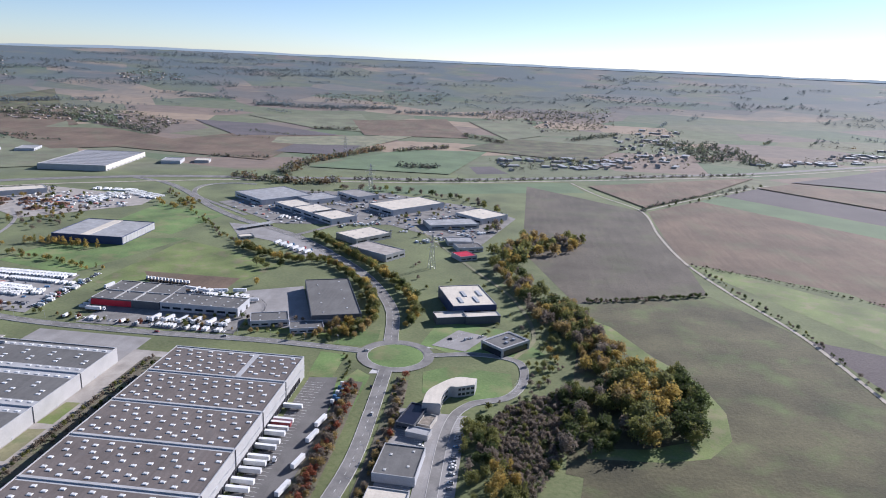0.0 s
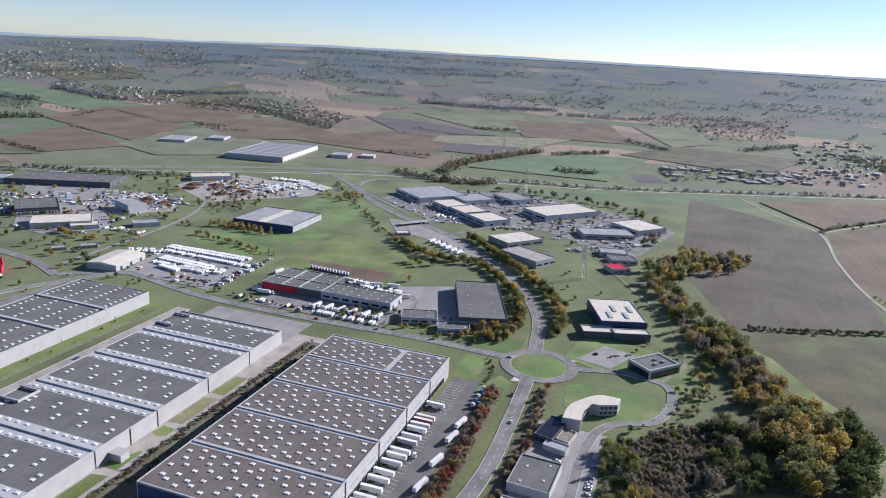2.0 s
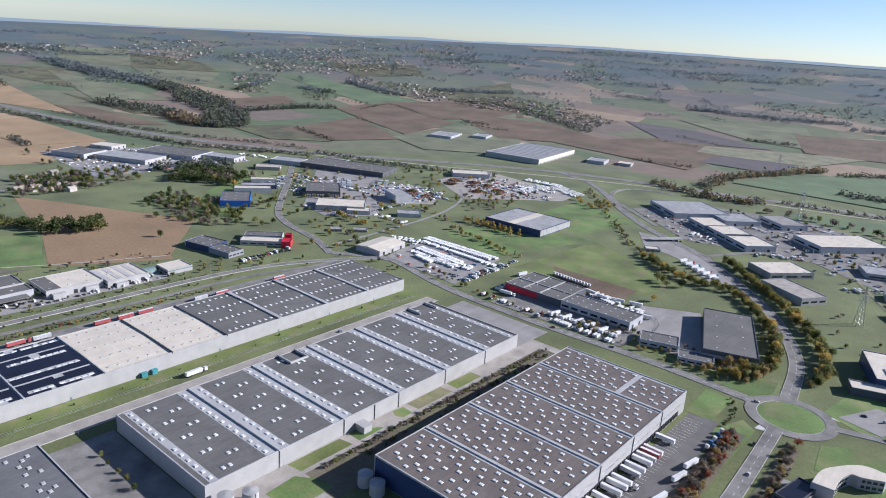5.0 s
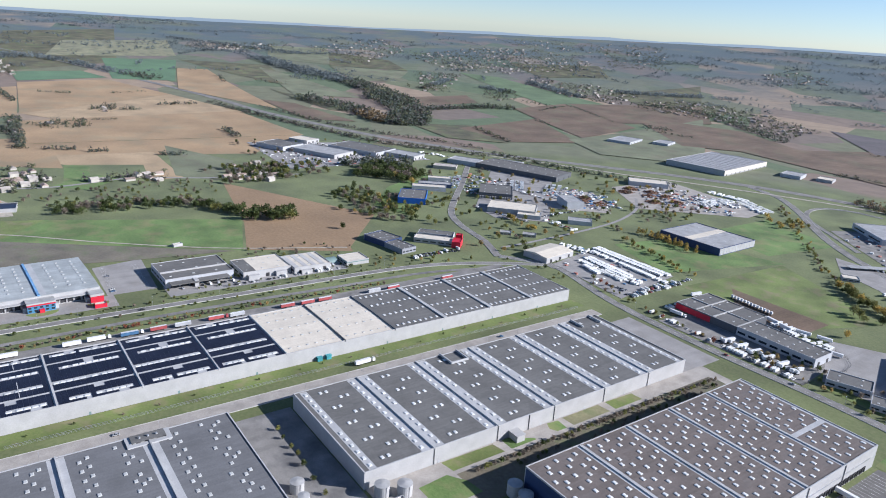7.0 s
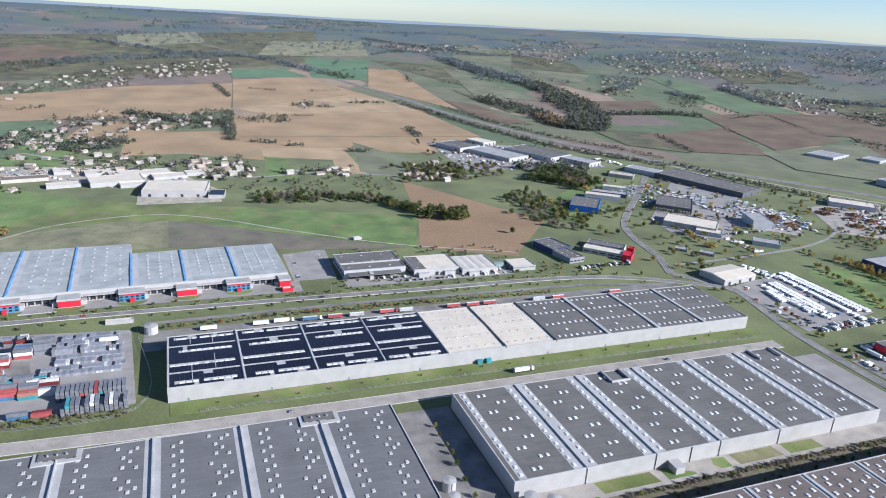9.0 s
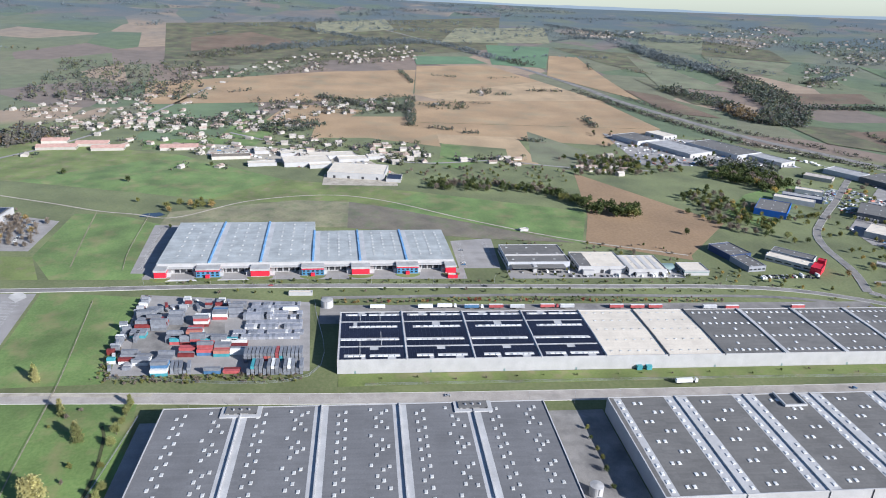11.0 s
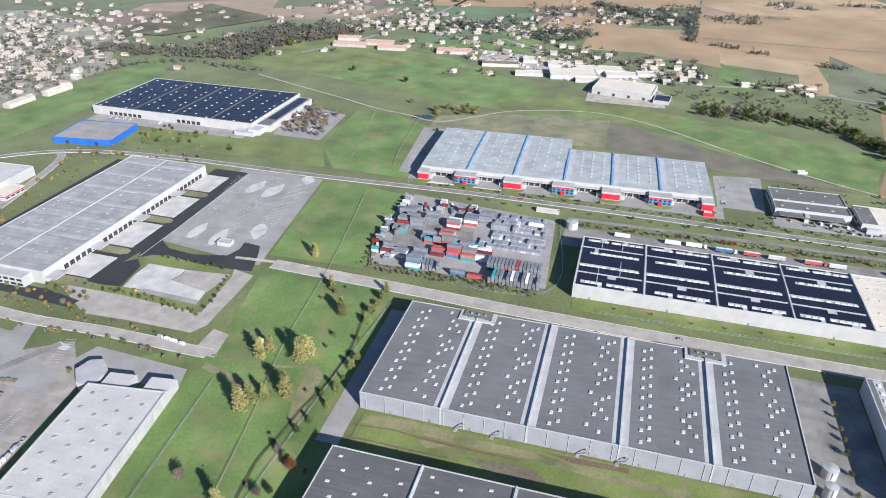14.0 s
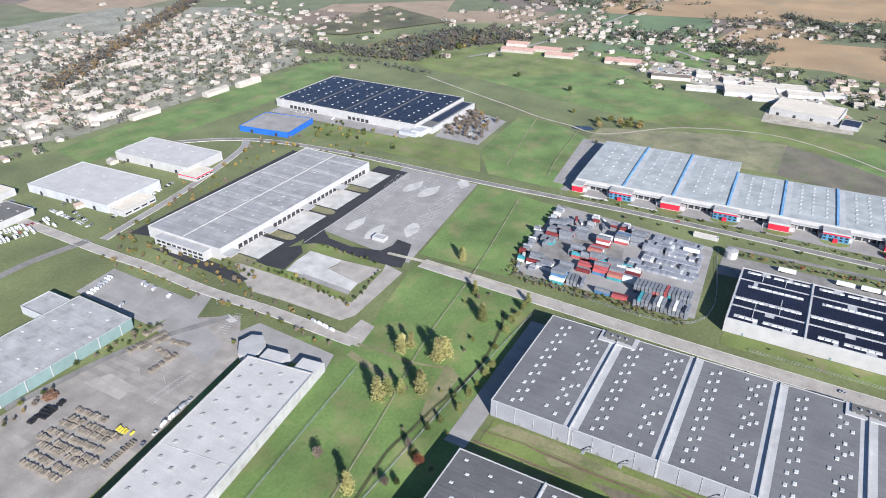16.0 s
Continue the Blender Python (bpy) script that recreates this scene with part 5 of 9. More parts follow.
# G: the solar-roofed hall and its annex
gb = warehouse("warehouse", "white hall with a dark solar roof", -848, -714, -667, -439, 11, [], BITUMEN, CLADDING)
for y0, y1 in ((-664, -610), (-607, -554), (-551, -498), (-495, -442)):
    s = Shape()
    for i in range(29):
        x = -844.5 + i * 4.45
        for q in range(13):
            ya = y0 + (y1 - y0) * q / 13
            s.box(x - 1.95, x + 1.95, ya + 0.12, ya + (y1 - y0) / 13 - 0.12, 10.75, 10.9)
    tagged(part("solar_field", s, SOLAR, gb, "dark blue solar panels in rows"), kind="stuff")
for i in range(11):
    for j in range(12):
        if (i * 5 + j * 3) % 7 < 5:
            piece("skylight", VENT_DULL, gb, -838 + i * 12 + (4 if j % 2 else 0), -658 + j * 19.3, 10.95)
part("annex", Shape().box(-840, -722, -438.9, -418, 0, 8), CLADDING, gb, "lower white annex")
part("annex_roof", Shape().box(-838, -724, -436, -420, 8.0, 8.2), BITUMEN, gb)
part("annex_panels", Shape().box(-836, -745, -434, -422, 8.2, 8.4), SOLAR, gb)
part("entrance_block", Shape().box(-730, -706, -440, -425, 0, 6.5).box(-712, -700, -455, -430, 0, 4.5), GREYCLAD, gb, "grey entrance block")
for i in range(12):
    piece("dock_door", DOCK, gb, -714, -640 + i * 7 + (50 if i > 6 else 0), 0)
hall("blue-walled hall with a grey flat roof", -645, -607, 60, 72, 8, 7, PALEASPHALT, BLUECLAD, 0, band=BLUECLAD, doors=2)

# H: the pale distribution hall
hb = warehouse("warehouse", "pale grey distribution hall with a row of loading docks", -582, -355, -508, -419, 11, [-465], MIDROOF, CLADDING, None, raised=0.3)
for i in range(22):
    for j in range(6):
        if i % 4 != 3:
            piece("skylight", DOME, hb, -576 + i * 9.2, -501 + j * 14.5 + (3 if i % 2 else 0), 10.65)
for i in range(30):
    if i % 8 != 7:
        ob = piece("dock_door", DOCK, hb, -570 + i * 6.6, -419, 0, 90)
for x in (-520, -465, -410, -360):
    part("dock_canopy", Shape().box(x - 8, x + 4, -419, -408, 5.2, 5.8), CLADDING, hb)
part("office_block", Shape().box(-354.9, -346, -490, -430, 0, 9).box(-348, -343, -470, -455, 0, 5), CLADDING, hb, "white office block with windows")
for i in range(9):
    for z in (1.2, 5.0):
        part("window", Shape().box(-346.05, -345.9, -487 + i * 6.4, -482.4 + i * 6.4, z, z + 2.0), WINDOW, hb)
for x0, x1 in ((-582, -543), (-527, -484), (-468, -424), (-406, -372)):
    plate("yard", [(x0, -418.8), (x1, -418.8), (x1, -392), (x0, -392)], CONCRETE, "pale concrete loading apron", "yard")
    plate("verge", [(x1 + 2, -418), (x1 + 13, -418), (x1 + 13, -394), (x1 + 10, -389), (x1 + 5, -389), (x1 + 2, -394)], DRYGRASS, "planted islet between the docks", "grass verge")
part("yard_kerb", Shape().box(-598, -414, -377.2, -376.6, 0.0, 0.2), CONCRETE, hb, "white kerb along the lorry lane")
for x in range(-566, -380, 31):
    for y0, y1 in ((-504, -468), (-462, -423)):
        part("roof_light", Shape().box(x - 2.2, x + 2.2, y0, y1, 10.66, 10.9), PALEROOF, hb, "pale strip of roof lights")

# I and J: halls of the yard beside the meadow
BLOCKS.append((-180, -262, 95, 30, 7.6))
ib = thing("hall", "white flat-roofed hall with a blue-grey side wall", "hall", -258, -297, 0, 7.6)
walls(ib, 0, 170, 0, 51, 9, CLADDING)
part("roof", Shape().box(0.4, 169.6, 0.4, 50.6, 8.2, 8.6), WARMROOF, ib)
part("roof_joint", Shape().box(86, 86.4, 0.5, 50.5, 8.6, 8.75), MEMBRANE, ib)
coping(ib, 0, 170, 0, 51, 9, CLADDING)
part("side_panel", Shape().box(0, 170, 51.02, 51.2, 0.5, 8.2), PALEROOF, ib)
for i in range(13):
    for j in range(4):
        piece("skylight", DOME, ib, 8 + i * 12.4 + (5 if j % 2 else 0), 8 + j * 11.5, 8.6)
for y0, y1 in ((2, 24), (30, 51)):
    part("wing", Shape().box(-14, 0, y0 + 4, y1, 0, 7), CLADDING, ib)
    part("wing_roof", Shape().box(-13.6, -0.2, y0 + 4.4, y1 - 0.4, 7.0, 7.3), WARMROOF, ib)
part("rounded_office", Shape().prism([(-12, 2), (-20, 0), (-26, -6), (-24, -14), (-14, -18), (-2, -10), (0, 2)], 0, 6.5), CLADDING, ib, "rounded white office")
jb = hall("green-walled hall with a pale grey roof", -170, -434, 160, 60, -1.0, 9, PALEROOF, GREENCLAD, 26, band=CLADDING)
for i in range(9):
    part("downpipe", Shape().box(-70 + i * 18, -69.5 + i * 18, 30.02, 30.5, 0, 9), CLADDING, jb)
hall("grey block at the end of the green hall", -233, -479, 24, 26, 0, 7, PALEROOF, GREYCLAD)
hall("pale dusty hall with low annexes", -399, -641, 68, 116, 3, 9, WARMROOF, GREYCLAD, 10, doors=3)
hall("low white annex with ribbon windows", -390, -572, 40, 20, 3, 6, WHITEROOF, CLADDING, 0, windows=4)
hall("white hall with an entrance of red glass", -497, -640, 54, 110, 3, 10, WARMROOF, CLADDING, 12, doors=3)
hall("low white annex with red window frames", -478, -578, 26, 26, 3, 6, WHITEROOF, CLADDING, 0, windows=4, strip=REDPAINT)
hall("white depot with a dark roof", -300, -660, 60, 40, 3, 7, BITUMEN, CLADDING, 8, band=CLADDING)
hall("white depot shed beside the street", -325, -715, 50, 30, 3, 7, WHITEROOF, CLADDING, 0)

# sheds along the street
gh = hall("dark grey hall with a glazed front", -690, 185, 52, 68, 1, 9, BITUMEN, GREYCLAD, 10, windows=5, doors=4, band=CLADDING)
part("canopy", Shape().box(25.9, 36, -31, 27, 5.6, 6.3), BITUMEN, gh, "dark canopy over the glazed front")
part("roof_step", Shape().box(6, 6.9, -33.7, 33.7, 8.6, 10.2), CLADDING, gh, "white step between roof levels")
part("entrance_block", Shape().box(26, 34, -8, -4, 0, 7), CLADDING, gh, "white entrance block")
for i in range(6):
    part("glazing", Shape().box(26.02, 26.2, -29 + i * 9.4, -21 + i * 9.4, 0.4, 5.2), WINDOW, gh)
w1 = hall("white-roofed commercial hall beside the street", -675, 252, 42, 52, 0, 8, WHITEROOF, CLADDING, 8, windows=3, doors=3)
part("dark_roof", Shape().box(-19, 19, -25.4, -12, 7.62, 7.9), BITUMEN, w1, "dark roof strip")
part("porch", Shape().box(20.9, 26, -22, -10, 0, 5).box(20.9, 25, 8, 20, 0, 5), CLADDING, w1, "white porch")
w2 = hall("white-roofed commercial hall beside the street", -667, 300, 40, 42, 0, 7.5, WHITEROOF, CLADDING, 8, windows=3, doors=3)
for i in range(4):
    part("roof_ridge", Shape().profile([(-19.5, 7.15), (19.5, 7.15), (19.5, 7.3), (-19.5, 7.3)], -20 + i * 10, -15 + i * 10), WARMROOF, w2, "raised roof bay")
part("porch", Shape().box(19.9, 24, -14, -2, 0, 4.5), CLADDING, w2, "white porch")
dome = thing("dome_tent", "small green round-topped storage tent", "storage tent", -668, 331, 0, 0)
part("cover", Shape().profile([(7 * math.cos(math.pi * i / 10), 5.2 * math.sin(math.pi * i / 10)) for i in range(11)], -6, 6), GREENCLAD, dome)
hall("small pale green office pavilion", -659, 355, 24, 28, 0, 5.5, WHITEROOF, CLADDING, 0, windows=3, strip=GREENCLAD)
nv = hall("navy upper wing of an angled office building", -709, 424, 30, 36, 104, 7, BITUMEN, NAVYCLAD, 6, windows=4)
for i in range(7):
    part("saw_tooth_window", Shape().box(-14 + i * 4.2, -11.4 + i * 4.2, 17.9, 20.4, 0.4, 7.3), CLADDING, nv, "white projecting window bay")
hall("navy lower wing of an angled office building", -681, 426, 22, 48, 99, 6.4, BITUMEN, MIDCLAD, 10, windows=4)
hall("white showroom with a flat pale roof", -680, 482, 50, 18, 45, 6, WHITEROOF, CLADDING, 2, windows=5)
hall("dark-roofed store behind the showroom", -698, 497, 46, 18, 46, 6, BITUMEN, GREYCLAD, 4)
hall("red block with a tall sign wall beside the showroom", -656, 500, 11, 20, 45, 7.5, REDPAINT, REDPAINT, 0, category="shop")
hall("red tower of the showroom", -668, 512, 8, 8, 45, 10, REDPAINT, REDPAINT, 0, category="tower")
hall("small low house with a flat roof beside the lane", -650, 616, 18, 12, 45, 3.6, PALEROOF, RENDER, 0, windows=3, category="house")
hall("small low house with a flat roof beside the lane", -671, 592, 15, 11, 48, 3.6, PALEROOF, RENDER, 0, windows=3, category="house")
hall("white workshop with pale curved roof", -577, 582, 36, 52, 8, 7, WHITEROOF, CLADDING, 0, pitch=2.2, doors=3)
rb = hall("grey-roofed dark truck workshop with a red front panel", -358, 615, 68, 54, 0, 8, BITUMEN, DARKCLAD, 14, band=CLADDING)
part("front_panel", Shape().box(-34.2, 6, -27.25, -27.02, 1.0, 6.8), REDPAINT, rb, "red front cladding")
part("front_panel", Shape().box(-34.25, -34.02, -27.2, -4, 1.0, 6.8), REDPAINT, rb, "red side cladding")
for x in (-12, 8):
    part("roof_divider", Shape().box(x - 0.6, x + 0.6, -26, 26, 7.55, 8.5), PALEROOF, rb)
part("roof_divider", Shape().box(-33, 33, -3, -1.8, 7.55, 8.4), PALEROOF, rb)
hall("long grey truck workshop wing", -285, 603, 76, 30, 0, 8.5, BITUMEN, GREYCLAD, 22, doors=2, windows=7, band=CLADDING)
kb = hall("dark hall with a white striped gable", -528, 835, 92, 86, 2, 10, PALEROOF, NAVYCLAD, 8, doors=5)
part("gable_stripes", Shape().box(46.05, 46.3, -42, 42, 1, 9.5), CLADDING, kb, "white ribbed gable wall")
for i in range(12):
    part("stripe", Shape().box(46.3, 46.5, -40 + i * 7, -38.5 + i * 7, 1, 9.5), GREYCLAD, kb)
part("roof_panel", Shape().box(-10, 2, -42, 42, 9.62, 9.9), WHITEROOF, kb, "pale strip along the roof")
lh = hall("large white distribution hall beyond the motorway", -885, 1385, 132, 215, 9, 11, MIDROOF, CLADDING, 0, doors=10, band=CLADDING)
for i in range(11):
    part("roof_light", Shape().box(-62, 62, -100 + i * 20 - 3.0, -100 + i * 20 + 3.0, 10.6, 10.95), CLADDING, lh, "white strip of roof lights")
part("wall_band", Shape().box(65.98, 66.2, -107, 107, 3, 11), WHITEROOF, lh, "white upper cladding")
hall("white sheds in a fenced compound", -1180, 1420, 60, 90, 20, 7, PALEROOF, GREYCLAD, 8, doors=4)
hall("white sheds in a fenced compound", -1120, 1500, 40, 60, 20, 7, PALEROOF, GREYCLAD, 6, doors=3)
hall("small grey depot beyond the motorway", -745, 1450, 40, 50, 15, 7, PALEROOF, GREYCLAD, 6)
hall("small white depot beyond the motorway", -690, 1480, 30, 34, 15, 6, WHITEROOF, CLADDING, 0)
nb = hall("dark hall with a low brick-coloured porch", -171, 640, 46, 108, 20, 10, BITUMEN, DARKCLAD, 7, windows=0, band=DARKCLAD)
part("wall_band", Shape().box(-23.1, 23.1, -54.3, -54.0, 3, 6), PALEROOF, nb)
hall("low grey annex of the dark hall", -214, 582, 34, 22, 20, 6, BITUMEN, GREYCLAD, 3, windows=4)
hall("low entrance building with an orange pergola", -176, 572, 30, 18, 20, 5, BITUMEN, GREYCLAD, 4, windows=4)
qb = hall("dark-walled office block with a white roof", -38, 668, 44, 62, 20, 12, WHITEROOF, NAVYCLAD, 0, windows=6, band=CLADDING)
for i in range(4):
    part("roof_hatch", Shape().box(-12 + 8 * i, -8.5 + 8 * i, -22 + 6 * (i % 2) * 3, -6 + 6 * (i % 2) * 3, 11.6, 12.4), GREYCLAD, qb)
hall("low black entrance wing with a white roof", -50, 622, 30, 16, 20, 7, WHITEROOF, DARKCLAD, 0, band=CLADDING)
hall("low black entrance wing with a white roof", -20, 628, 34, 12, 20, 7.5, WHITEROOF, DARKCLAD, 0, band=CLADDING)
mb = hall("white-framed glass office with a flat grey roof", 4, 566, 24, 34, -42, 8, BITUMEN, WINDOW, 0)
for x0, x1, y0, y1, z0, z1 in ((-12.6, 12.6, -17.6, -17.0, 6.2, 8.5), (-12.6, 12.6, 17.0, 17.6, 6.2, 8.5), (-12.6, -12.0, -17.0, 17.0, 6.2, 8.5), (12.0, 12.6, -17.0, 17.0, 6.2, 8.5),
                               (-12.6, -11.4, -17.5, -15.5, 0, 6.2), (11.4, 12.6, -17.5, -15.5, 0, 6.2), (11.4, 12.6, 15.5, 17.5, 0, 6.2), (-12.6, -11.4, 4.0, 17.5, 0, 6.2)):
    part("wall_frame", Shape().box(x0, x1, y0, y1, z0, z1), CLADDING, mb, "white wall frame")
part("roof_rim", Shape().box(-12, 12, -17, -15.6, 7.6, 8.3).box(-12, 12, 15.6, 17, 7.6, 8.3).box(-12, -10.6, -15.6, 15.6, 7.6, 8.3).box(10.6, 12, -15.6, 15.6, 7.6, 8.3), CLADDING, mb, "broad white roof rim")
for x, y in ((-3, 4), (3, 7), (4, -3)):
    part("roof_plant", Shape().box(x - 1.6, x + 1.6, y - 1.2, y + 1.2, 7.6, 9.0), STEEL, mb)
pb = thing("office_building", "curved white office building with ribbon windows", "office building", -38, 470, 0, 0)
outer = [(-14, -33), (-13, -16), (-8, -4), (6, 13), (22, 14)]
inner = [(21, 3), (9, -3), (3, -4), (-1, -16), (-1, -32)]
outer, inner = [[(p.x, p.y) for p in smooth(line, 4)] for line in (outer, inner)]
part("wall", Shape().prism(outer + inner, 0, 8.5), CLADDING, pb)
mid = (sum(p[0] for p in outer + inner) / len(outer + inner), sum(p[1] for p in outer + inner) / len(outer + inner))
part("roof", Shape().prism([(x + 0.02 * (mid[0] - x), y + 0.02 * (mid[1] - y)) for x, y in outer + inner], 8.5, 8.9), WHITEROOF, pb)
for line in (outer, inner):
    for (ax, ay), (bx, by) in zip(line, line[1:]):
        length = math.hypot(bx - ax, by - ay)
        for z in (1.6, 5.4) if length > 2.5 else ():
            for f in (0.5,):
                ob = part("window", Shape().box(-length * 0.36, length * 0.36, -0.12, 0.12, 0, 1.9), WINDOW, pb)
                ob.matrix_basis = pose(ax + (bx - ax) * f, ay + (by - ay) * f, z, 0, 0, math.degrees(math.atan2(by - ay, bx - ax)))
hall("low dark pavilion with a black roof", -57, 428, 13, 30, -12, 5, SOLAR, DARKCLAD, 0, windows=3)
hall("cream market stalls beside the pavilion", -46, 424, 9, 16, -12, 3.5, TIMBER, RENDER, 0)
hall("white flat canopy over a terrace", -50, 408, 16, 9, -12, 4, CLADDING, CLADDING, 0)
hall("low grey flat-roofed store", -56, 368, 26, 34, -3, 6, BITUMEN, GREYCLAD, 3, band=CLADDING)
hall("white flat-roofed store beside the avenue", -58, 318, 24, 40, -3, 6, WHITEROOF, CLADDING, 3)

# the shed estate beyond the avenue
EST = -40
for label, cx, cy, lx, ly, h, roof, wall, vents in (
        ("white-roofed shed with grey walls", -45, 1083, 58, 60, 9, WHITEROOF, GREYCLAD, 8),
        ("long white-roofed hall with grey walls", -172, 1122, 62, 112, 10, WHITEROOF, GREYCLAD, 10),
        ("white-roofed shed in a row", -347, 1068, 50, 42, 9, WHITEROOF, GREYCLAD, 4),
        ("white-roofed shed in a row", -305, 1040, 56, 46, 9, WHITEROOF, GREYCLAD, 4),
        ("white-roofed shed in a row", -267, 1009, 58, 46, 9, WHITEROOF, GREYCLAD, 4),
        ("low grey-roofed storage hall with roof lights", -407, 1140, 90, 96, 9, PALEROOF, GREYCLAD, 16),
        ("low grey-roofed storage hall with roof lights", -330, 1140, 50, 60, 8, PALEROOF, GREYCLAD, 8),
        ("plain grey green storage hall", -270, 1188, 62, 44, 9, PALEASPHALT, GREYCLAD, 0)):
    hall(label, cx, cy, lx, ly, EST, h, roof, wall, vents, doors=2, windows=2)

for label, cx, cy, lx, ly, rz, h, roof, wall, vents in (
        ("white-roofed workshop with pale blue walls", -198, 911, 62, 44, 52, 8, WHITEROOF, PALEROOF, 8),
        ("brown-roofed hall with a white gable", -164, 834, 36, 62, 59, 9, PALETILES, CLADDING, 0),
        ("grey-roofed office and hall", -88, 1018, 77, 38, 24, 7, PALEROOF, PALEROOF, 8),
        ("low white workshop with grey roof", -66, 918, 36, 24, 14, 6, PALEROOF, CLADDING, 4),
        ("small grey-roofed workshop beside parked cars", -52, 889, 34, 24, 23, 6, BITUMEN, GREYCLAD, 4),
        ("small white unit with a red roof", -54, 846, 24, 24, 35, 6, REDPAINT, CLADDING, 0),
        ("small white gate cabin of the lorry park", -350, 869, 19, 14, 37, 4, WHITEROOF, CLADDING, 0)):
    hall(label, cx, cy, lx, ly, rz, h, roof, wall, vents, doors=2, windows=3)
shelter = thing("bus_shelter", "long pale carport roof on posts at the lorry park", "carport", -358, 933, 0, 54)
part("roof", Shape().box(-26, 26, -6, 6, 3.2, 3.5), PALEROOF, shelter)
for i in range(9):
    part("post", Shape().box(-25 + i * 6.2, -24.8 + i * 6.2, -0.1, 0.1, 0, 3.2), STEEL, shelter)

# the trade estate around the loop street
for label, cx, cy, lx, ly, rz, h, roof, wall, vents in (
        ("large grey workshop with many roof lights", -975, 890, 170, 70, 22, 9, BITUMEN, DARKCLAD, 30),
        ("grey-roofed hall with blue walls", -874, 574, 42, 60, 53, 9, BITUMEN, BLUECLAD, 10),
        ("white-roofed shed behind the blue hall", -918, 634, 56, 18, 54, 7, WHITEROOF, GREYCLAD, 4),
        ("navy shed behind the blue hall", -936, 658, 56, 20, 54, 6, PALEROOF, NAVYCLAD, 4),
        ("pale shed beside the estate street", -968, 690, 40, 16, 54, 6, WHITEROOF, GREYCLAD, 2),
        ("cream flat-roofed house block", -1053, 762, 44, 26, 47, 6, PALETILES, RENDER, 0),
        ("grey-roofed hall with white dock shelters", -853, 723, 54, 66, 50, 9, BITUMEN, DARKCLAD, 10),
        ("long white-roofed trade hall", -760, 680, 72, 46, 44, 8, WHITEROOF, PALEROOF, 8),
        ("grey lean-to of the trade hall", -722, 680, 34, 22, 44, 6, WHITEROOF, GREYCLAD, 3),
        ("tall blue-grey workshop in a scrapyard", -748, 790, 28, 44, 67, 12, PALEROOF, GREYCLAD, 6),
        ("low grey office with flat roof", -667, 729, 34, 20, 47, 6, PALEROOF, GREYCLAD, 2),
        ("white-roofed depot beside the motorway", -805, 1050, 70, 36, 44, 8, WHITEROOF, GREYCLAD, 6),
        ("dark-roofed factory hall of the far estate", -1330, 545, 70, 60, 25, 9, BITUMEN, GREYCLAD, 6),
        ("pale white factory hall of the estate", -1250, 600, 110, 60, 25, 8, PALEROOF, CLADDING, 8),
        ("wide dark-roofed factory hall with lights", -1250, 690, 120, 70, 25, 9, BITUMEN, GREYCLAD, 12),
        ("pale white factory hall of the estate", -1180, 740, 90, 40, 25, 8, PALEROOF, CLADDING, 8),
        ("small white works beside the factory", -1380, 620, 50, 40, 25, 7, WHITEROOF, CLADDING, 2),
        ("low grey office block beside the railway", -1080, 830, 60, 40, 30, 8, PALEROOF, GREYCLAD, 4),
        ("low grey office block beside the railway", -1030, 900, 50, 40, 30, 8, PALEROOF, GREYCLAD, 4)):
    hall(label, cx, cy, lx, ly, rz, h, roof, wall, vents, doors=3)
shelters = thing("dock_shelters", "row of white dock shelters before the dark hall", "dock shelters", -853, 723, 0, 50)
for i in range(13):
    if i not in (7, 8):
        part("shelter", Shape().box(-25.3 + i * 4.0, -22.7 + i * 4.0, -36.0, -33.4, 0.0, 4.2), CLADDING, shelters)
hall("white hall under construction with a glazed annex", -1045, -8, 60, 86, -8, 9, WHITEROOF, CLADDING, 10, doors=4)
hall("glazed annex with solar panels", -1015, 46, 30, 22, -8, 5, SOLAR, CLADDING, 0, windows=4)
hall("white school wing with courtyards", -1108, -92, 44, 74, 12, 7, WHITEROOF, CLADDING, 8, windows=8)
hall("white school wing with flat roof", -1150, -60, 30, 90, 12, 6, WHITEROOF, CLADDING, 4, windows=8)
for cx, cy, lx, ly in ((-1085, -68, 18, 36), (-1132, -18, 24, 50), (-1165, -120, 26, 40), (-1092, -160, 18, 44), (-1178, -172, 28, 24), (-1150, 20, 20, 30)):
    hall("low white flat-roofed school block", cx, cy, lx, ly, 12, 5, WHITEROOF, CLADDING, 2, windows=5)
hall("low timber-fronted hall beside the school", -1135, -215, 22, 60, 12, 5, TIMBER, RENDER, 0, windows=6)
for cx, cy, lx, ly in ((-1180, -500, 26, 60), (-1210, -455, 26, 50), (-1180, -420, 24, 50), (-1225, -520, 24, 40), (-1195, -310, 30, 60)):
    hall("low pink-tiled residential home", cx, cy, lx, ly, 10, 5, PINKTILES, RENDER, 0, pitch=3.0, windows=5)


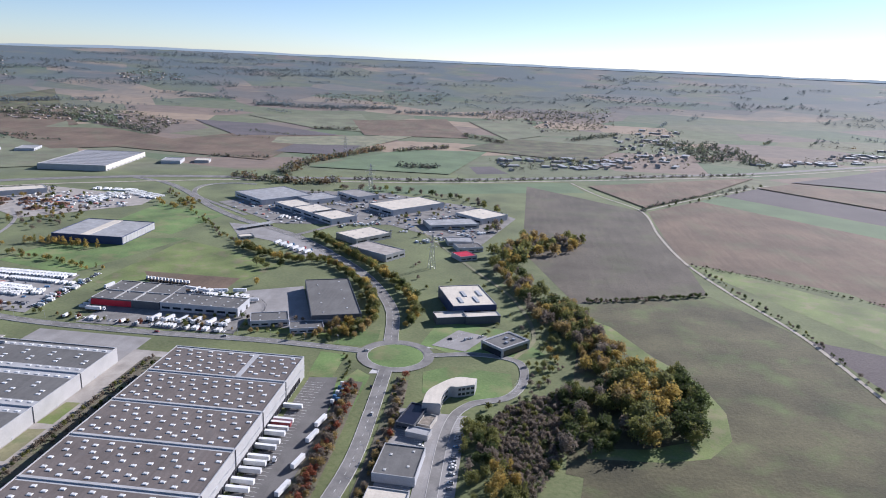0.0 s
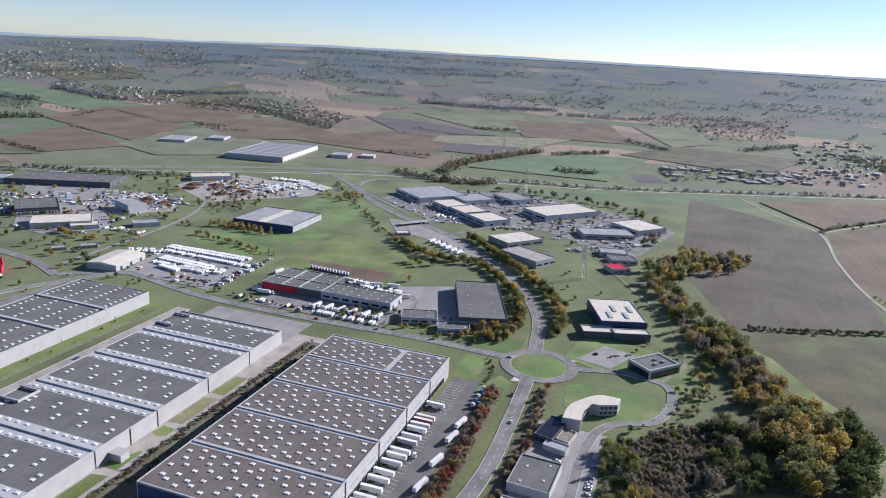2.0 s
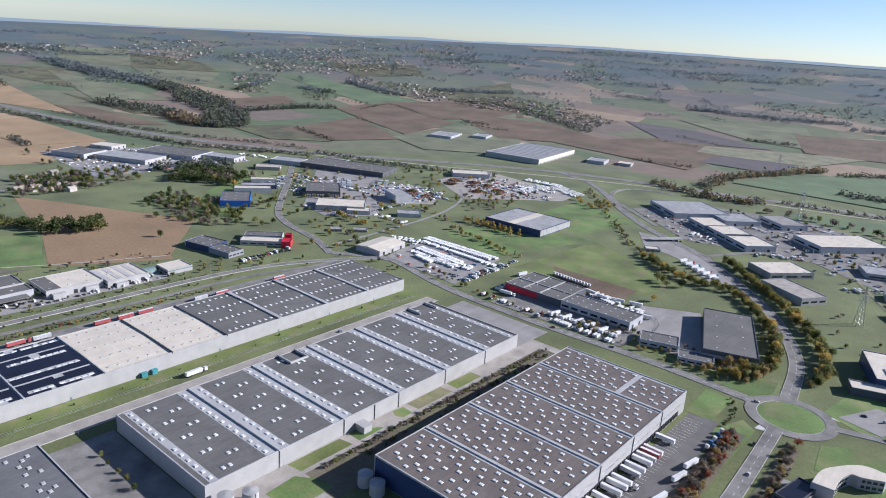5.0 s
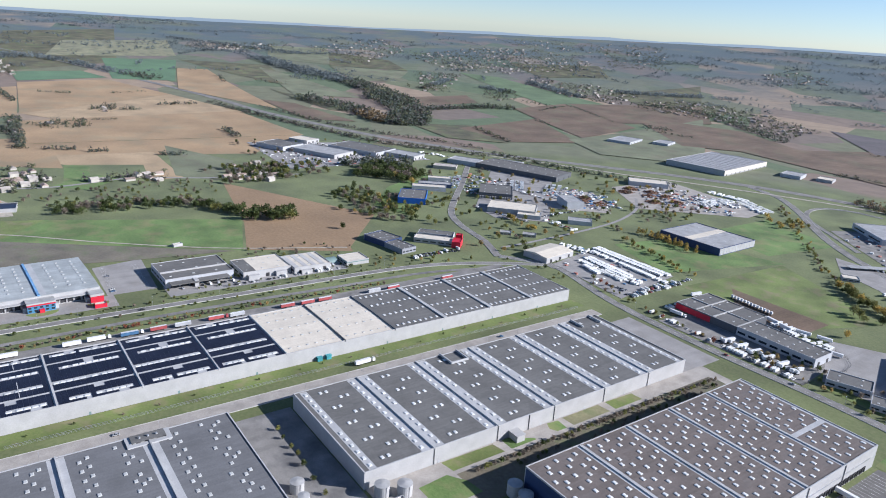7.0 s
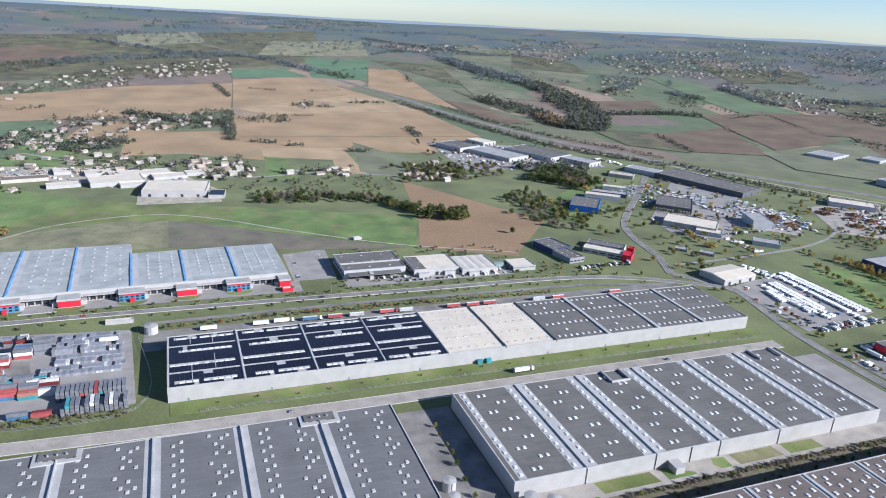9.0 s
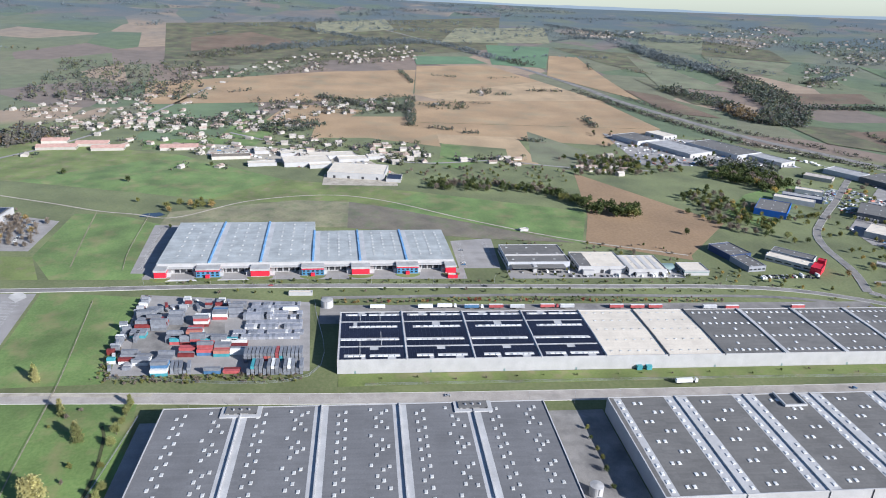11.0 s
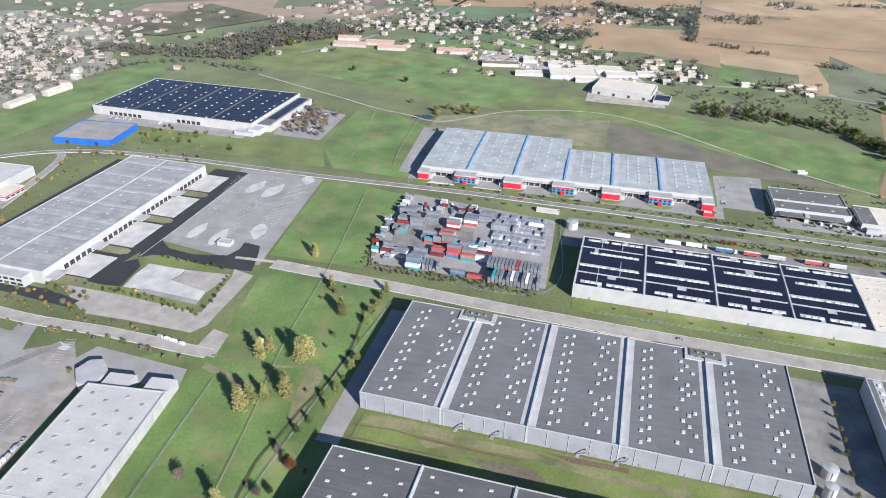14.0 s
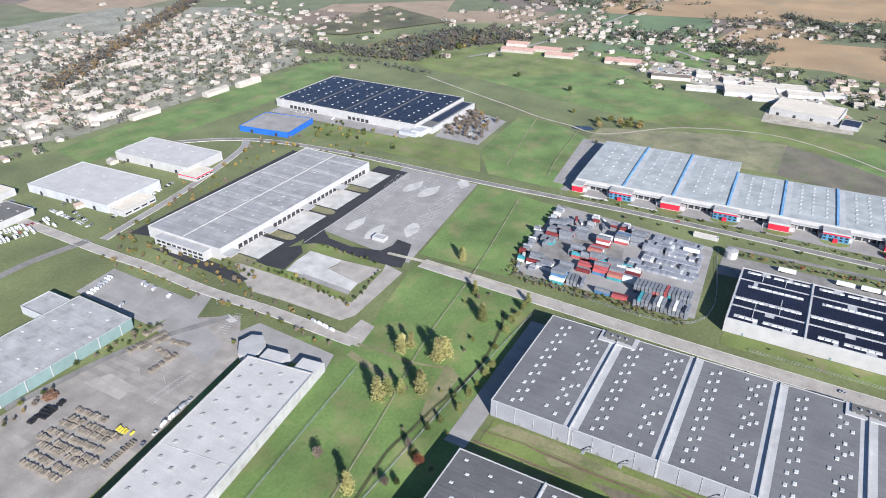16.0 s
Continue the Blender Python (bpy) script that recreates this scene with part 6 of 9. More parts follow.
# ---- trees and shrubs ----
def leaf_cloud(s, rng, cx, cy, cz, rx, ry, rz, clumps, size):
    """Leaf sprays scattered through a lumpy crown."""
    for _ in range(clumps):
        a, u = rng.uniform(0, 2 * math.pi), rng.uniform(-1, 1)
        r = rng.uniform(0.45, 1.0) ** 0.6 * (0.82 + 0.18 * math.sin(3 * a + 5 * u))
        c = math.sqrt(1 - u * u)
        p = Vector((cx + rx * r * c * math.cos(a), cy + ry * r * c * math.sin(a), cz + rz * r * u))
        for _ in range(3):
            d = Vector((rng.gauss(0, 1), rng.gauss(0, 1), rng.gauss(0, 0.7))).normalized()
            e = d.cross(Vector((rng.gauss(0, 1), rng.gauss(0, 1), rng.gauss(0, 1)))).normalized()
            w, h = size * rng.uniform(0.6, 1.2), size * rng.uniform(0.5, 1.0)
            o = p + Vector((rng.gauss(0, 1), rng.gauss(0, 1), rng.gauss(0, 1))) * size * 0.5
            s.add([o - d * w * 0.5, o - e * h * 0.45 + d * w * 0.1, o + d * w * 0.6, o + e * h * 0.5], [(0, 1, 2, 3)])


def tree_kind(seed, height, crown, width, leaf, clumps=70, narrow=False, leafsize=0.11):
    rng = random.Random(seed)
    s = Shape()
    base = height * (0.06 if narrow else 0.1)
    s.stick((0, 0, -0.3), (0.1, 0, height * 0.55), height * 0.022, height * 0.012, 6)
    s.stick((0.1, 0, height * 0.55), (0.0, 0.1, height * 0.92), height * 0.012, height * 0.003, 5)
    for k in range(7):
        a = k * 2.4 + rng.random()
        z = base + (height - base) * k / 9
        l = width * rng.uniform(0.5, 0.8) * (0.5 if narrow else 1)
        s.stick((0, 0, z), (l * math.cos(a), l * math.sin(a), z + l * (1.2 if narrow else 0.6)), height * 0.008, height * 0.002, 4)
    trunk = s
    c = Shape()
    if narrow:
        for k in range(5):
            f = k / 4
            leaf_cloud(c, rng, rng.gauss(0, 0.1) * width, rng.gauss(0, 0.1) * width, base + (height - base) * (0.1 + 0.8 * f), width * (1 - 0.6 * f), width * (1 - 0.6 * f), height * 0.14, clumps // 5, height * 0.08)
    else:
        for k in range(6):
            a = k * 2.2 + rng.random()
            d = width * 0.45 if k else 0
            leaf_cloud(c, rng, d * math.cos(a), d * math.sin(a), base + (height - base) * rng.uniform(0.36, 0.58) + (height * 0.12 if not k else 0), width * 0.62, width * 0.62, (height - base) * 0.36, clumps // 6, height * leafsize)
    return trunk, c, trunk.mesh("tree", BARK), c.mesh("crown", LEAF[leaf])


KINDS = {}
for leaf in LEAF:
    KINDS[leaf] = [tree_kind(10 + k + 7 * len(leaf), 10, 0, 3.4 + 0.5 * k, leaf, 228, False, 0.088) for k in range(3)]
SMALL = {leaf: [tree_kind(90 + k + 5 * len(leaf), 10, 0, 3.6 + 0.5 * k, leaf, 54, False, 0.19) for k in range(3)] for leaf in LEAF}
FULL = {leaf: [tree_kind(60 + k + len(leaf), 10, 0, 3.2 + 0.5 * k, leaf, 420, k == 1, 0.075) for k in range(3)] for leaf in LEAF}
COLUMN = {leaf: [tree_kind(70 + k + len(leaf), 10, 0, 3.0 + 0.5 * k, leaf, 360, True) for k in range(2)] for leaf in ("straw", "lime")}
POPLAR = {leaf: [tree_kind(40 + k + len(leaf), 10, 0, 3.1 + 0.4 * k, leaf, 130, True) for k in range(2)] for leaf in ("yellow", "olive", "ochre", "brown")}
TREE_WORDS = {"green": "dark green leafy tree", "olive": "olive green tree in early autumn", "yellow": "yellow autumn tree", "ochre": "ochre autumn tree", "red": "red autumn tree", "brown": "nearly bare brown tree", "straw": "pale straw-yellow autumn tree", "lime": "pale green tree in early autumn"}
trng = random.Random(5)
STAND = {}


NEAR_LANES = {}
for a, b, r in LANES:
    for i in (-1, 0, 1):
        for j in (-1, 0, 1):
            NEAR_LANES.setdefault((int(a // 20) + i, int(b // 20) + j), []).append((a, b, r))


def free(x, y):
    for cx, cy, hx, hy, rz in BLOCKS:
        dx, dy = x - cx, y - cy
        if abs(dx) + abs(dy) < 2 * (hx + hy):
            c, s = math.cos(radians(rz)), math.sin(radians(rz))
            if abs(dx * c + dy * s) < hx and abs(dy * c - dx * s) < hy:
                return False
    key = (int(x // 20), int(y // 20))
    return all((x - a) ** 2 + (y - b) ** 2 > r * r for a, b, r in NEAR_LANES.get(key, ()))


def tree(x, y, h, leaf, narrow=False, group="", where="", joined=False, full=False):
    kinds = POPLAR.get(leaf, KINDS[leaf]) if narrow else KINDS[leaf]
    if full:
        kinds = COLUMN[leaf] if narrow and leaf in COLUMN else FULL[leaf]
    elif joined and (h < 6 or math.hypot(x, y) > 850):
        kinds = SMALL[leaf]
    chosen = trng.choice(kinds)
    k = h / 10
    wide = trng.uniform(0.9, 1.12)
    m = Matrix.Translation((x, y, terrain(x, y))) @ pose(0, 0, 0, 0, 0, trng.uniform(0, 360)) @ Matrix.Diagonal((k * wide, k * wide, k, 1))
    if not free(x, y):
        return None
    if joined:
        STAND.setdefault("bark", []).append((chosen[0], m))
        STAND.setdefault(leaf, []).append((chosen[1], m))
        return None
    ob = new("tree", chosen[2])
    ob.matrix_basis = m
    tagged(ob, TREE_WORDS[leaf] + where, "tree", group)
    c = new("crown", chosen[3])
    c.parent = ob
    return ob


def mixed(weights):
    return trng.choices(list(weights), list(weights.values()))[0]


def inside(x, y, poly):
    hit = False
    for (a, b), (c, d) in zip(poly, poly[1:] + poly[:1]):
        if (b > y) != (d > y) and x < (c - a) * (y - b) / (d - b) + a:
            hit = not hit
    return hit


def wood(poly, n, low, high, weights, group, gap=5.0):
    xs, ys = [p[0] for p in poly], [p[1] for p in poly]
    done = []
    for _ in range(n * 30):
        if len(done) >= n:
            break
        x, y = trng.uniform(min(xs), max(xs)), trng.uniform(min(ys), max(ys))
        if inside(x, y, poly) and all((x - a) ** 2 + (y - b) ** 2 > gap * gap for a, b in done):
            done.append((x, y))
            tree(x, y, trng.uniform(low, high), mixed(weights), trng.random() < 0.2, group, " in a small wood", True)


def row(points, step, low, high, weights, group, where, jitter=1.5, narrow=0.0, joined=False, full=False):
    line = smooth(points, 60)
    run = 0.0
    for a, b in zip(line, line[1:]):
        run += (b - a).length
        if run >= step:
            run = trng.uniform(-0.3, 0.3) * step
            tree(b.x + trng.gauss(0, jitter), b.y + trng.gauss(0, jitter), trng.uniform(low, high), mixed(weights), trng.random() < narrow, group, where, joined, full)


wood([(3, 448), (45, 490), (66, 490), (48, 439), (43, 389), (23, 345), (8, 374), (-7, 406)], 420, 2.5, 6.5, {"brown": 9, "olive": 1.5, "green": 1}, "scrub of the wood", 2.2)
wood([(-22, 424), (-4, 436), (2, 403), (-4, 365), (-7, 329), (-17, 366)], 26, 7, 12, {"olive": 4, "green": 3, "brown": 2}, "trees of the wood", 4)
wood([(-2, 385), (18, 380), (26, 342), (1, 331)], 14, 9, 14, {"lime": 3, "yellow": 3, "olive": 2}, "trees of the wood", 5)
wood([(48, 479), (80, 514), (100, 508), (93, 440), (71, 402), (46, 398)], 46, 9, 16, {"green": 4, "olive": 4, "brown": 3}, "trees of the wood", 4.5)
wood([(91, 500), (118, 549), (137, 521), (124, 436), (96, 410), (88, 435)], 34, 15, 23, {"yellow": 5, "lime": 4, "ochre": 2, "olive": 2}, "trees of the wood", 4.5)
wood([(137, 544), (149, 544), (151, 485), (142, 432), (121, 419), (134, 490)], 26, 13, 20, {"green": 7, "olive": 2}, "trees of the wood", 4.5)
wood([(66, 582), (87, 613), (105, 570), (117, 542), (88, 513), (68, 529)], 34, 9, 16, {"ochre": 3, "yellow": 3, "olive": 4, "brown": 2}, "trees of the wood", 5)
wood([(48, 674), (71, 695), (87, 609), (75, 570), (61, 576)], 44, 8, 15, {"ochre": 3, "brown": 4, "olive": 4, "lime": 1}, "trees of the wood", 5)
wood([(36, 617), (52, 625), (53, 570), (45, 525), (36, 526)], 16, 5, 10, {"lime": 4, "olive": 3, "yellow": 1}, "trees beside the lane", 5)
wood([(45, 590), (95, 575), (80, 660), (45, 720), (10, 800), (-12, 790), (20, 690)], 70, 10, 19, {"olive": 4, "yellow": 2, "ochre": 3, "green": 1, "brown": 4, "lime": 2}, "trees of the belt")
wood([(-12, 790), (10, 800), (40, 870), (100, 920), (110, 960), (60, 980), (10, 960), (-30, 850)], 60, 10, 19, {"olive": 4, "yellow": 3, "ochre": 2, "green": 1, "brown": 2, "lime": 2}, "trees of the belt")
row([(-20, 985), (-40, 1180), (-180, 1260), (-330, 1260)], 11, 7, 13, {"olive": 3, "brown": 3, "green": 1}, "trees behind the sheds", " behind the sheds", 6, joined=True)
# planting round the estates
wood([(-620, 640), (-700, 560), (-1000, 560), (-1150, 700), (-1100, 900), (-900, 1080), (-620, 1080)], 210, 4, 9, {"olive": 4, "yellow": 2, "brown": 3, "green": 3, "ochre": 1}, "estate trees", 7)
wood([(-60, 880), (-150, 960), (-420, 1220), (-200, 1260), (20, 1140)], 70, 4, 8, {"olive": 3, "brown": 3, "green": 2}, "estate trees", 7)
wood([(-1100, 400), (-1420, 480), (-1380, 740), (-1120, 800)], 80, 4, 9, {"green": 4, "brown": 3, "olive": 2}, "estate trees", 8)
wood([(-560, 560), (-700, 380), (-640, 340), (-590, 420), (-500, 545)], 46, 3, 6, {"olive": 3, "yellow": 1, "green": 2, "ochre": 1}, "verge trees", 7)
wood([(-140, 545), (-290, 550), (-300, 580), (-150, 600)], 46, 3, 6, {"olive": 3, "ochre": 3, "green": 2, "brown": 2}, "verge shrubs", 5)
wood([(-70, 640), (10, 560), (60, 590), (20, 720), (-60, 760), (-110, 780), (-90, 700)], 30, 2.5, 6, {"olive": 4, "brown": 2, "lime": 2}, "lane trees", 9)
wood([(-200, 690), (-120, 720), (-60, 790), (-120, 830), (-230, 790)], 8, 4, 8, {"olive": 3, "brown": 2}, "lot trees", 8)
wood([(-20, 450), (20, 455), (60, 545), (20, 540), (25, 480)], 26, 3, 6, {"brown": 3, "olive": 2}, "scrub beside the lawn", 5)
wood([(-640, 140), (-640, 380), (-668, 380), (-668, 140)], 18, 2.5, 4, {"green": 3, "olive": 2}, "forecourt shrubs", 6)
wood([(-720, 150), (-760, 160), (-740, 330), (-700, 400), (-680, 330)], 40, 2.5, 5, {"brown": 4, "green": 2, "olive": 1}, "scrub behind the sheds", 5)
wood([(-330, -560), (-600, -600), (-640, -560), (-610, -400), (-600, -540), (-345, -525)], 60, 3, 6, {"olive": 3, "ochre": 2, "brown": 2, "yellow": 1}, "verge shrubs", 6)
wood([(-690, -430), (-640, -430), (-640, -560), (-700, -560)], 26, 3, 6, {"green": 2, "yellow": 1, "olive": 2}, "verge shrubs", 6)
wood([(-100, -410), (-245, -398), (-270, -395), (-262, -385), (-100, -400)], 26, 3, 5, {"brown": 3, "green": 2, "olive": 1}, "yard scrub", 5)
wood([(-60, -100), (-245, -140), (-300, -150), (-440, -155), (-430, -215), (-250, -185), (-60, -150)], 34, 2.5, 5, {"brown": 3, "olive": 3, "green": 1}, "ditch scrub", 7)
wood([(-1110, 120), (-1060, 60), (-1000, 90), (-1000, 130), (-1100, 300)], 40, 3, 7, {"brown": 4, "green": 3, "olive": 2}, "scrub at the field edge", 7)
wood([(-990, 90), (-960, 95), (-950, 255), (-890, 295), (-900, 310), (-970, 270)], 46, 8, 12, {"green": 5, "brown": 2, "olive": 1}, "field hedge trees", 6)
wood([(-770, 480), (-860, 440), (-960, 470), (-900, 560), (-800, 540)], 50, 6, 11, {"olive": 3, "brown": 3, "green": 3, "yellow": 1}, "garden trees", 7)
wood([(-1050, 340), (-1170, 340), (-1180, 470), (-1060, 480)], 60, 6, 11, {"green": 4, "olive": 2, "brown": 3}, "garden trees", 7)
wood([(-1000, -640), (-1240, -560), (-1300, -640), (-1100, -720)], 70, 7, 12, {"brown": 4, "green": 2, "olive": 2, "ochre": 1}, "wood edge", 7)
# along the avenue
wood([(-114, 250), (-103, 250), (-101, 380), (-104, 470), (-114, 478), (-110, 380)], 150, 3, 5.8, {"brown": 6, "red": 2, "ochre": 2}, "avenue scrub", 1.8)
wood([(-79, 250), (-69, 250), (-65, 400), (-70, 490), (-78, 490), (-74, 400)], 100, 2.5, 4.6, {"brown": 7, "ochre": 2, "olive": 1}, "avenue scrub", 1.8)
row([(-82, 598), (-94, 670), (-122, 722), (-160, 785), (-205, 835), (-262, 898)], 3.6, 6, 10, {"olive": 6, "yellow": 3, "green": 2}, "", "", 3.5, joined=True)
row([(-122, 598), (-140, 675), (-168, 725), (-205, 775), (-228, 790), (-280, 785), (-344, 831)], 3.6, 6, 10, {"olive": 6, "yellow": 2, "green": 2, "ochre": 1}, "", "", 3.5, joined=True)
wood([(-170, 556), (-130, 560), (-122, 592), (-150, 600)], 30, 4, 9, {"ochre": 4, "olive": 3, "brown": 2, "yellow": 1}, "avenue scrub", 3)
wood([(-605, -192), (-458, -200), (-455, -190), (-460, -186), (-602, -200)], 60, 1.5, 3, {"brown": 5, "olive": 3}, "yard scrub", 1.5)
wood([(-462, -190), (-450, -190), (-450, -45), (-462, -45)], 110, 1.5, 3, {"brown": 6, "olive": 3}, "yard scrub", 1.5)
row([(-82, 600), (-96, 672), (-124, 724), (-162, 784), (-208, 836), (-262, 898)], 6.5, 9, 14, {"olive": 5, "yellow": 3, "green": 1}, "avenue trees", " beside the avenue", 2)
row([(-120, 600), (-138, 672), (-166, 722), (-205, 772), (-280, 784), (-344, 834)], 7, 9, 14, {"olive": 5, "yellow": 2, "ochre": 1}, "avenue trees", " beside the avenue", 2)
wood([(-150, 590), (-120, 590), (-118, 560), (-165, 562)], 9, 8, 13, {"yellow": 2, "ochre": 3, "olive": 2}, "avenue trees", 6)
row([(-112, 470), (-108, 420), (-106, 360), (-112, 300), (-112, 200)], 6.5, 5, 8.5, {"red": 2, "ochre": 2, "brown": 4}, "red street trees", " beside the truck yard", 1.5)
row([(-112, 476), (-108, 420), (-106, 360), (-112, 300), (-112, 200)], 2.6, 2.5, 4.8, {"red": 2, "ochre": 3, "brown": 6, "olive": 1}, "", "", 2.0, joined=True)
row([(-74, 486), (-70, 420), (-73, 350), (-76, 250)], 3.0, 2.2, 4.2, {"brown": 7, "ochre": 2, "green": 1}, "", "", 1.8, joined=True)
row([(-118, 478), (-118, 500), (-128, 525)], 3.0, 1.6, 3.0, {"green": 4, "olive": 2}, "", "", 1.0, joined=True)
row([(-74, 480), (-70, 420), (-73, 350), (-76, 250)], 9, 5, 8, {"ochre": 3, "brown": 3, "red": 1}, "street trees", " beside the avenue", 1.5)
tree(-72, 492, 7, "red", False, "street trees", " beside the roundabout")
row([(-150, 580), (-250, 575), (-300, 570)], 9, 4, 7, {"olive": 3, "ochre": 3, "green": 2, "red": 1}, "street shrubs", " beside the street", 5)
row([(-290, 552), (-420, 558), (-500, 575)], 12, 4, 7, {"olive": 3, "ochre": 1, "red": 1}, "street trees", " beside the street", 2)
wood([(-430, 1010), (-540, 1000), (-600, 1060), (-480, 1080)], 14, 7, 12, {"yellow": 4, "olive": 3}, "poplars beside the lot", 7)
for x, y in ((-868, 515), (-858, 512), (-849, 511), (-840, 515), (-830, 519), (-819, 521), (-808, 520)):
    tree(x, y, 8.5, "olive", True, "poplars before the blue hall", " before the blue hall")
for x, y, h, leaf in ((-714, 583, 8, "olive"), (-719, 596, 7, "lime"), (-714, 611, 7, "olive"), (-689, 608, 9, "lime"), (-666, 574, 9, "ochre"), (-658, 570, 8, "olive"), (-620, 579, 10, "olive"), (-604, 568, 9, "green"), (-615, 556, 8, "olive"), (-614, 542, 7, "ochre"), (-643, 528, 9, "ochre"), (-664, 677, 9, "lime"),
                      (-745, 528, 10, "olive"), (-762, 529, 11, "lime"), (-747, 547, 9, "green"), (-628, 673, 8, "yellow"), (-771, 607, 8, "olive"), (-767, 589, 7, "olive"), (-158, 772, 9, "olive"), (-291, 753, 13, "lime"), (-283, 749, 13, "olive"), (-275, 741, 10, "lime"), (-262, 753, 12, "green"), (-262, 781, 10, "olive"), (-265, 684, 10, "yellow")):
    tree(x, y, h, leaf, False, "estate trees", " on the grass of the estate")
row([(-500, 770), (-580, 775), (-600, 770)], 6, 9, 12, {"yellow": 5, "olive": 2}, "poplars beside the dark hall", " beside the dark hall", 2, 0.8)
# clipped round trees beside the warehouse ends
row([(-279, 238), (-279, 350), (-277, 488)], 3.6, 3.2, 4.8, {"brown": 4, "olive": 3, "green": 1}, "row of shrubs", " in a row between two warehouses", 0.5, joined=True)
row([(-272, 258), (-271, 480)], 4, 2.4, 4.4, {"brown": 3, "green": 2}, "", "", 2.0, joined=True)
for x, y, h in ((-434, -163, 7), (-424, -162, 7.5), (-412, -161, 8), (-402, -161, 6), (-391, -161, 8), (-378, -160, 8), (-369, -162, 7), (-357, -159, 5), (-337, -152, 7), (-328, -152, 7), (-316, -153, 4), (-305, -153, 7), (-289, -152, 6)):
    tree(x, y + 1.0, h * 1.15, "lime" if h > 5 else "olive", False, "row of small trees", " in a row beside the warehouse", full=True)
row([(-395, 152), (-340, 150), (-280, 150)], 12, 4, 5.5, {"olive": 3, "green": 1}, "row of small trees", " in the court between warehouses", 0.8)
for x, y, h, leaf in ((-322, -214, 13, "straw"), (-330, -211, 11, "straw"), (-326, -187, 16, "straw"), (-332, -184, 14, "straw"), (-320, -185, 12, "lime"), (-272, -201, 15, "straw"), (-279, -198, 12, "lime"), (-285, -191, 10, "lime"),
                      (-292, -181, 14, "straw"), (-297, -184, 11, "straw"), (-384, -181, 11, "lime"), (-389, -184, 10, "straw"), (-457, -236, 9, "straw"), (-461, -239, 10, "lime"), (-214, -204, 8, "brown"), (-207, -169, 15, "straw"),
                      (-202, -174, 12, "straw"), (-414, -202, 7, "lime"), (-419, -205, 8, "straw"), (-428, -228, 6, "ochre"), (-247, -163, 6, "brown"), (-238, -150, 7, "red"), (-265, -160, 5, "green"), (-274, -156, 5, "lime"), (-219, -153, 5, "green"),
                      (-216, -159, 6, "brown"), (-243, -157, 5, "lime"), (-436, -240, 6, "straw")):
    tree(x, y, h * 1.2, leaf, True, "meadow trees", " in the meadow", full=True)
# hedges between street and long warehouse, planting along the streets
row([(-584, -30), (-586, 100), (-584, 230), (-580, 350)], 5.0, 2.5, 4.5, {"ochre": 3, "red": 2, "brown": 3, "green": 1}, "hedge shrubs", " in the hedge beside the truck lane", 1.2, joined=True)
row([(-608, -150), (-612, 50), (-608, 250), (-602, 400)], 15, 2.5, 4.0, {"green": 3, "olive": 2, "brown": 1}, "street trees", " on the street verge", 2, joined=True)
row([(-634, -190), (-634, 50), (-632, 330)], 17, 2.5, 4.0, {"green": 3, "olive": 2}, "street trees", " on the street verge", 2, joined=True)
row([(-625, -440), (-600, -540), (-560, -580), (-430, -548), (-345, -540), (-338, -440), (-330, -350)], 11, 4, 7, {"olive": 2, "ochre": 3, "yellow": 1, "brown": 2}, "street trees", " beside the street", 3)
row([(-345, -510), (-345, -400), (-365, -350), (-350, -280)], 10, 3, 4.5, {"green": 2, "olive": 3, "yellow": 1}, "street trees", " beside the car park", 1)
wood([(-720, -355), (-800, -360), (-832, -425), (-730, -408)], 46, 6, 9, {"brown": 6, "ochre": 1}, "bare car park trees", 7)
wood([(-265, -330), (-285, -315), (-275, -300)], 4, 4, 6, {"yellow": 1, "olive": 1}, "trees beside the office", 5)
# behind the long hall, the meadows and the village edge
wood([(-836, -232), (-870, -255), (-900, -200), (-870, -190)], 10, 8, 12, {"ochre": 2, "olive": 3}, "meadow trees", 8)
for x, y, h, leaf in ((-1020, -430, 10, "green"), (-985, -330, 11, "green"), (-1080, -235, 8, "green"), (-890, -290, 8, "olive"), (-790, -225, 6, "green"), (-850, -420, 5, "brown")):
    tree(x, y, h, leaf, False, "meadow trees", " in the meadow")
row([(-990, 100), (-985, 190), (-965, 260), (-905, 300)], 7, 8, 13, {"green": 4, "brown": 2, "olive": 1}, "field hedge trees", " in the field hedge", 5, joined=True)
wood([(-905, 285), (-860, 300), (-830, 365), (-860, 372), (-910, 320)], 26, 12, 17, {"green": 5, "olive": 1}, "field copse", 6)
tree(-775, 402, 11, "green", False, "", " standing alone in the stubble field")
wood([(-1030, 130), (-1130, 260), (-1080, 330), (-960, 300)], 40, 3, 7, {"brown": 4, "olive": 3, "green": 1}, "scrub", 8)
wood([(-1050, 560), (-1110, 640), (-1010, 720), (-960, 620)], 60, 12, 17, {"green": 6, "brown": 1, "yellow": 0.5}, "estate wood", 7)
wood([(-790, 470), (-950, 460), (-980, 540), (-850, 530)], 34, 7, 12, {"olive": 3, "brown": 3, "yellow": 1, "green": 2}, "trees behind the offices", 8)
row([(-760, 500), (-830, 555), (-850, 640)], 8, 6, 9, {"green": 2, "olive": 3}, "street trees", " beside the estate street", 3, 0.6, joined=True)
wood([(-1160, 380), (-1180, 560), (-1080, 530), (-1060, 400)], 50, 7, 12, {"green": 4, "olive": 2, "brown": 3}, "garden trees", 8)
row([(-610, 640), (-700, 640), (-760, 660)], 9, 5, 9, {"yellow": 3, "olive": 3, "ochre": 2}, "estate trees", " beside the estate street", 5, joined=True)
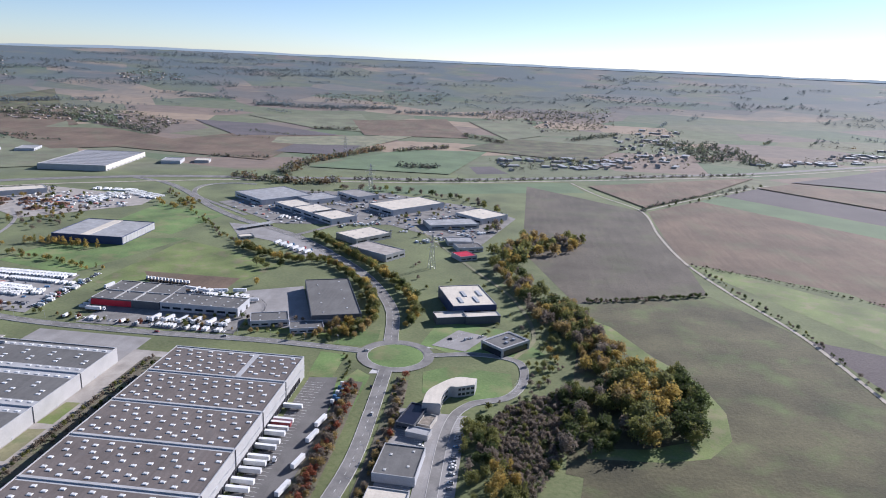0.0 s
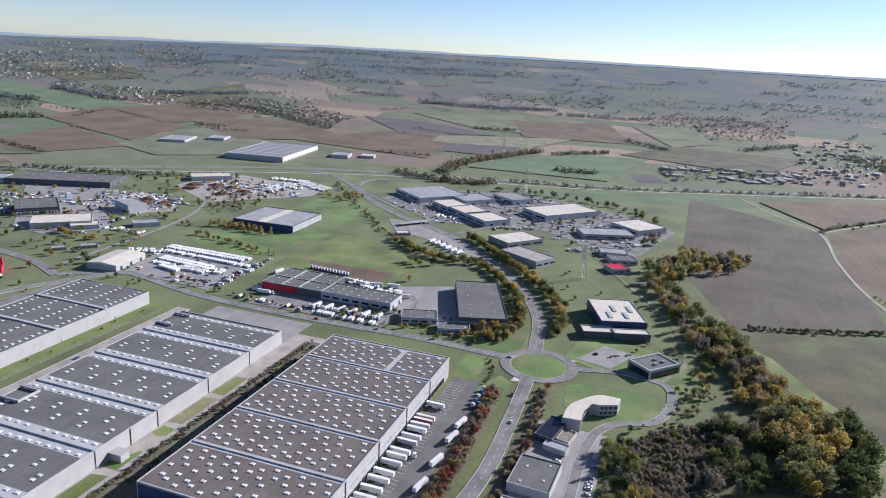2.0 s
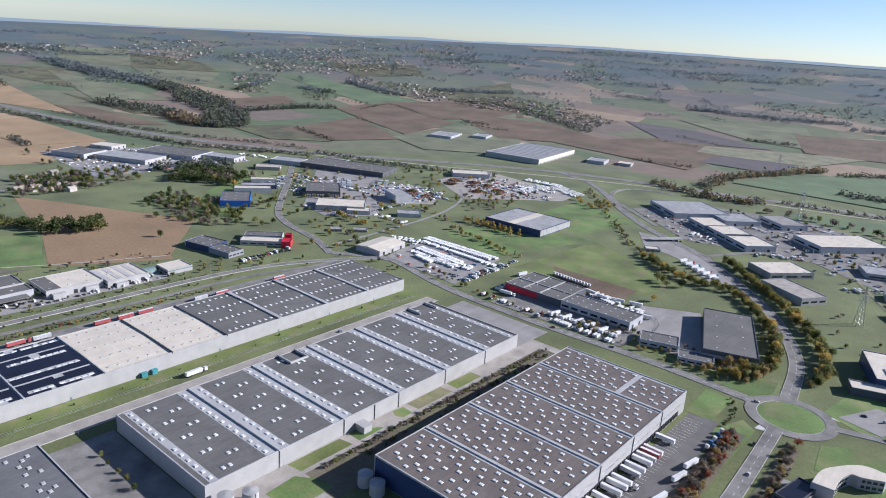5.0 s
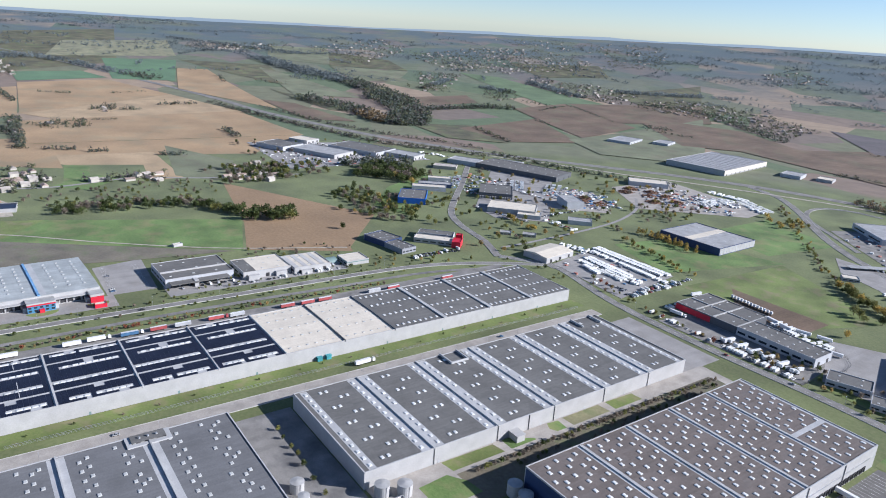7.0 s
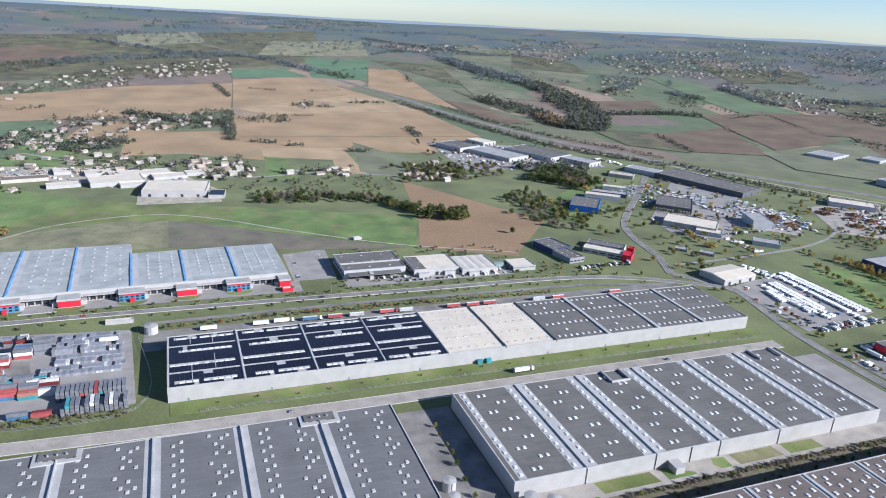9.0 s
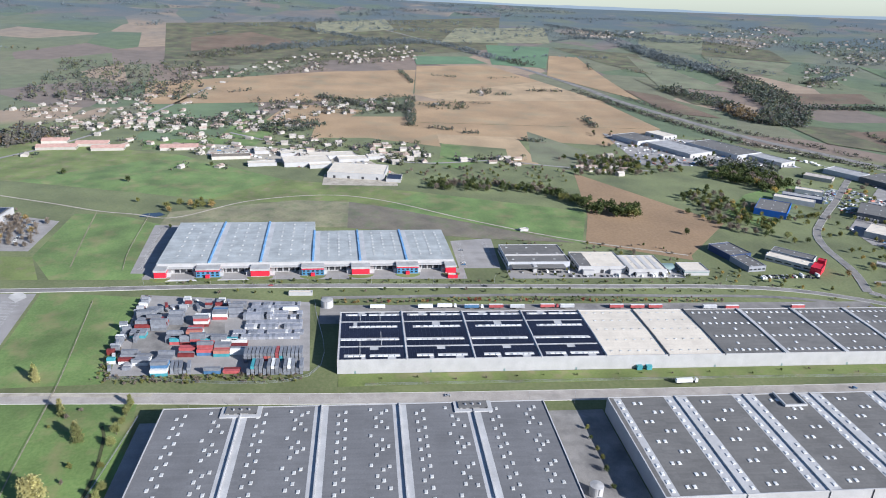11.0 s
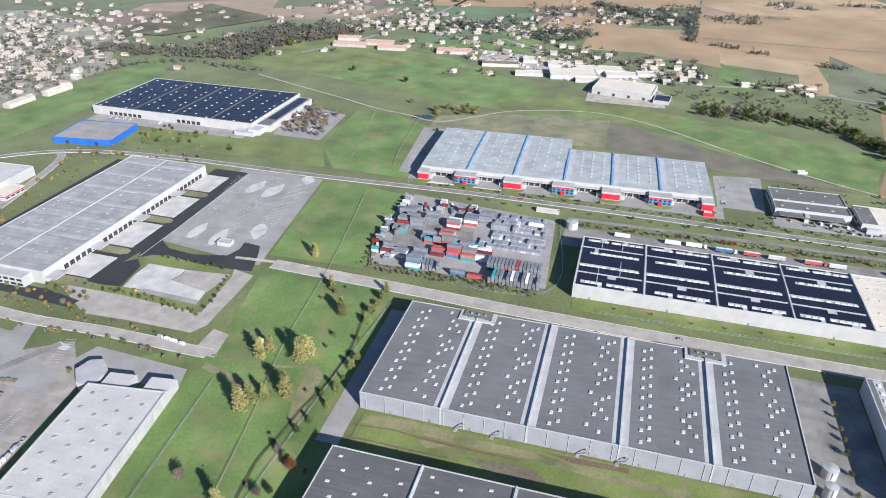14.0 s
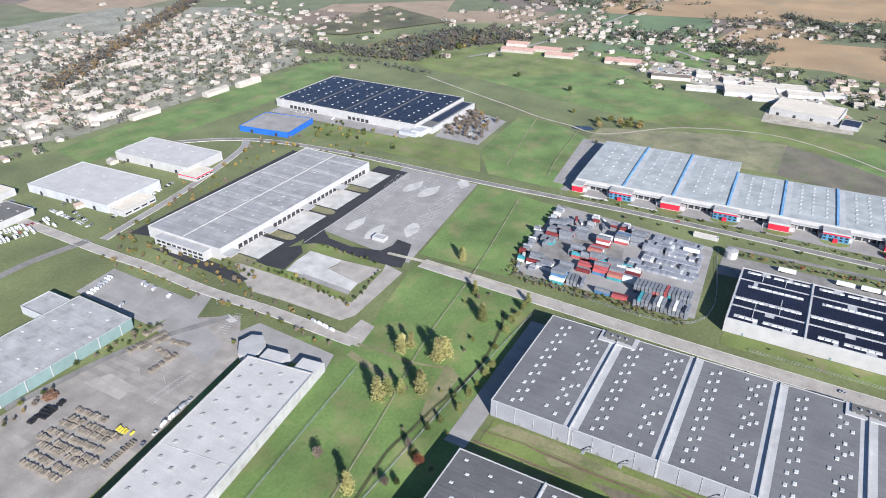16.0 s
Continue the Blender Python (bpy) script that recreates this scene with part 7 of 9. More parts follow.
wood([(-600, 870), (-700, 860), (-720, 980), (-640, 990)], 26, 5, 9, {"olive": 3, "brown": 3, "yellow": 2}, "estate trees", 9)
row([(85, 708), (150, 730), (222, 760)], 1.6, 3.0, 5.5, {"green": 4, "brown": 2}, "field hedge shrubs", " in the low field hedge", 1.5, joined=True)
row([(240, 895), (262, 790), (292, 660), (302, 540), (306, 470)], 7, 2, 5.5, {"green": 3, "brown": 3, "olive": 1}, "track trees", " beside the gravel track", 2, joined=True)
row([(245, 885), (330, 840), (430, 770), (560, 690)], 3.2, 1.6, 3.4, {"green": 3, "brown": 2}, "field hedge shrubs", " between two fields", 1.5, joined=True)
row([(240, 1240), (400, 1410), (560, 1600)], 40, 4, 8, {"brown": 2, "green": 1}, "track trees", " beside the farm track", 2, joined=True)


row([(-365, -405), (-360, -345), (-358, -285), (-406, -289)], 6.5, 2.2, 3.6, {"green": 4, "olive": 2, "brown": 1}, "", "", 0.7, joined=True)
row([(-418, -366), (-417, -328), (-416, -291)], 8, 2.5, 3.8, {"green": 4, "olive": 1}, "", "", 0.7, joined=True)
row([(-345, -500), (-352, -440), (-352, -400), (-345, -372)], 8, 3, 4.2, {"green": 4, "ochre": 2}, "", "", 0.8, joined=True)
row([(-306, -520), (-307, -440), (-305, -330), (-304, -262)], 9, 2.5, 5, {"ochre": 3, "brown": 3, "olive": 2}, "", "", 2.5, joined=True)
row([(-326, -520), (-325, -400), (-322, -300)], 7, 2.5, 5, {"ochre": 3, "brown": 4, "olive": 2}, "", "", 2.5, joined=True)
row([(-100, -385), (-180, -392), (-255, -398)], 5, 2, 4, {"brown": 4, "green": 2, "ochre": 1}, "", "", 1.5, joined=True)
row([(-459, -46), (-457, -120), (-460, -190), (-530, -200)], 3.5, 1.5, 2.6, {"brown": 5, "olive": 2, "green": 1}, "", "", 1.0, joined=True)
row([(-628, -200), (-630, 60), (-626, 340), (-612, 470)], 12, 1.5, 3.2, {"green": 4, "olive": 2, "brown": 2}, "", "", 1.5, joined=True)
row([(-590, -40), (-592, 150), (-588, 330)], 5, 1.5, 3.0, {"ochre": 3, "brown": 4, "green": 2}, "", "", 2.5, joined=True)
row([(-450, -10), (-452, 200), (-450, 480)], 24, 1.5, 2.5, {"green": 3, "brown": 1}, "", "", 1.5, joined=True)
row([(-445, 555), (-520, 560), (-600, 585), (-700, 610)], 7, 2.5, 6, {"olive": 4, "yellow": 2, "brown": 2, "green": 1}, "", "", 4, joined=True)
row([(-440, 690), (-520, 712), (-590, 725)], 6, 4, 8, {"yellow": 3, "olive": 4, "ochre": 1}, "", "", 3, 0.5, joined=True)
row([(-344, 831), (-420, 918), (-537, 1068), (-600, 1150)], 5, 3, 6, {"olive": 3, "brown": 3, "yellow": 1}, "", "", 4, joined=True)
row([(-600, 745), (-700, 770), (-860, 700)], 8, 3, 7, {"olive": 3, "brown": 3, "yellow": 2}, "", "", 6, joined=True)


def stand():
    """The trees of the woods and hedges, joined by colour."""
    top = thing("woodland", "mixed autumn woods and hedges of olive, yellow, ochre and dark green trees", "woodland", kind="stuff")
    for leaf, items in STAND.items():
        verts, faces, k = [], [], 0
        for shape, m in items:
            a = np.array(shape.v)
            mm = np.array(m)
            verts.append(a @ mm[:3, :3].T + mm[:3, 3])
            faces += [tuple(i + k for i in f) for f in shape.f]
            k += len(a)
        data = bpy.data.meshes.new("crown" if leaf != "bark" else "trunk")
        data.from_pydata(np.concatenate(verts).tolist(), [], faces)
        data.materials.append(BARK if leaf == "bark" else LEAF[leaf])
        ob = new(data.name, data)
        ob.parent = top
        tagged(ob, kind="stuff")


stand()


def cloud_row(s, rng, x, y, h):
    z = terrain(x, y)
    leaf_cloud(s, rng, x, y, z + h * 0.5, h * 0.55, h * 0.55, h * 0.5, 4 if x * x + y * y > 4e6 or h < 4 else 6, h * 0.48)


def thicket(name, label, leaf, spots):
    """Far woodland and hedges that nobody could count."""
    rng = random.Random(len(spots))
    s = Shape()
    for x, y, h in spots:
        cloud_row(s, rng, x, y, h)
    tagged(new(name, s.mesh(name, FARLEAF[leaf])), label, "woodland", kind="stuff")


frng = random.Random(11)
spots = {"blue": [], "green": [], "olive": [], "brown": [], "ochre": []}


def strew(points, width, step, low, high, weights):
    line = smooth(points, 10)
    for a, b in zip(line, line[1:]):
        n = max(1, int((b - a).length * width / (step * step)))
        # trees beyond 2700 m take the haze-tinted leaf colour
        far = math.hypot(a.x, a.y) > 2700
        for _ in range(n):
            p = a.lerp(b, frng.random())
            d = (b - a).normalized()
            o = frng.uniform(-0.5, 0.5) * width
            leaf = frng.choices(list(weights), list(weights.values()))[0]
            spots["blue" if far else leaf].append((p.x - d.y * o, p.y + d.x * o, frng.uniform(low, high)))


FARMIX = {"green": 5, "olive": 2, "brown": 2, "ochre": 1}
strew([(-560, 1330), (-440, 1290), (-340, 1330)], 30, 9, 7, 12, {"olive": 3, "ochre": 3, "brown": 1})
strew([(-1030, -700), (-1150, -660), (-1300, -560)], 110, 10, 8, 14, {"brown": 5, "olive": 2, "ochre": 1})
strew([(-1000, -900), (-1040, -640)], 50, 9, 6, 11, {"brown": 4, "olive": 3})
strew([(-1650, -560), (-1900, -620), (-2300, -700)], 400, 26, 8, 14, {"green": 3, "brown": 4, "olive": 3})
strew([(-3026, 1147), (-2664, 1198), (-2415, 1254), (-2163, 1249), (-1894, 1209)], 95, 11, 9, 17, {"green": 6, "brown": 2, "olive": 1})
strew([(-2070, 921), (-1917, 955), (-1767, 981)], 75, 11, 9, 16, {"green": 6, "brown": 2, "olive": 1})
strew([(-2082, 1203), (-1765, 1130), (-1528, 975)], 110, 11, 10, 17, {"green": 6, "brown": 2, "olive": 1})
strew([(-1767, 972), (-1586, 942)], 60, 10, 10, 16, {"ochre": 5, "brown": 2})
strew([(-1764, 1168), (-1774, 1398), (-1720, 1504)], 36, 9, 8, 14, {"green": 6, "brown": 2, "olive": 1})
strew([(-2191, 1463), (-2366, 1706)], 30, 9, 8, 14, {"green": 6, "brown": 2, "olive": 1})
strew([(-2226, 2019), (-2020, 1984), (-1856, 1956)], 45, 10, 8, 14, {"green": 6, "brown": 2, "olive": 1})
strew([(-2173, 1723), (-2015, 1749)], 40, 10, 8, 14, {"green": 6, "brown": 2, "olive": 1})
strew([(-1925, 2212), (-1781, 2370), (-1704, 2473)], 60, 11, 8, 14, {"green": 6, "brown": 2, "olive": 1})
strew([(-2014, 616), (-1699, 676), (-1471, 731), (-1308, 790), (-1203, 865), (-1120, 923)], 26, 8, 4, 8, {"brown": 5, "green": 2, "olive": 2})
strew([(-1913, 724), (-1595, 791), (-1417, 853), (-1288, 923), (-1189, 969)], 16, 8, 4, 7, {"brown": 5, "green": 2, "olive": 2})
strew([(-1148, 952), (-1007, 987), (-861, 1041), (-772, 1091)], 14, 7, 4, 8, {"green": 6, "brown": 2, "olive": 1})
strew([(-1108, 591), (-1123, 659), (-1075, 691)], 60, 10, 9, 15, {"green": 6, "brown": 2, "olive": 1})
strew([(-1792, 121), (-1520, 104), (-1427, 94)], 20, 8, 5, 9, {"green": 6, "brown": 2, "olive": 1})
strew([(-1823, 50), (-1809, 129)], 10, 8, 5, 9, {"green": 6, "brown": 2, "olive": 1})
strew([(-1414, 135), (-1400, 185)], 14, 8, 5, 9, {"green": 6, "brown": 2, "olive": 1})
strew([(-1375, 196), (-1369, 234)], 12, 8, 4, 8, {"green": 6, "brown": 2, "olive": 1})
strew([(-2242, 213), (-2204, 294)], 14, 8, 5, 9, {"green": 6, "brown": 2, "olive": 1})
strew([(-1913, 291), (-1935, 341)], 14, 8, 5, 9, {"green": 6, "brown": 2, "olive": 1})
strew([(-1897, 357), (-1888, 402)], 12, 8, 5, 9, {"green": 6, "brown": 2, "olive": 1})
strew([(-1975, 469), (-1969, 568)], 18, 8, 6, 10, {"brown": 5, "green": 2, "olive": 2})
strew([(-2202, 388), (-2221, 491)], 8, 8, 4, 7, {"green": 6, "brown": 2, "olive": 1})
strew([(-1743, 265), (-1744, 321)], 6, 8, 3, 5, {"green": 6, "brown": 2, "olive": 1})
strew([(-1315, 307), (-1300, 349)], 12, 8, 6, 9, {"green": 6, "brown": 2, "olive": 1})
strew([(-1564, 508), (-1457, 503)], 14, 8, 6, 10, {"green": 6, "brown": 2, "olive": 1})
strew([(-2314, 118), (-2068, 142)], 14, 8, 6, 9, {"green": 6, "brown": 2, "olive": 1})
strew([(-1812, -337), (-1858, -281)], 14, 8, 4, 8, {"green": 6, "brown": 2, "olive": 1})
strew([(-1781, -108), (-1686, -16), (-1626, 102)], 40, 10, 6, 11, {"green": 6, "brown": 2, "olive": 1})
strew([(-1375, -204), (-1344, -147), (-1435, -82)], 30, 10, 6, 11, {"green": 6, "brown": 2, "olive": 1})
strew([(-1705, 133), (-1682, 235)], 12, 8, 5, 8, {"green": 6, "brown": 2, "olive": 1})
strew([(-3133, 834), (-3263, 1048), (-2995, 1176)], 16, 9, 5, 10, {"green": 6, "brown": 2, "olive": 1})
strew([(-3718, 942), (-3363, 1257), (-3137, 1405)], 60, 12, 7, 12, {"green": 6, "brown": 2, "olive": 1})
strew([(-3340, -314), (-3046, 33), (-3025, 293), (-2494, 592)], 60, 13, 8, 13, {"green": 6, "brown": 2, "olive": 1})
strew([(-2429, -538), (-2644, -423), (-2854, -201), (-3047, 251)], 120, 15, 8, 13, {"brown": 5, "green": 2, "olive": 2})
strew([(-3171, 1301), (-3139, 1525)], 30, 11, 6, 11, {"green": 6, "brown": 2, "olive": 1})
strew([(-1727, 1744), (-1676, 1574)], 10, 9, 5, 9, {"green": 6, "brown": 2, "olive": 1})
strew([(-1754, 1771), (-1441, 1662)], 6, 8, 3, 6, {"green": 6, "brown": 2, "olive": 1})
strew([(-1528, 1422), (-1447, 1407)], 10, 8, 4, 8, {"green": 6, "brown": 2, "olive": 1})
strew([(-1460, 1143), (-1253, 1089)], 10, 8, 5, 9, {"brown": 5, "green": 2, "olive": 2})
strew([(-1343, 1698), (-1255, 1709)], 30, 11, 6, 10, {"green": 6, "brown": 2, "olive": 1})
strew([(-472, 1376), (-476, 1545), (-433, 1687), (-358, 1890)], 30, 9, 7, 13, {"olive": 3, "ochre": 3, "brown": 2})
strew([(-1078, 2840), (-864, 2813), (-513, 2949)], 70, 12, 7, 13, {"brown": 3, "ochre": 3, "olive": 2})
strew([(-1053, 2776), (-926, 2855)], 60, 11, 7, 13, {"green": 6, "brown": 2, "olive": 1})
strew([(-264, 1578), (-173, 1581)], 34, 9, 7, 12, {"green": 6, "brown": 2, "olive": 1})
strew([(-663, 2249), (-530, 2288)], 26, 9, 6, 11, {"brown": 5, "green": 2, "olive": 2})
strew([(-172, 2310), (-37, 2157)], 30, 11, 7, 12, {"brown": 5, "green": 2, "olive": 2})
strew([(-719, 1575), (-575, 1599)], 16, 9, 4, 8, {"brown": 5, "green": 2, "olive": 2})
strew([(-825, 2097), (-669, 2061)], 12, 9, 4, 8, {"green": 6, "brown": 2, "olive": 1})
strew([(-316, 1834), (-196, 1992)], 26, 9, 6, 10, {"brown": 5, "green": 2, "olive": 2})
strew([(538, 2385), (606, 2221), (604, 1978)], 200, 17, 8, 14, {"green": 6, "brown": 2, "olive": 1})
strew([(181, 2319), (353, 2528)], 40, 12, 7, 12, {"green": 6, "brown": 2, "olive": 1})
strew([(112, 1855), (156, 1840)], 20, 9, 6, 10, {"green": 6, "brown": 2, "olive": 1})
strew([(-492, 2828), (-128, 2906)], 60, 14, 7, 12, {"brown": 5, "green": 2, "olive": 2})
strew([(-1640, 2083), (-1449, 2140), (-1141, 1972), (-1015, 1899)], 40, 12, 7, 12, {"green": 6, "brown": 2, "olive": 1})
strew([(-1299, 1640), (-1160, 1681)], 14, 9, 4, 8, {"green": 6, "brown": 2, "olive": 1})
strew([(-1414, 2853), (-1191, 2910)], 70, 15, 7, 12, {"green": 6, "brown": 2, "olive": 1})
strew([(-829, 1974), (-703, 1956)], 10, 9, 4, 7, {"brown": 5, "green": 2, "olive": 2})
strew([(-328, 1373), (-125, 1422), (116, 1545), (589, 1782)], 10, 8, 4, 8, {"brown": 5, "green": 2, "olive": 2})
strew([(234, 1227), (265, 1289), (531, 1595)], 8, 7, 3, 6, {"green": 6, "brown": 2, "olive": 1})
strew([(-599, -998), (-745, -1094), (-934, -1206), (-1272, -1413)], 30, 8, 8, 13, {"ochre": 4, "brown": 4})
strew([(-1022, -665), (-1144, -667), (-1274, -637)], 90, 10, 8, 14, {"brown": 4, "green": 3, "olive": 2})
strew([(-1407, -386), (-1427, -268)], 40, 9, 6, 11, {"green": 6, "brown": 2, "olive": 1})
strew([(-1354, -211), (-1428, -153), (-1421, -93)], 30, 9, 6, 10, {"green": 6, "brown": 2, "olive": 1})
strew([(-885, -803), (-972, -726), (-966, -563)], 14, 9, 4, 8, {"brown": 5, "green": 2, "olive": 2})
for _ in range(300):
    a, r = frng.uniform(math.radians(-35), math.radians(140)), frng.uniform(2500, 4700)
    x, y = -r * math.sin(a), r * math.cos(a)
    b = frng.uniform(0, math.pi)
    l = frng.uniform(60, 260)
    strew([(x, y), (x + l * math.cos(b), y + l * math.sin(b))], frng.choice((6, 8, 12, 34)), 12 + r / 400, 6, 13, FARMIX)
for _ in range(60):
    a, r = frng.uniform(math.radians(-40), math.radians(110)), frng.uniform(3300, 4800)
    x, y = -r * math.sin(a), r * math.cos(a)
    l = frng.uniform(300, 900)
    strew([(x, y), (x + l * math.cos(a), y + l * math.sin(a))], 90, 26, 7, 12, {"green": 5, "brown": 3})
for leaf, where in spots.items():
    thicket("far_woods", {"blue": "woods near the skyline, tinted blue grey to imitate haze", "green": "dark far woods and hedges", "olive": "olive far hedges and copses", "brown": "bare brown far woods", "ochre": "ochre far autumn copses"}[leaf], leaf, where)


# ---- houses ----
def house_kind(w, d, h, roof, pitch):
    s = Shape()
    s.box(-w / 2, w / 2, -d / 2, d / 2, -0.5, h)
    s.add([(-w / 2, -d / 2, h), (w / 2, -d / 2, h), (0, -d / 2, h + pitch), (-w / 2, d / 2, h), (w / 2, d / 2, h), (0, d / 2, h + pitch)], [(0, 1, 2), (4, 3, 5)])
    r = Shape()
    e = 0.5
    k = pitch / (w / 2)
    r.add([(-w / 2 - e, -d / 2 - e, h - e * k), (0, -d / 2 - e, h + pitch + 0.12), (w / 2 + e, -d / 2 - e, h - e * k), (-w / 2 - e, d / 2 + e, h - e * k), (0, d / 2 + e, h + pitch + 0.12), (w / 2 + e, d / 2 + e, h - e * k)],
          [(0, 1, 4, 3), (1, 2, 5, 4), (0, 2, 1), (3, 4, 5), (0, 3, 5, 2)])
    r.box(w * 0.2, w * 0.2 + 0.6, 0, 0.6, h, h + pitch + 0.5)
    g2 = Shape()
    for i in range(3):
        y = -d / 2 + d * (i + 0.5) / 3
        g2.box(-w / 2 - 0.04, w / 2 + 0.04, y - 0.7, y + 0.7, 0.9, 2.1)
    return s.mesh("house", RENDER), r.mesh("roof", roof), g2.mesh("window", WINDOW)


HOUSES = [house_kind(8.5, 13, 3.2, TILES, 2.0), house_kind(9.5, 11, 3.0, PALETILES, 2.1), house_kind(8, 15, 3.4, TILES, 1.9), house_kind(10, 12, 5.4, PALETILES, 2.2), house_kind(7, 10, 2.8, TILES, 1.7)]
HOUSE_WORDS = ["low cream house with a terracotta tile roof", "low cream house with a faded tile roof", "long cream bungalow with a terracotta roof", "two-storey cream house with a faded tile roof", "small cream house with a terracotta roof"]
hrng = random.Random(21)


def house(x, y, rz, group, near=False):
    k = hrng.randrange(5)
    w, r, g2 = HOUSES[k]
    ob = thing("house", HOUSE_WORDS[k], "house", x, y, terrain(x, y), rz, group, w)
    for nm, data in (("roof", r), ("window", g2)) if near else (("roof", r),):
        c = new(nm, data)
        c.parent = ob
    return ob


def village(poly, n, gap, group, green=0.4, turn=12):
    """Houses in plots along parallel lanes, with garden trees round them."""
    c, s = math.cos(radians(turn)), math.sin(radians(turn))
    cx, cy = sum(p[0] for p in poly) / len(poly), sum(p[1] for p in poly) / len(poly)
    reach = max(math.hypot(p[0] - cx, p[1] - cy) for p in poly)
    plots = []
    for i in range(-int(reach / gap) - 1, int(reach / gap) + 2):
        for j in range(-int(reach / gap) - 1, int(reach / gap) + 2):
            u, v = i * gap * 1.25 + (j % 2) * gap * 0.2 + hrng.gauss(0, 3), j * gap * 0.95 + hrng.gauss(0, 3)
            x, y = cx + u * c - v * s, cy + u * s + v * c
            if inside(x, y, poly):
                plots.append((x, y))
    hrng.shuffle(plots)
    for x, y in plots[:n]:
        house(x, y, turn + hrng.choice((0, 0, 90)) + hrng.gauss(0, 4), group)
    for x, y in plots:
        for _ in range(3):
            spots_v.append((x + hrng.choice((-1, 1)) * hrng.uniform(6, 14), y + hrng.choice((-1, 1)) * hrng.uniform(7, 13), hrng.choice((2.5, 3, 3.5, 5, 6, 9))))


spots_v = []
village([(-500, -810), (-680, -800), (-900, -800), (-1000, -880), (-1080, -1000), (-1000, -1180), (-700, -1200), (-520, -980)], 130, 21, "houses of the town")
village([(-1120, -130), (-1330, -170), (-1290, -20), (-1180, 0)], 14, 20, "houses of the village")
village([(-1100, 20), (-1250, -10), (-1260, 90), (-1120, 120)], 26, 18, "houses of the village")
village([(-1130, 165), (-1180, 165), (-1160, 270), (-1110, 260)], 8, 17, "houses of the village")
village([(-1050, 340), (-1190, 385), (-1185, 480), (-1055, 430)], 16, 24, "houses of the lane")
village([(-1240, -620), (-1340, -500), (-1330, -300), (-1440, -250), (-1500, -450)], 42, 24, "houses of the hillside village")
for x, y, rz in ((-556, -828, 75), (-591, -792, 86), (-715, -785, 90), (-775, -777, 86), (-605, -926, 90), (-650, -850, 95), (-500, -880, 80), (-822, -1030, 92), (-760, -1026, 92)):
    hall("long cream apartment block at the town edge", x, y, 11, 44, rz, 6, PALETILES, RENDER, 0, pitch=2.4, windows=0, category="apartment block", name="apartment_block")
far_walls, far_roofs, far_pale, far_white = Shape(), Shape(), Shape(), Shape()


def far_house(x, y, turn=0.0):
    z = terrain(x, y)
    w, d, h = hrng.uniform(3.5, 5), hrng.uniform(4.5, 7.5), hrng.uniform(2.5, 4.5)
    c, s = math.cos(turn), math.sin(turn)
    k = len(far_walls.v)
    far_walls.box(-w, w, -d, d, z - 1, z + h)
    far_walls.v[k:] = [(x + a * c - b * s, y + a * s + b * c, e) for a, b, e in far_walls.v[k:]]
    r = far_roofs if hrng.random() < 0.5 else far_pale
    k = len(r.v)
    r.add([(-w - 0.5, -d - 0.5, z + h), (0, -d - 0.5, z + h + 2.2), (w + 0.5, -d - 0.5, z + h), (-w - 0.5, d + 0.5, z + h), (0, d + 0.5, z + h + 2.2), (w + 0.5, d + 0.5, z + h)],
          [(0, 1, 4, 3), (1, 2, 5, 4), (0, 2, 1), (3, 4, 5), (0, 3, 5, 2)])
    r.v[k:] = [(x + a * c - b * s, y + a * s + b * c, e) for a, b, e in r.v[k:]]


def far_shed(x, y, turn=0.0):
    """A low white commercial shed."""
    z = terrain(x, y)
    w, d, h = hrng.uniform(5, 9), hrng.uniform(9, 20), hrng.uniform(3, 5)
    c, s = math.cos(turn), math.sin(turn)
    for shape, e, z0, z1 in ((far_walls, 0.0, z - 1, z + h), (far_white, 0.4, z + h, z + h + 0.5)):
        k = len(shape.v)
        shape.box(-w - e, w + e, -d - e, d + e, z0, z1)
        shape.v[k:] = [(x + p * c - q * s, y + p * s + q * c, r) for p, q, r in shape.v[k:]]


def far_village(cx, cy, rx, ry, n):
    """Houses thinning out from a centre, roughly lined up along lanes."""
    turn = hrng.uniform(-0.5, 0.5)
    c, s = math.cos(turn), math.sin(turn)
    taken = set()
    for _ in range(int(n * 0.8)):
        u, v = hrng.gauss(0, rx), hrng.gauss(0, ry)
        key = (round(u / 17), round(v / 24))
        if key in taken:
            continue
        taken.add(key)
        u, v = key[0] * 17 + hrng.gauss(0, 1.5), key[1] * 24 + (5 if key[0] % 2 else 0) + hrng.gauss(0, 1.5)
        x, y = cx + u * c - v * s, cy + u * s + v * c
        far_house(x, y, turn + hrng.choice((0, math.pi / 2)) + hrng.gauss(0, 0.06))
        for _ in range(4):
            spots_v.append((x + hrng.uniform(-14, 14), y + hrng.uniform(-16, 16), hrng.choice((2.5, 3, 4, 5, 8))))


far_village(-640, -1250, 190, 170, 330)
far_village(-1150, -1050, 130, 170, 190)
far_village(-430, -950, 90, 110, 150)
far_village(-1300, -330, 90, 120, 70)
far_village(-1500, -200, 120, 60, 50)
far_village(-760, -1060, 150, 140, 260)
far_village(-950, -1130, 120, 120, 120)
far_village(-560, -1000, 60, 90, 70)
far_village(-1550, -560, 160, 100, 90)

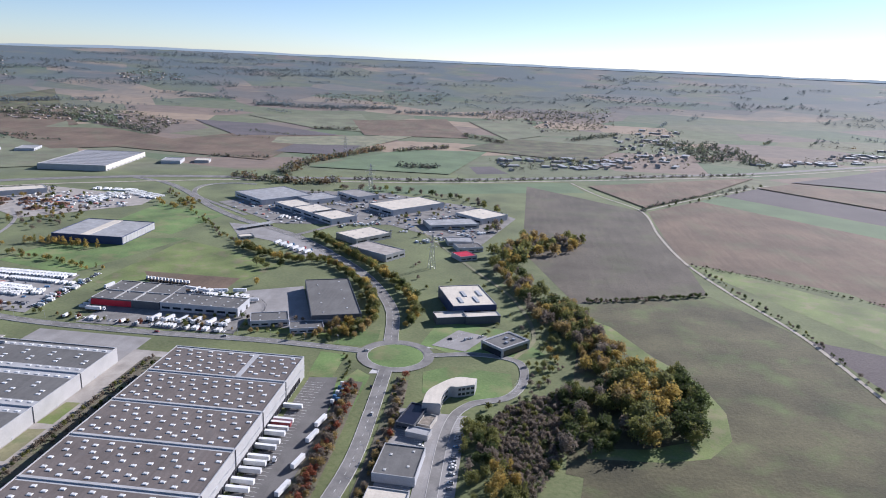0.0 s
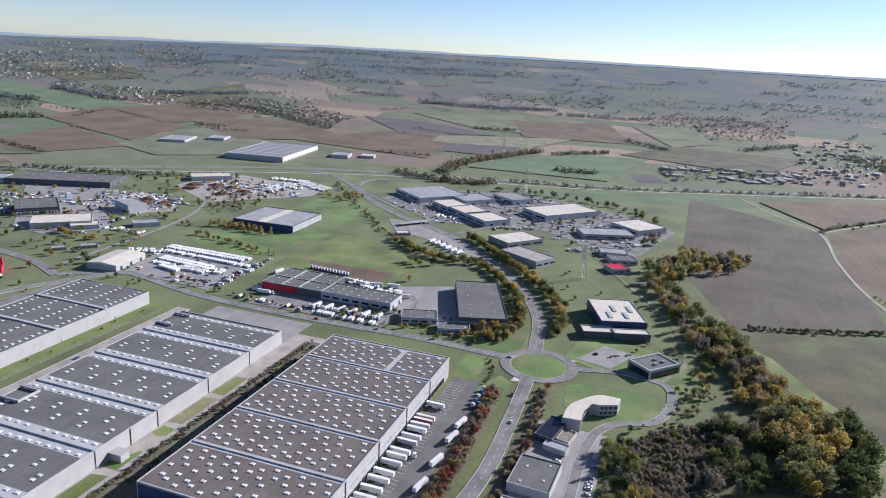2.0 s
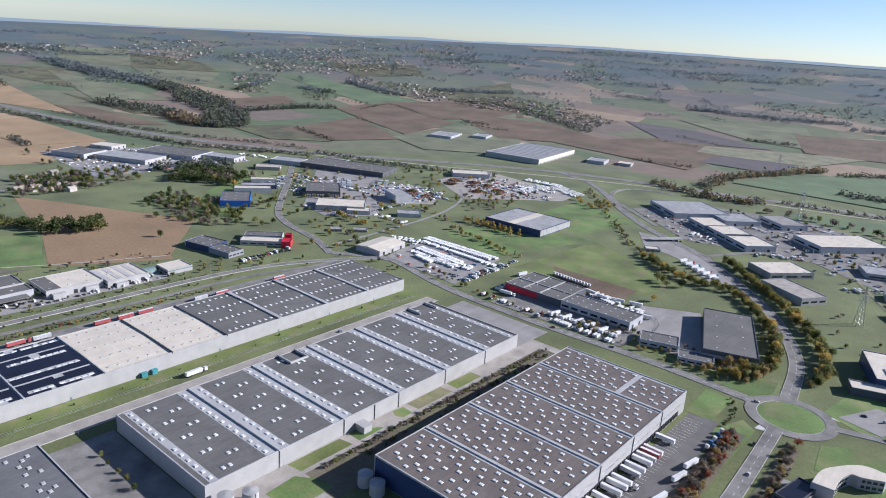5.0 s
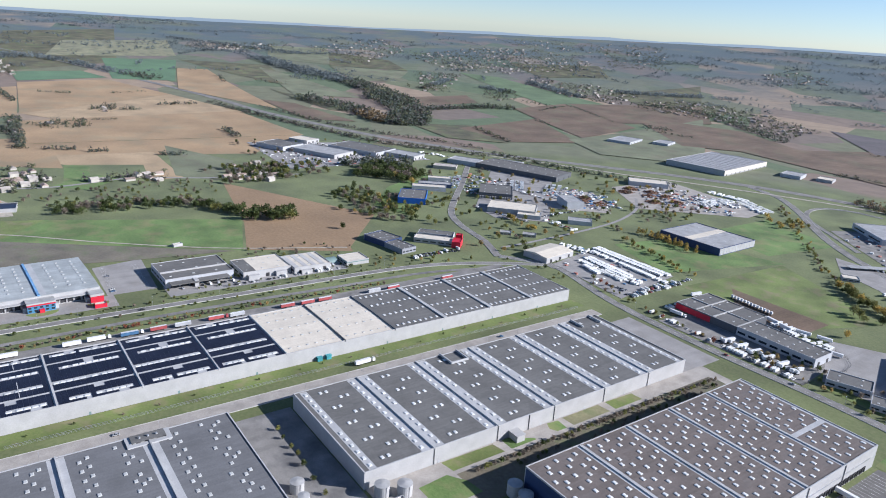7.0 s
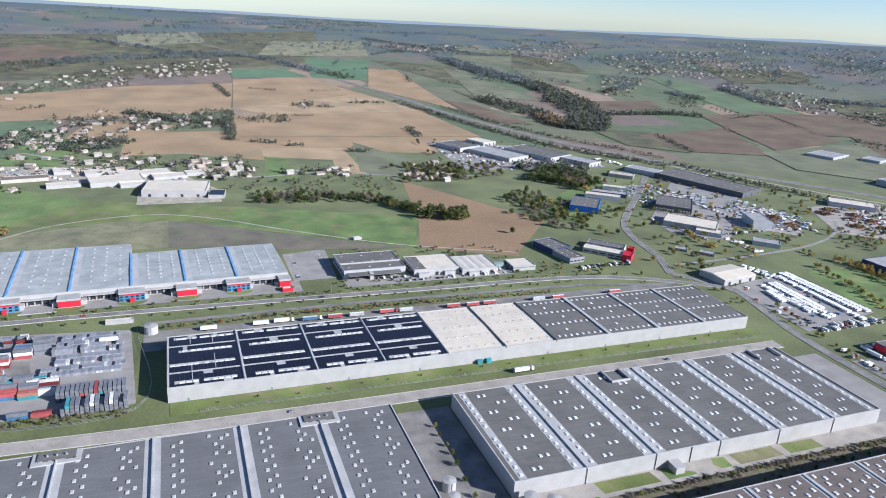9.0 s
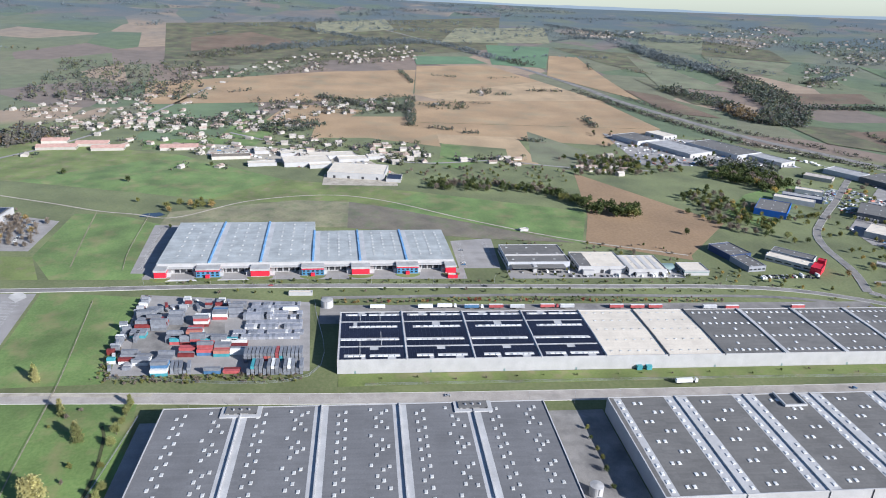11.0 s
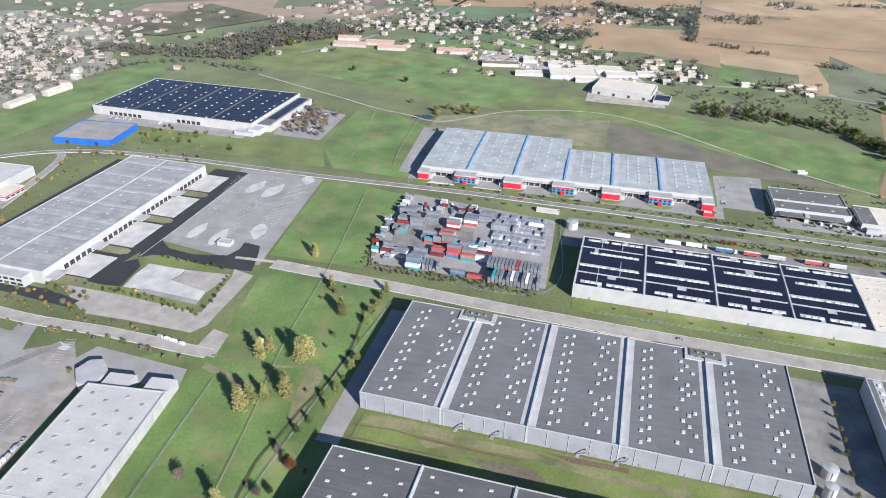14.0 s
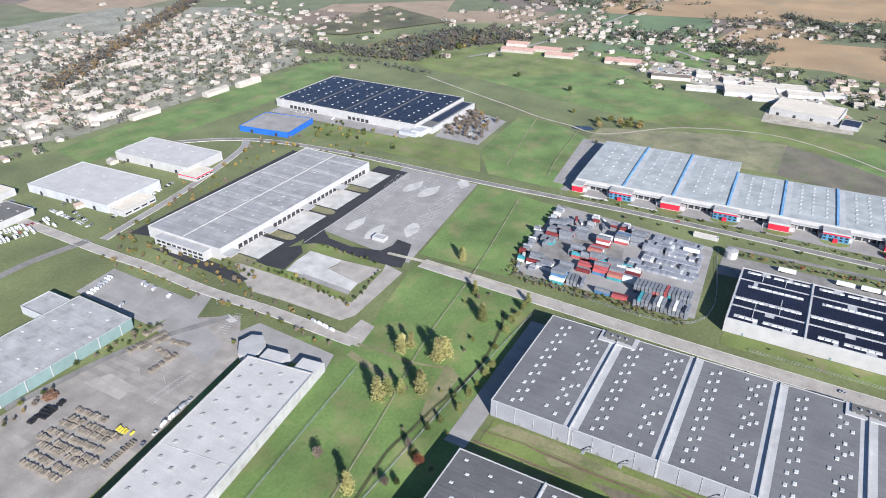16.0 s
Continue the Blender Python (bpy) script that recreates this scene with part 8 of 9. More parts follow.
def far_town(poly, gap, share, sheds=0.0):
    """Houses on plots along parallel lanes inside an outline, with trees in their gardens."""
    turn = hrng.uniform(-0.5, 0.5)
    c, s = math.cos(turn), math.sin(turn)
    cx, cy = sum(p[0] for p in poly) / len(poly), sum(p[1] for p in poly) / len(poly)
    reach = int(max(math.hypot(p[0] - cx, p[1] - cy) for p in poly) / gap) + 2
    for i in range(-reach, reach):
        for j in range(-reach, reach):
            u, v = i * gap * 1.2 + hrng.gauss(0, gap * 0.28), j * gap * 0.8 + hrng.gauss(0, gap * 0.28)
            x, y = cx + u * c - v * s, cy + u * s + v * c
            if not inside(x, y, poly):
                continue
            if hrng.random() < share * (0.45 + 0.5 * noise.noise((x / 160, y / 160, 7))):
                (far_shed if hrng.random() < sheds else far_house)(x, y, turn + hrng.choice((0, math.pi / 2)) + hrng.gauss(0, 0.08))
            for _ in range(1 if sheds else 4):
                spots_v.append((x + hrng.uniform(-0.6, 0.6) * gap, y + hrng.uniform(-0.6, 0.6) * gap, hrng.choice((2.5, 3, 4, 6, 8))))


far_town([(-3082, 1949), (-3243, 2564), (-3027, 2836), (-2576, 2751), (-2422, 2514), (-2442, 2100), (-2602, 1868)], 34, 0.62)
far_town([(-2617, 1707), (-2475, 1851), (-2151, 1538), (-2134, 1421)], 27, 0.6)
far_town([(-2317, 2098), (-2085, 2253), (-1791, 2211), (-1719, 1963), (-1949, 1918)], 27, 0.55)
far_town([(-3376, 1540), (-3710, 2160), (-3191, 2032), (-2807, 1535)], 40, 0.5)
far_town([(-3631, 2901), (-2880, 3709), (-2614, 3392), (-2983, 2760)], 50, 0.35)
far_town([(-2376, -356), (-2653, -181), (-2575, -114), (-2256, -119), (-2122, -309)], 24, 0.7)
far_town([(-2707, -118), (-2916, 196), (-2578, 194), (-2381, -75)], 24, 0.55)
far_town([(-2212, -520), (-2242, -352), (-2082, -304), (-2020, -479)], 24, 0.6)
far_town([(-1732, -106), (-1800, 115), (-1581, 105), (-1536, -91)], 21, 0.6)
far_town([(-1516, -311), (-1558, -218), (-1439, -191), (-1370, -272)], 23, 0.5)
far_town([(-1688, -255), (-1740, -110), (-1618, -115), (-1559, -216)], 25, 0.45)
far_town([(-3373, 855), (-3589, 1352), (-3437, 1471), (-3215, 1145)], 30, 0.4)
far_town([(-1955, 298), (-2000, 360), (-1877, 345), (-1844, 288)], 22, 0.5)
far_town([(-1722, 148), (-1742, 258), (-1658, 245), (-1641, 147)], 22, 0.5)
far_town([(-2955, 3232), (-2586, 3358), (-2235, 2929), (-2449, 2739)], 34, 0.25)
far_town([(-2115, 1679), (-2014, 1760), (-1874, 1597), (-1941, 1570)], 26, 0.4)
far_town([(-1744, 2141), (-1639, 2364), (-1305, 2333), (-1075, 2205), (-1045, 1956), (-1360, 2034), (-1609, 1971)], 25, 0.55)
far_town([(-1949, 3253), (-1897, 3504), (-1603, 3330), (-1726, 3055)], 34, 0.5)
far_town([(-993, 3235), (-367, 3449), (-327, 3097), (-763, 2971)], 40, 0.3)
far_town([(-55, 1803), (300, 1989), (291, 1774), (-23, 1606)], 21, 0.75, 0.5)
far_town([(352, 2601), (645, 2849), (455, 1842), (290, 1795)], 26, 0.6, 0.3)
far_town([(658, 2007), (1414, 2574), (1248, 2254), (618, 1874)], 22, 0.6, 0.8)
far_town([(12, 2790), (429, 3360), (377, 2718), (92, 2456)], 36, 0.3)
far_town([(-202, 2964), (213, 3218), (193, 2862), (-140, 2726)], 30, 0.3)
fh = thing("far_houses", "far cream houses with tile roofs", "houses", kind="stuff")
for nm, s, mat in (("wall", far_walls, RENDER), ("roof", far_roofs, TILES), ("roof", far_pale, PALETILES), ("roof", far_white, CLADDING)):
    tagged(part(nm, s, mat, fh), kind="stuff")
thicket("garden_trees", "garden trees and hedges among the houses", "green", spots_v[::8])
thicket("garden_trees", "bare garden trees among the houses", "brown", spots_v[4::8])
thicket("garden_trees", "olive brown garden hedges among the houses", "olive", spots_v[2::4])
thicket("garden_trees", "brown autumn garden trees among the houses", "brown", spots_v[1::4])
thicket("garden_trees", "olive garden trees among the houses", "olive", spots_v[3::4])

# ---- the skyline: a glowing blue ring that imitates haze ----
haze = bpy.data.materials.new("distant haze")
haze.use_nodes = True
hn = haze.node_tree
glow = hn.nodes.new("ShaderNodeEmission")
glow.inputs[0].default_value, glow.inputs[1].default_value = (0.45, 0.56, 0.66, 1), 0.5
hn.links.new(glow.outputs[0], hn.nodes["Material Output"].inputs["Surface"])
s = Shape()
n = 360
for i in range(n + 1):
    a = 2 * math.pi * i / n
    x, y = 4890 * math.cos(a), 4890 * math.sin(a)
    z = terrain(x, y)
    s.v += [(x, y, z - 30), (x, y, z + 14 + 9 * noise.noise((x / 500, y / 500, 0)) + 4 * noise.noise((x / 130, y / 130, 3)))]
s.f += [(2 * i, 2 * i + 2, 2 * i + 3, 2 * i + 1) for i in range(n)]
tagged(new("backdrop", s.mesh("backdrop", haze)), "glowing blue skyline ring that imitates haze on far hills", "backdrop", kind="structure")


# ---- vehicles ----
def wheel_mesh(r, w):
    s = Shape()
    n = 10
    ring = [(r * math.cos(2 * math.pi * i / n), r * math.sin(2 * math.pi * i / n)) for i in range(n)]
    s.add([(x, -w / 2, z) for x, z in ring] + [(x, w / 2, z) for x, z in ring], [tuple(range(n)), tuple(range(n, 2 * n))[::-1]] + [((i + 1) % n, i, n + i, n + (i + 1) % n) for i in range(n)])
    return s.mesh("wheel", RUBBER)


WHEEL, AXLE = wheel_mesh(0.33, 0.22), wheel_mesh(0.5, 2.45)


def build_car(paint, word, van=False):
    if van:
        body = [(-2.6, 0.35), (2.5, 0.35), (2.6, 0.9), (2.0, 1.25), (1.4, 2.1), (-2.5, 2.2), (-2.6, 2.0)]
        glass = [(1.95, 1.25), (1.42, 2.0), (0.9, 2.0), (0.9, 1.3)]
    else:
        body = [(-2.1, 0.3), (2.1, 0.3), (2.15, 0.65), (1.9, 0.85), (1.0, 0.95), (-1.9, 0.98), (-2.15, 0.8)]
        glass = [(1.0, 0.95), (0.35, 1.43), (-1.2, 1.46), (-1.85, 0.98)]
    car = thing("van" if van else "car", f"parked {word} {'panel van' if van else 'hatchback car'} on the asphalt", "van" if van else "car", data=(Shape().profile(body, -0.9, 0.9) if van else Shape().profile(body, -0.9, 0.9).profile([(0.32, 1.43), (0.25, 1.5), (-1.1, 1.52), (-1.2, 1.46)], -0.72, 0.72)).mesh("body", paint))
    part("glazing", Shape().profile(glass, -0.8 if not van else -0.93, 0.8 if not van else 0.93), WINDOW, car)
    u = Shape()
    for x in (-1.35, 1.35):
        for y in (-0.95, 0.73):
            u.profile([(x + 0.33 * math.cos(k * 0.785), 0.33 + 0.33 * math.sin(k * 0.785)) for k in range(8)], y, y + 0.22)
    u.box(-1.7, 1.7, -0.85, 0.85, 0.22, 0.42)
    part("running_gear", u, RUBBER, car)
    return car


CARS = [build_car(PAINTS[w], w) for w in ("white", "grey", "black", "silver", "red", "blue")]
VANS = [build_car(WHITEPAINT, "white", True), build_car(PAINTS["silver"], "silver", True)]
USED = set()
vrng = random.Random(77)


def park(proto, x, y, rz, group, z=None):
    z = 0.3 if z is None else z
    if proto not in USED:
        USED.add(proto)
        proto.matrix_basis = pose(x, y, z, 0, 0, rz)
        return tagged(proto, group=group)
    return tagged(copy_thing(proto, pose(x, y, z, 0, 0, rz)), group=group)


def car_row(x0, y0, x1, y1, n, rz, group, fill=0.75, vans=0.1):
    for i in range(n):
        if vrng.random() < fill:
            f = (i + 0.5) / n
            p = vrng.choice(VANS) if vrng.random() < vans else vrng.choices(CARS, (4, 3, 3, 3, 1, 1))[0]
            park(p, x0 + (x1 - x0) * f + vrng.gauss(0, 0.15), y0 + (y1 - y0) * f + vrng.gauss(0, 0.15), rz + vrng.choice((0, 180)) + vrng.gauss(0, 2), group)


def build_trailer(paint, word, length=13.6):
    t = thing("semi_trailer", f"{word} box semi-trailer parked on the asphalt", "trailer", data=Shape().box(-length / 2, length / 2, -1.27, 1.27, 1.15, 4.0).mesh("box_body", paint))
    part("roof_cap", Shape().box(-length / 2 + 0.1, length / 2 - 0.1, -1.2, 1.2, 4.0, 4.06), WHITEPAINT, t)
    part("chassis", Shape().box(-length / 2 + 0.3, length / 2 - 0.3, -0.55, 0.55, 0.8, 1.15), DARKMETAL, t)
    part("rear_door", Shape().box(-length / 2 - 0.06, -length / 2, -1.2, 1.2, 1.2, 3.95), paint, t)
    part("landing_gear", Shape().box(length / 2 - 3.2, length / 2 - 2.9, -0.9, 0.9, 0.0, 1.1), DARKMETAL, t)
    gear = Shape()
    for x in (-length / 2 + 2.0, -length / 2 + 3.3, -length / 2 + 4.6):
        gear.profile([(x + 0.5 * math.cos(k * 0.628), 0.5 + 0.5 * math.sin(k * 0.628)) for k in range(10)], -1.22, 1.22)
    part("running_gear", gear, RUBBER, t)
    return t


def build_tractor(paint, word):
    t = thing("truck_tractor", f"{word} truck tractor unit", "truck", data=Shape().profile([(0.2, 0.9), (2.4, 0.9), (2.5, 2.0), (2.2, 3.6), (0.4, 3.7), (0.2, 2.4)], -1.2, 1.2).mesh("cab", paint))
    part("windscreen", Shape().profile([(2.47, 2.2), (2.28, 3.2), (2.2, 3.2), (2.35, 2.2)], -1.1, 1.1), WINDOW, t)
    part("chassis", Shape().box(-3.0, 2.2, -0.5, 0.5, 0.55, 0.95), DARKMETAL, t)
    for x in (1.5, -2.0):
        piece("axle", AXLE, t, x, 0, 0.5)
    return t


TRAILERS = [build_trailer(WHITEPAINT, "white"), build_trailer(PAINTS["red"], "red"), build_trailer(PAINTS["silver"], "grey"), build_trailer(PAINTS["blue"], "blue")]
TRACTORS = [build_tractor(WHITEPAINT, "white"), build_tractor(PAINTS["red"], "red"), build_tractor(PAINTS["blue"], "blue")]


def trailer(x, y, rz, k=0, tractor=None, group="semi-trailers"):
    park(TRAILERS[k], x, y, rz, group)
    if tractor is not None:
        a = radians(rz)
        park(TRACTORS[tractor], x + 8.6 * math.cos(a), y + 8.6 * math.sin(a), rz, "truck tractors")


for i, y in enumerate((427, 407, 402, 396, 390, 380, 373, 361, 355, 347, 336, 328, 318, 309, 303, 290, 284, 270)):
    trailer(-141.6, y, vrng.gauss(0, 0.8), 1 if i == 2 else (2 if i in (3, 6) else 0), 0 if i in (7, 13) else None)
for y, k in ((411, 0), (391, 0), (361, 0), (333, 0)):
    trailer(-117, y, 78, k)
for i in range(9):
    park(TRACTORS[2 if i % 4 else 0], -117 + (i % 2) * 3.2, 438 + 3.6 * i, 75 + vrng.gauss(0, 4), "truck tractors")
for x, y, k, tr in ((-568, -66, 0, None), (-572, 12, 0, None), (-572, 56, 0, None), (-573, 74, 0, 0), (-571, 99, 3, 0), (-571, 171, 1, 1), (-570, 190, 2, None), (-569, 238, 1, None), (-568, 258, 1, None), (-568, 276, 1, None),
                    (-566, 330, 2, None), (-565, 352, 1, None), (-565, 420, 1, None), (-571, 122, 1, None), (-570, 142, 2, None)):
    trailer(x, y, 90, k, tr)
trailer(-437, 246, 92, 0, 0)
trailer(-382, 575, 5, 0, 0)
for i in range(17):
    p = vrng.choice((TRACTORS[0], TRACTORS[0], VANS[0]))
    park(p, -322 + i * 4.6 + vrng.gauss(0, 0.6), 562 + vrng.gauss(0, 1.5), 75 + vrng.gauss(0, 6), "trucks at the workshop")
    if i % 3 == 0:
        trailer(-316 + i * 4.4, 566, 80, 0)
for i in range(13):
    park(TRACTORS[0], -382 + i * 4.0, 672 - i * 0.4, 95, "trucks behind the workshop")
for x, y in ((-322, 650), (-306, 646), (-290, 650), (-272, 655), (-250, 630)):
    trailer(x, y, vrng.choice((15, 170)), 0)
trailer(-405, 640, 80, 0)


# campers on the pale lot
def build_camper():
    c = thing("camper_van", "white camper van in a dealer's row", "camper", data=Shape().profile([(-3.4, 0.5), (3.4, 0.5), (3.5, 1.0), (2.9, 1.4), (2.5, 1.9), (3.0, 2.3), (2.6, 2.9), (-3.4, 2.9)], -1.15, 1.15).mesh("body", WHITEPAINT))
    part("windscreen", Shape().profile([(2.95, 1.4), (2.55, 1.9), (2.3, 1.9), (2.6, 1.4)], -1.16, 1.16), WINDOW, c)
    part("underbody", Shape().box(-3.0, 3.0, -1.0, 1.0, 0.0, 0.5), DARKMETAL, c)
    return c


CAMPER = build_camper()
for r, (x0, y0, x1, y1, n) in enumerate(((-572, 664, -458, 664, 30), (-572, 656, -462, 655, 28), (-548, 624, -476, 618, 20), (-548, 616, -478, 610, 18), (-530, 596, -500, 590, 8))):
    for i in range(n):
        f = (i + 0.5) / n
        park(CAMPER, x0 + (x1 - x0) * f, y0 + (y1 - y0) * f + vrng.gauss(0, 0.4), 90 + vrng.gauss(0, 4) + (180 if r % 2 else 0), "campers on the lot")
car_row(-440, 575, -440, 680, 26, 0, "cars along the lot", 0.8)
car_row(-450, 580, -470, 575, 8, 90, "cars along the lot", 0.8)
car_row(-588, 637, -552, 642, 10, 90, "cars along the lot", 0.8, 0.6)


# ---- containers ----
def build_container(paint, word, length=12.2):
    s = Shape()
    n = 2 * round(length * 1.1)
    side = [(-length / 2 + 0.05 + (length - 0.1) * i / n, 1.22 if i % 2 else 1.16) for i in range(n + 1)]
    s.prism([(x, -y) for x, y in side] + side[::-1], 0.12, 2.55)
    c = thing("shipping_container", f"{word} {'long' if length > 8 else 'short'} steel shipping container stacked in the yard", "container", data=None)
    f = s
    for x in (-length / 2, length / 2 - 0.16):
        for y in (-1.22, 1.06):
            f.box(x, x + 0.16, y, y + 0.16, 0, 2.59)
    f.box(-length / 2, length / 2, -1.22, -1.1, 2.47, 2.59).box(-length / 2, length / 2, 1.1, 1.22, 2.47, 2.59).box(-length / 2, length / 2, -1.22, -1.1, 0, 0.16).box(-length / 2, length / 2, 1.1, 1.22, 0, 0.16)
    f.box(length / 2, length / 2 + 0.05, -1.1, -0.03, 0.2, 2.4).box(length / 2, length / 2 + 0.05, 0.03, 1.1, 0.2, 2.4)
    part("shell", f, paint, c)
    return c


BOX = {}
for w in ("red", "maroon", "blue", "teal", "grey", "white", "orange"):
    BOX[w] = build_container(PAINTS[w], w), build_container(PAINTS[w], w, 6.06)


def stack(x, y, rz, words, short=False):
    words = [w if w in ("grey", "white") or vrng.random() < 0.78 else "grey" for w in words] + (["grey"] if rz != 0 and vrng.random() < 0.3 else [])
    for i, w in enumerate(words):
        park(BOX[w][1 if short else 0], x + vrng.gauss(0, 0.06), y + vrng.gauss(0, 0.06), rz + vrng.gauss(0, 0.5), "containers in the yard", 0.3 + 2.6 * i)


for y in (-185, -178, -171):
    for x in (-548, -545):
        stack(x, y, 90, vrng.choices(("red", "grey", "grey", "maroon"), k=2))
for i in range(4):
    stack(-553 + 2.7 * i, -160, 90, ("grey", "grey", "grey"))
    stack(-549 + 2.7 * i, -138, 90, (("red", "red", "white") if i < 2 else ("maroon", "white", "red")))
    stack(-562 + 2.7 * i, -125, 90, ("red", "white", "blue") if i % 2 else ("white", "teal"))
    stack(-521 + 2.7 * i, -154, 90, ("maroon", "grey"))
    stack(-531 + 2.7 * i, -140, 90, ("teal", "orange") if i % 2 else ("white", "red"))
    stack(-498 + 2.7 * i, -139, 90, ("teal", "red") if i < 2 else ("maroon",))
    stack(-500 + 2.7 * i, -125, 90, ("teal", "red", "red") if i < 3 else ("blue", "red"))
    stack(-498 + 2.7 * i, -112, 90, ("teal", "orange") if i % 2 else ("teal", "red"))
    stack(-500 + 2.7 * i, -99.5, 90, ("white", "maroon") if i < 3 else ("white", "white"))
    stack(-470 + 2.7 * i, -152, 90, ("maroon", "white", "blue") if i < 3 else ("teal", "white"))
    stack(-527 + 2.7 * i, -184, 0 if i == 3 else 90, ("teal", "grey"))
    stack(-486 + 2.7 * i, -170, 90, ("white",) if i % 2 else ("white", "grey"))
for i in range(15):
    w = ("grey", "grey", "red", "teal", "grey", "red", "orange", "grey", "red", "teal", "grey", "grey", "grey", "grey", "grey")[i]
    stack(-485, -92 + 3.0 * i, 0, ("grey", w, "grey") if i % 3 == 1 else (w, w if i < 10 else "grey", "grey" if i % 4 else w))
for i in range(14):
    w = ("grey", "teal", "grey", "grey", "grey", "grey", "white", "red", "grey", "grey", "white", "grey", "grey", "grey")[i]
    stack(-466, -87 + 3.0 * i, 0, ("grey", w) if i % 4 == 0 else ("grey", "grey", w))
stack(-464, -100, 90, ("red",))
stack(-467, -100, 90, ("maroon",))
stack(-464, -114, 90, ("blue",))
for i in range(5):
    stack(-470, -144 + 3 * i, 8, ("grey",) if i % 2 else ("grey", "grey"))
for i in range(9):
    stack(-472 - 9 * i, -190.5 - 1.2 * i, 90 if i % 2 else 15, vrng.choices(("grey", "white", "teal", "white"), k=1 + i % 2), True)
for i in range(7):
    stack(-558 - 2.7 * i, -112 - 0.4 * i, 92, ("grey", "grey") if i % 3 else ("grey",))
    stack(-510 + 0.5 * i, -150 + 8.2 * i, 90, (("red", "teal"), ("maroon", "red"), ("teal", "red", "red"), ("orange", "teal"), ("white", "teal"), ("red", "white"), ("maroon", "white"))[i])
    stack(-513 + 0.5 * i, -150 + 8.2 * i, 90, (("red", "red"), ("teal", "red"), ("teal", "red"), ("orange", "teal"), ("white", "red"), ("red", "teal"), ("maroon",))[i])
for i in range(6):
    stack(-555 - 2.7 * i, -188 + 1.2 * i, 95, ("grey", "grey"))
    stack(-540 + 2.7 * (i % 3), -184 + 13 * (i // 3), 92, ("grey", "grey", "grey") if i % 2 else ("grey", "maroon"))
    stack(-476 - 2.8 * i, -156 + 0.5 * i, 88, ("grey",))
    stack(-480 - 2.7 * i, -180, 90, ("white", "maroon") if i % 3 == 0 else ("grey",))
for i in range(8):
    stack(-575 - 2.6 * (i % 3), -175 + 9 * i, 90 if i % 3 else 20, ("grey",) if i % 2 else ("grey", "maroon"), i % 2 == 0)
car_row(-560, -185, -592, -150, 8, 40, "vehicles in the container yard", 0.7, 0.5)

fill = thing("site_cabins", "orderly rows of low grey site cabins and modules", "site cabins", kind="stuff")
cab = {"module": Shape(), "grey": Shape(), "silver": Shape(), "white": Shape(), "teal": Shape(), "maroon": Shape()}
frng2 = random.Random(4)
for x, y0, y1 in ((-519, -108, -52), (-526.5, -108, -52), (-537, -100, -54), (-544.5, -100, -54), (-555, -104, -56), (-562.5, -104, -56), (-573, -100, -58), (-580.5, -100, -58)):
    y = y0
    while y < y1:
        if frng2.random() < 0.9:
            word = frng2.choices(("module", "grey", "white"), (9, 2, 0.3))[0]
            tall = 5.3 if x in (-555, -562.5) and y < -80 else 2.7
            cab[word].box(x - 3, x + 3, y - 1.2, y + 1.2, 0.2, tall)
            if frng2.random() < 0.35:
                cab["white"].box(x + 3.0, x + 3.06, y - 0.9, y + 0.9, 0.6, 2.2)
        y += 2.52
for x0, x1, y, n in ((-592, -560, -196, 9), (-590, -566, -160, 7), (-592, -568, -130, 8), (-540, -490, -196, 12), (-486, -468, -178, 5)):
    for i in range(n):
        word = frng2.choices(("grey", "silver", "white", "teal", "maroon"), (6, 3, 2, 1, 1))[0]
        x = x0 + (x1 - x0) * i / n
        cab[word].box(x - 1.2, x + 1.2, y - 3, y + 3, 0.2, 5.3 if frng2.random() < 0.3 else 2.7)
for word, s in cab.items():
    tagged(part("cabin_row", s, PAINTS[word], fill), kind="stuff")

# ---- cars ----
car_row(-47, 345, -47, 436, 30, 0, "cars beside the store", 0.25)
car_row(-24, 350, -24, 436, 28, 0, "cars beside the store", 0.45)
car_row(-32, 578, -14, 590, 9, 50, "cars at the office", 0.7)
car_row(-48, 566, -42, 590, 8, 0, "cars at the office", 0.3)
car_row(-672, 106, -740, 110, 24, 90, "cars in the car park", 0.15)
car_row(-656, 160, -656, 330, 44, 0, "cars on the forecourt", 0.35, 0.3)
car_row(-740, -405, -820, -420, 24, 90, "cars under the bare trees", 0.7)
car_row(-735, -375, -812, -385, 24, 90, "cars under the bare trees", 0.7)
car_row(-295, -448, -292, -406, 9, 20, "white vans in the court", 0.6, 1.0)
car_row(-264, -441, -267, -410, 7, 20, "white vans in the court", 0.5, 1.0)
car_row(-262, -470, -290, -478, 8, 100, "white vans in the court", 0.6, 1.0)
car_row(-166, -300, -215, -306, 14, 10, "cars beside the white hall", 0.4, 0.3)
car_row(-322, -300, -318, -270, 5, 80, "vehicles parked on the street", 0.9, 0.7)
car_row(-360, -640, -340, -560, 20, 10, "cars in front of the pale halls", 0.5)
car_row(-330, -620, -270, -640, 16, 90, "vehicles in the depot", 0.8, 0.6)
car_row(-330, -690, -280, -700, 14, 90, "vehicles in the depot", 0.8, 0.6)
car_row(-460, -575, -500, -572, 12, 90, "cars in front of the pale halls", 0.4)
car_row(-705, -640, -705, -560, 20, 0, "cars at the solar hall", 0.3, 0.3)
car_row(-640, 425, -640, 500, 18, 0, "cars at the showroom", 0.4)
car_row(-700, 660, -800, 640, 26, 100, "cars in the trade estate", 0.5, 0.4)
car_row(-715, 700, -720, 780, 20, 10, "cars in the trade estate", 0.6, 0.5)
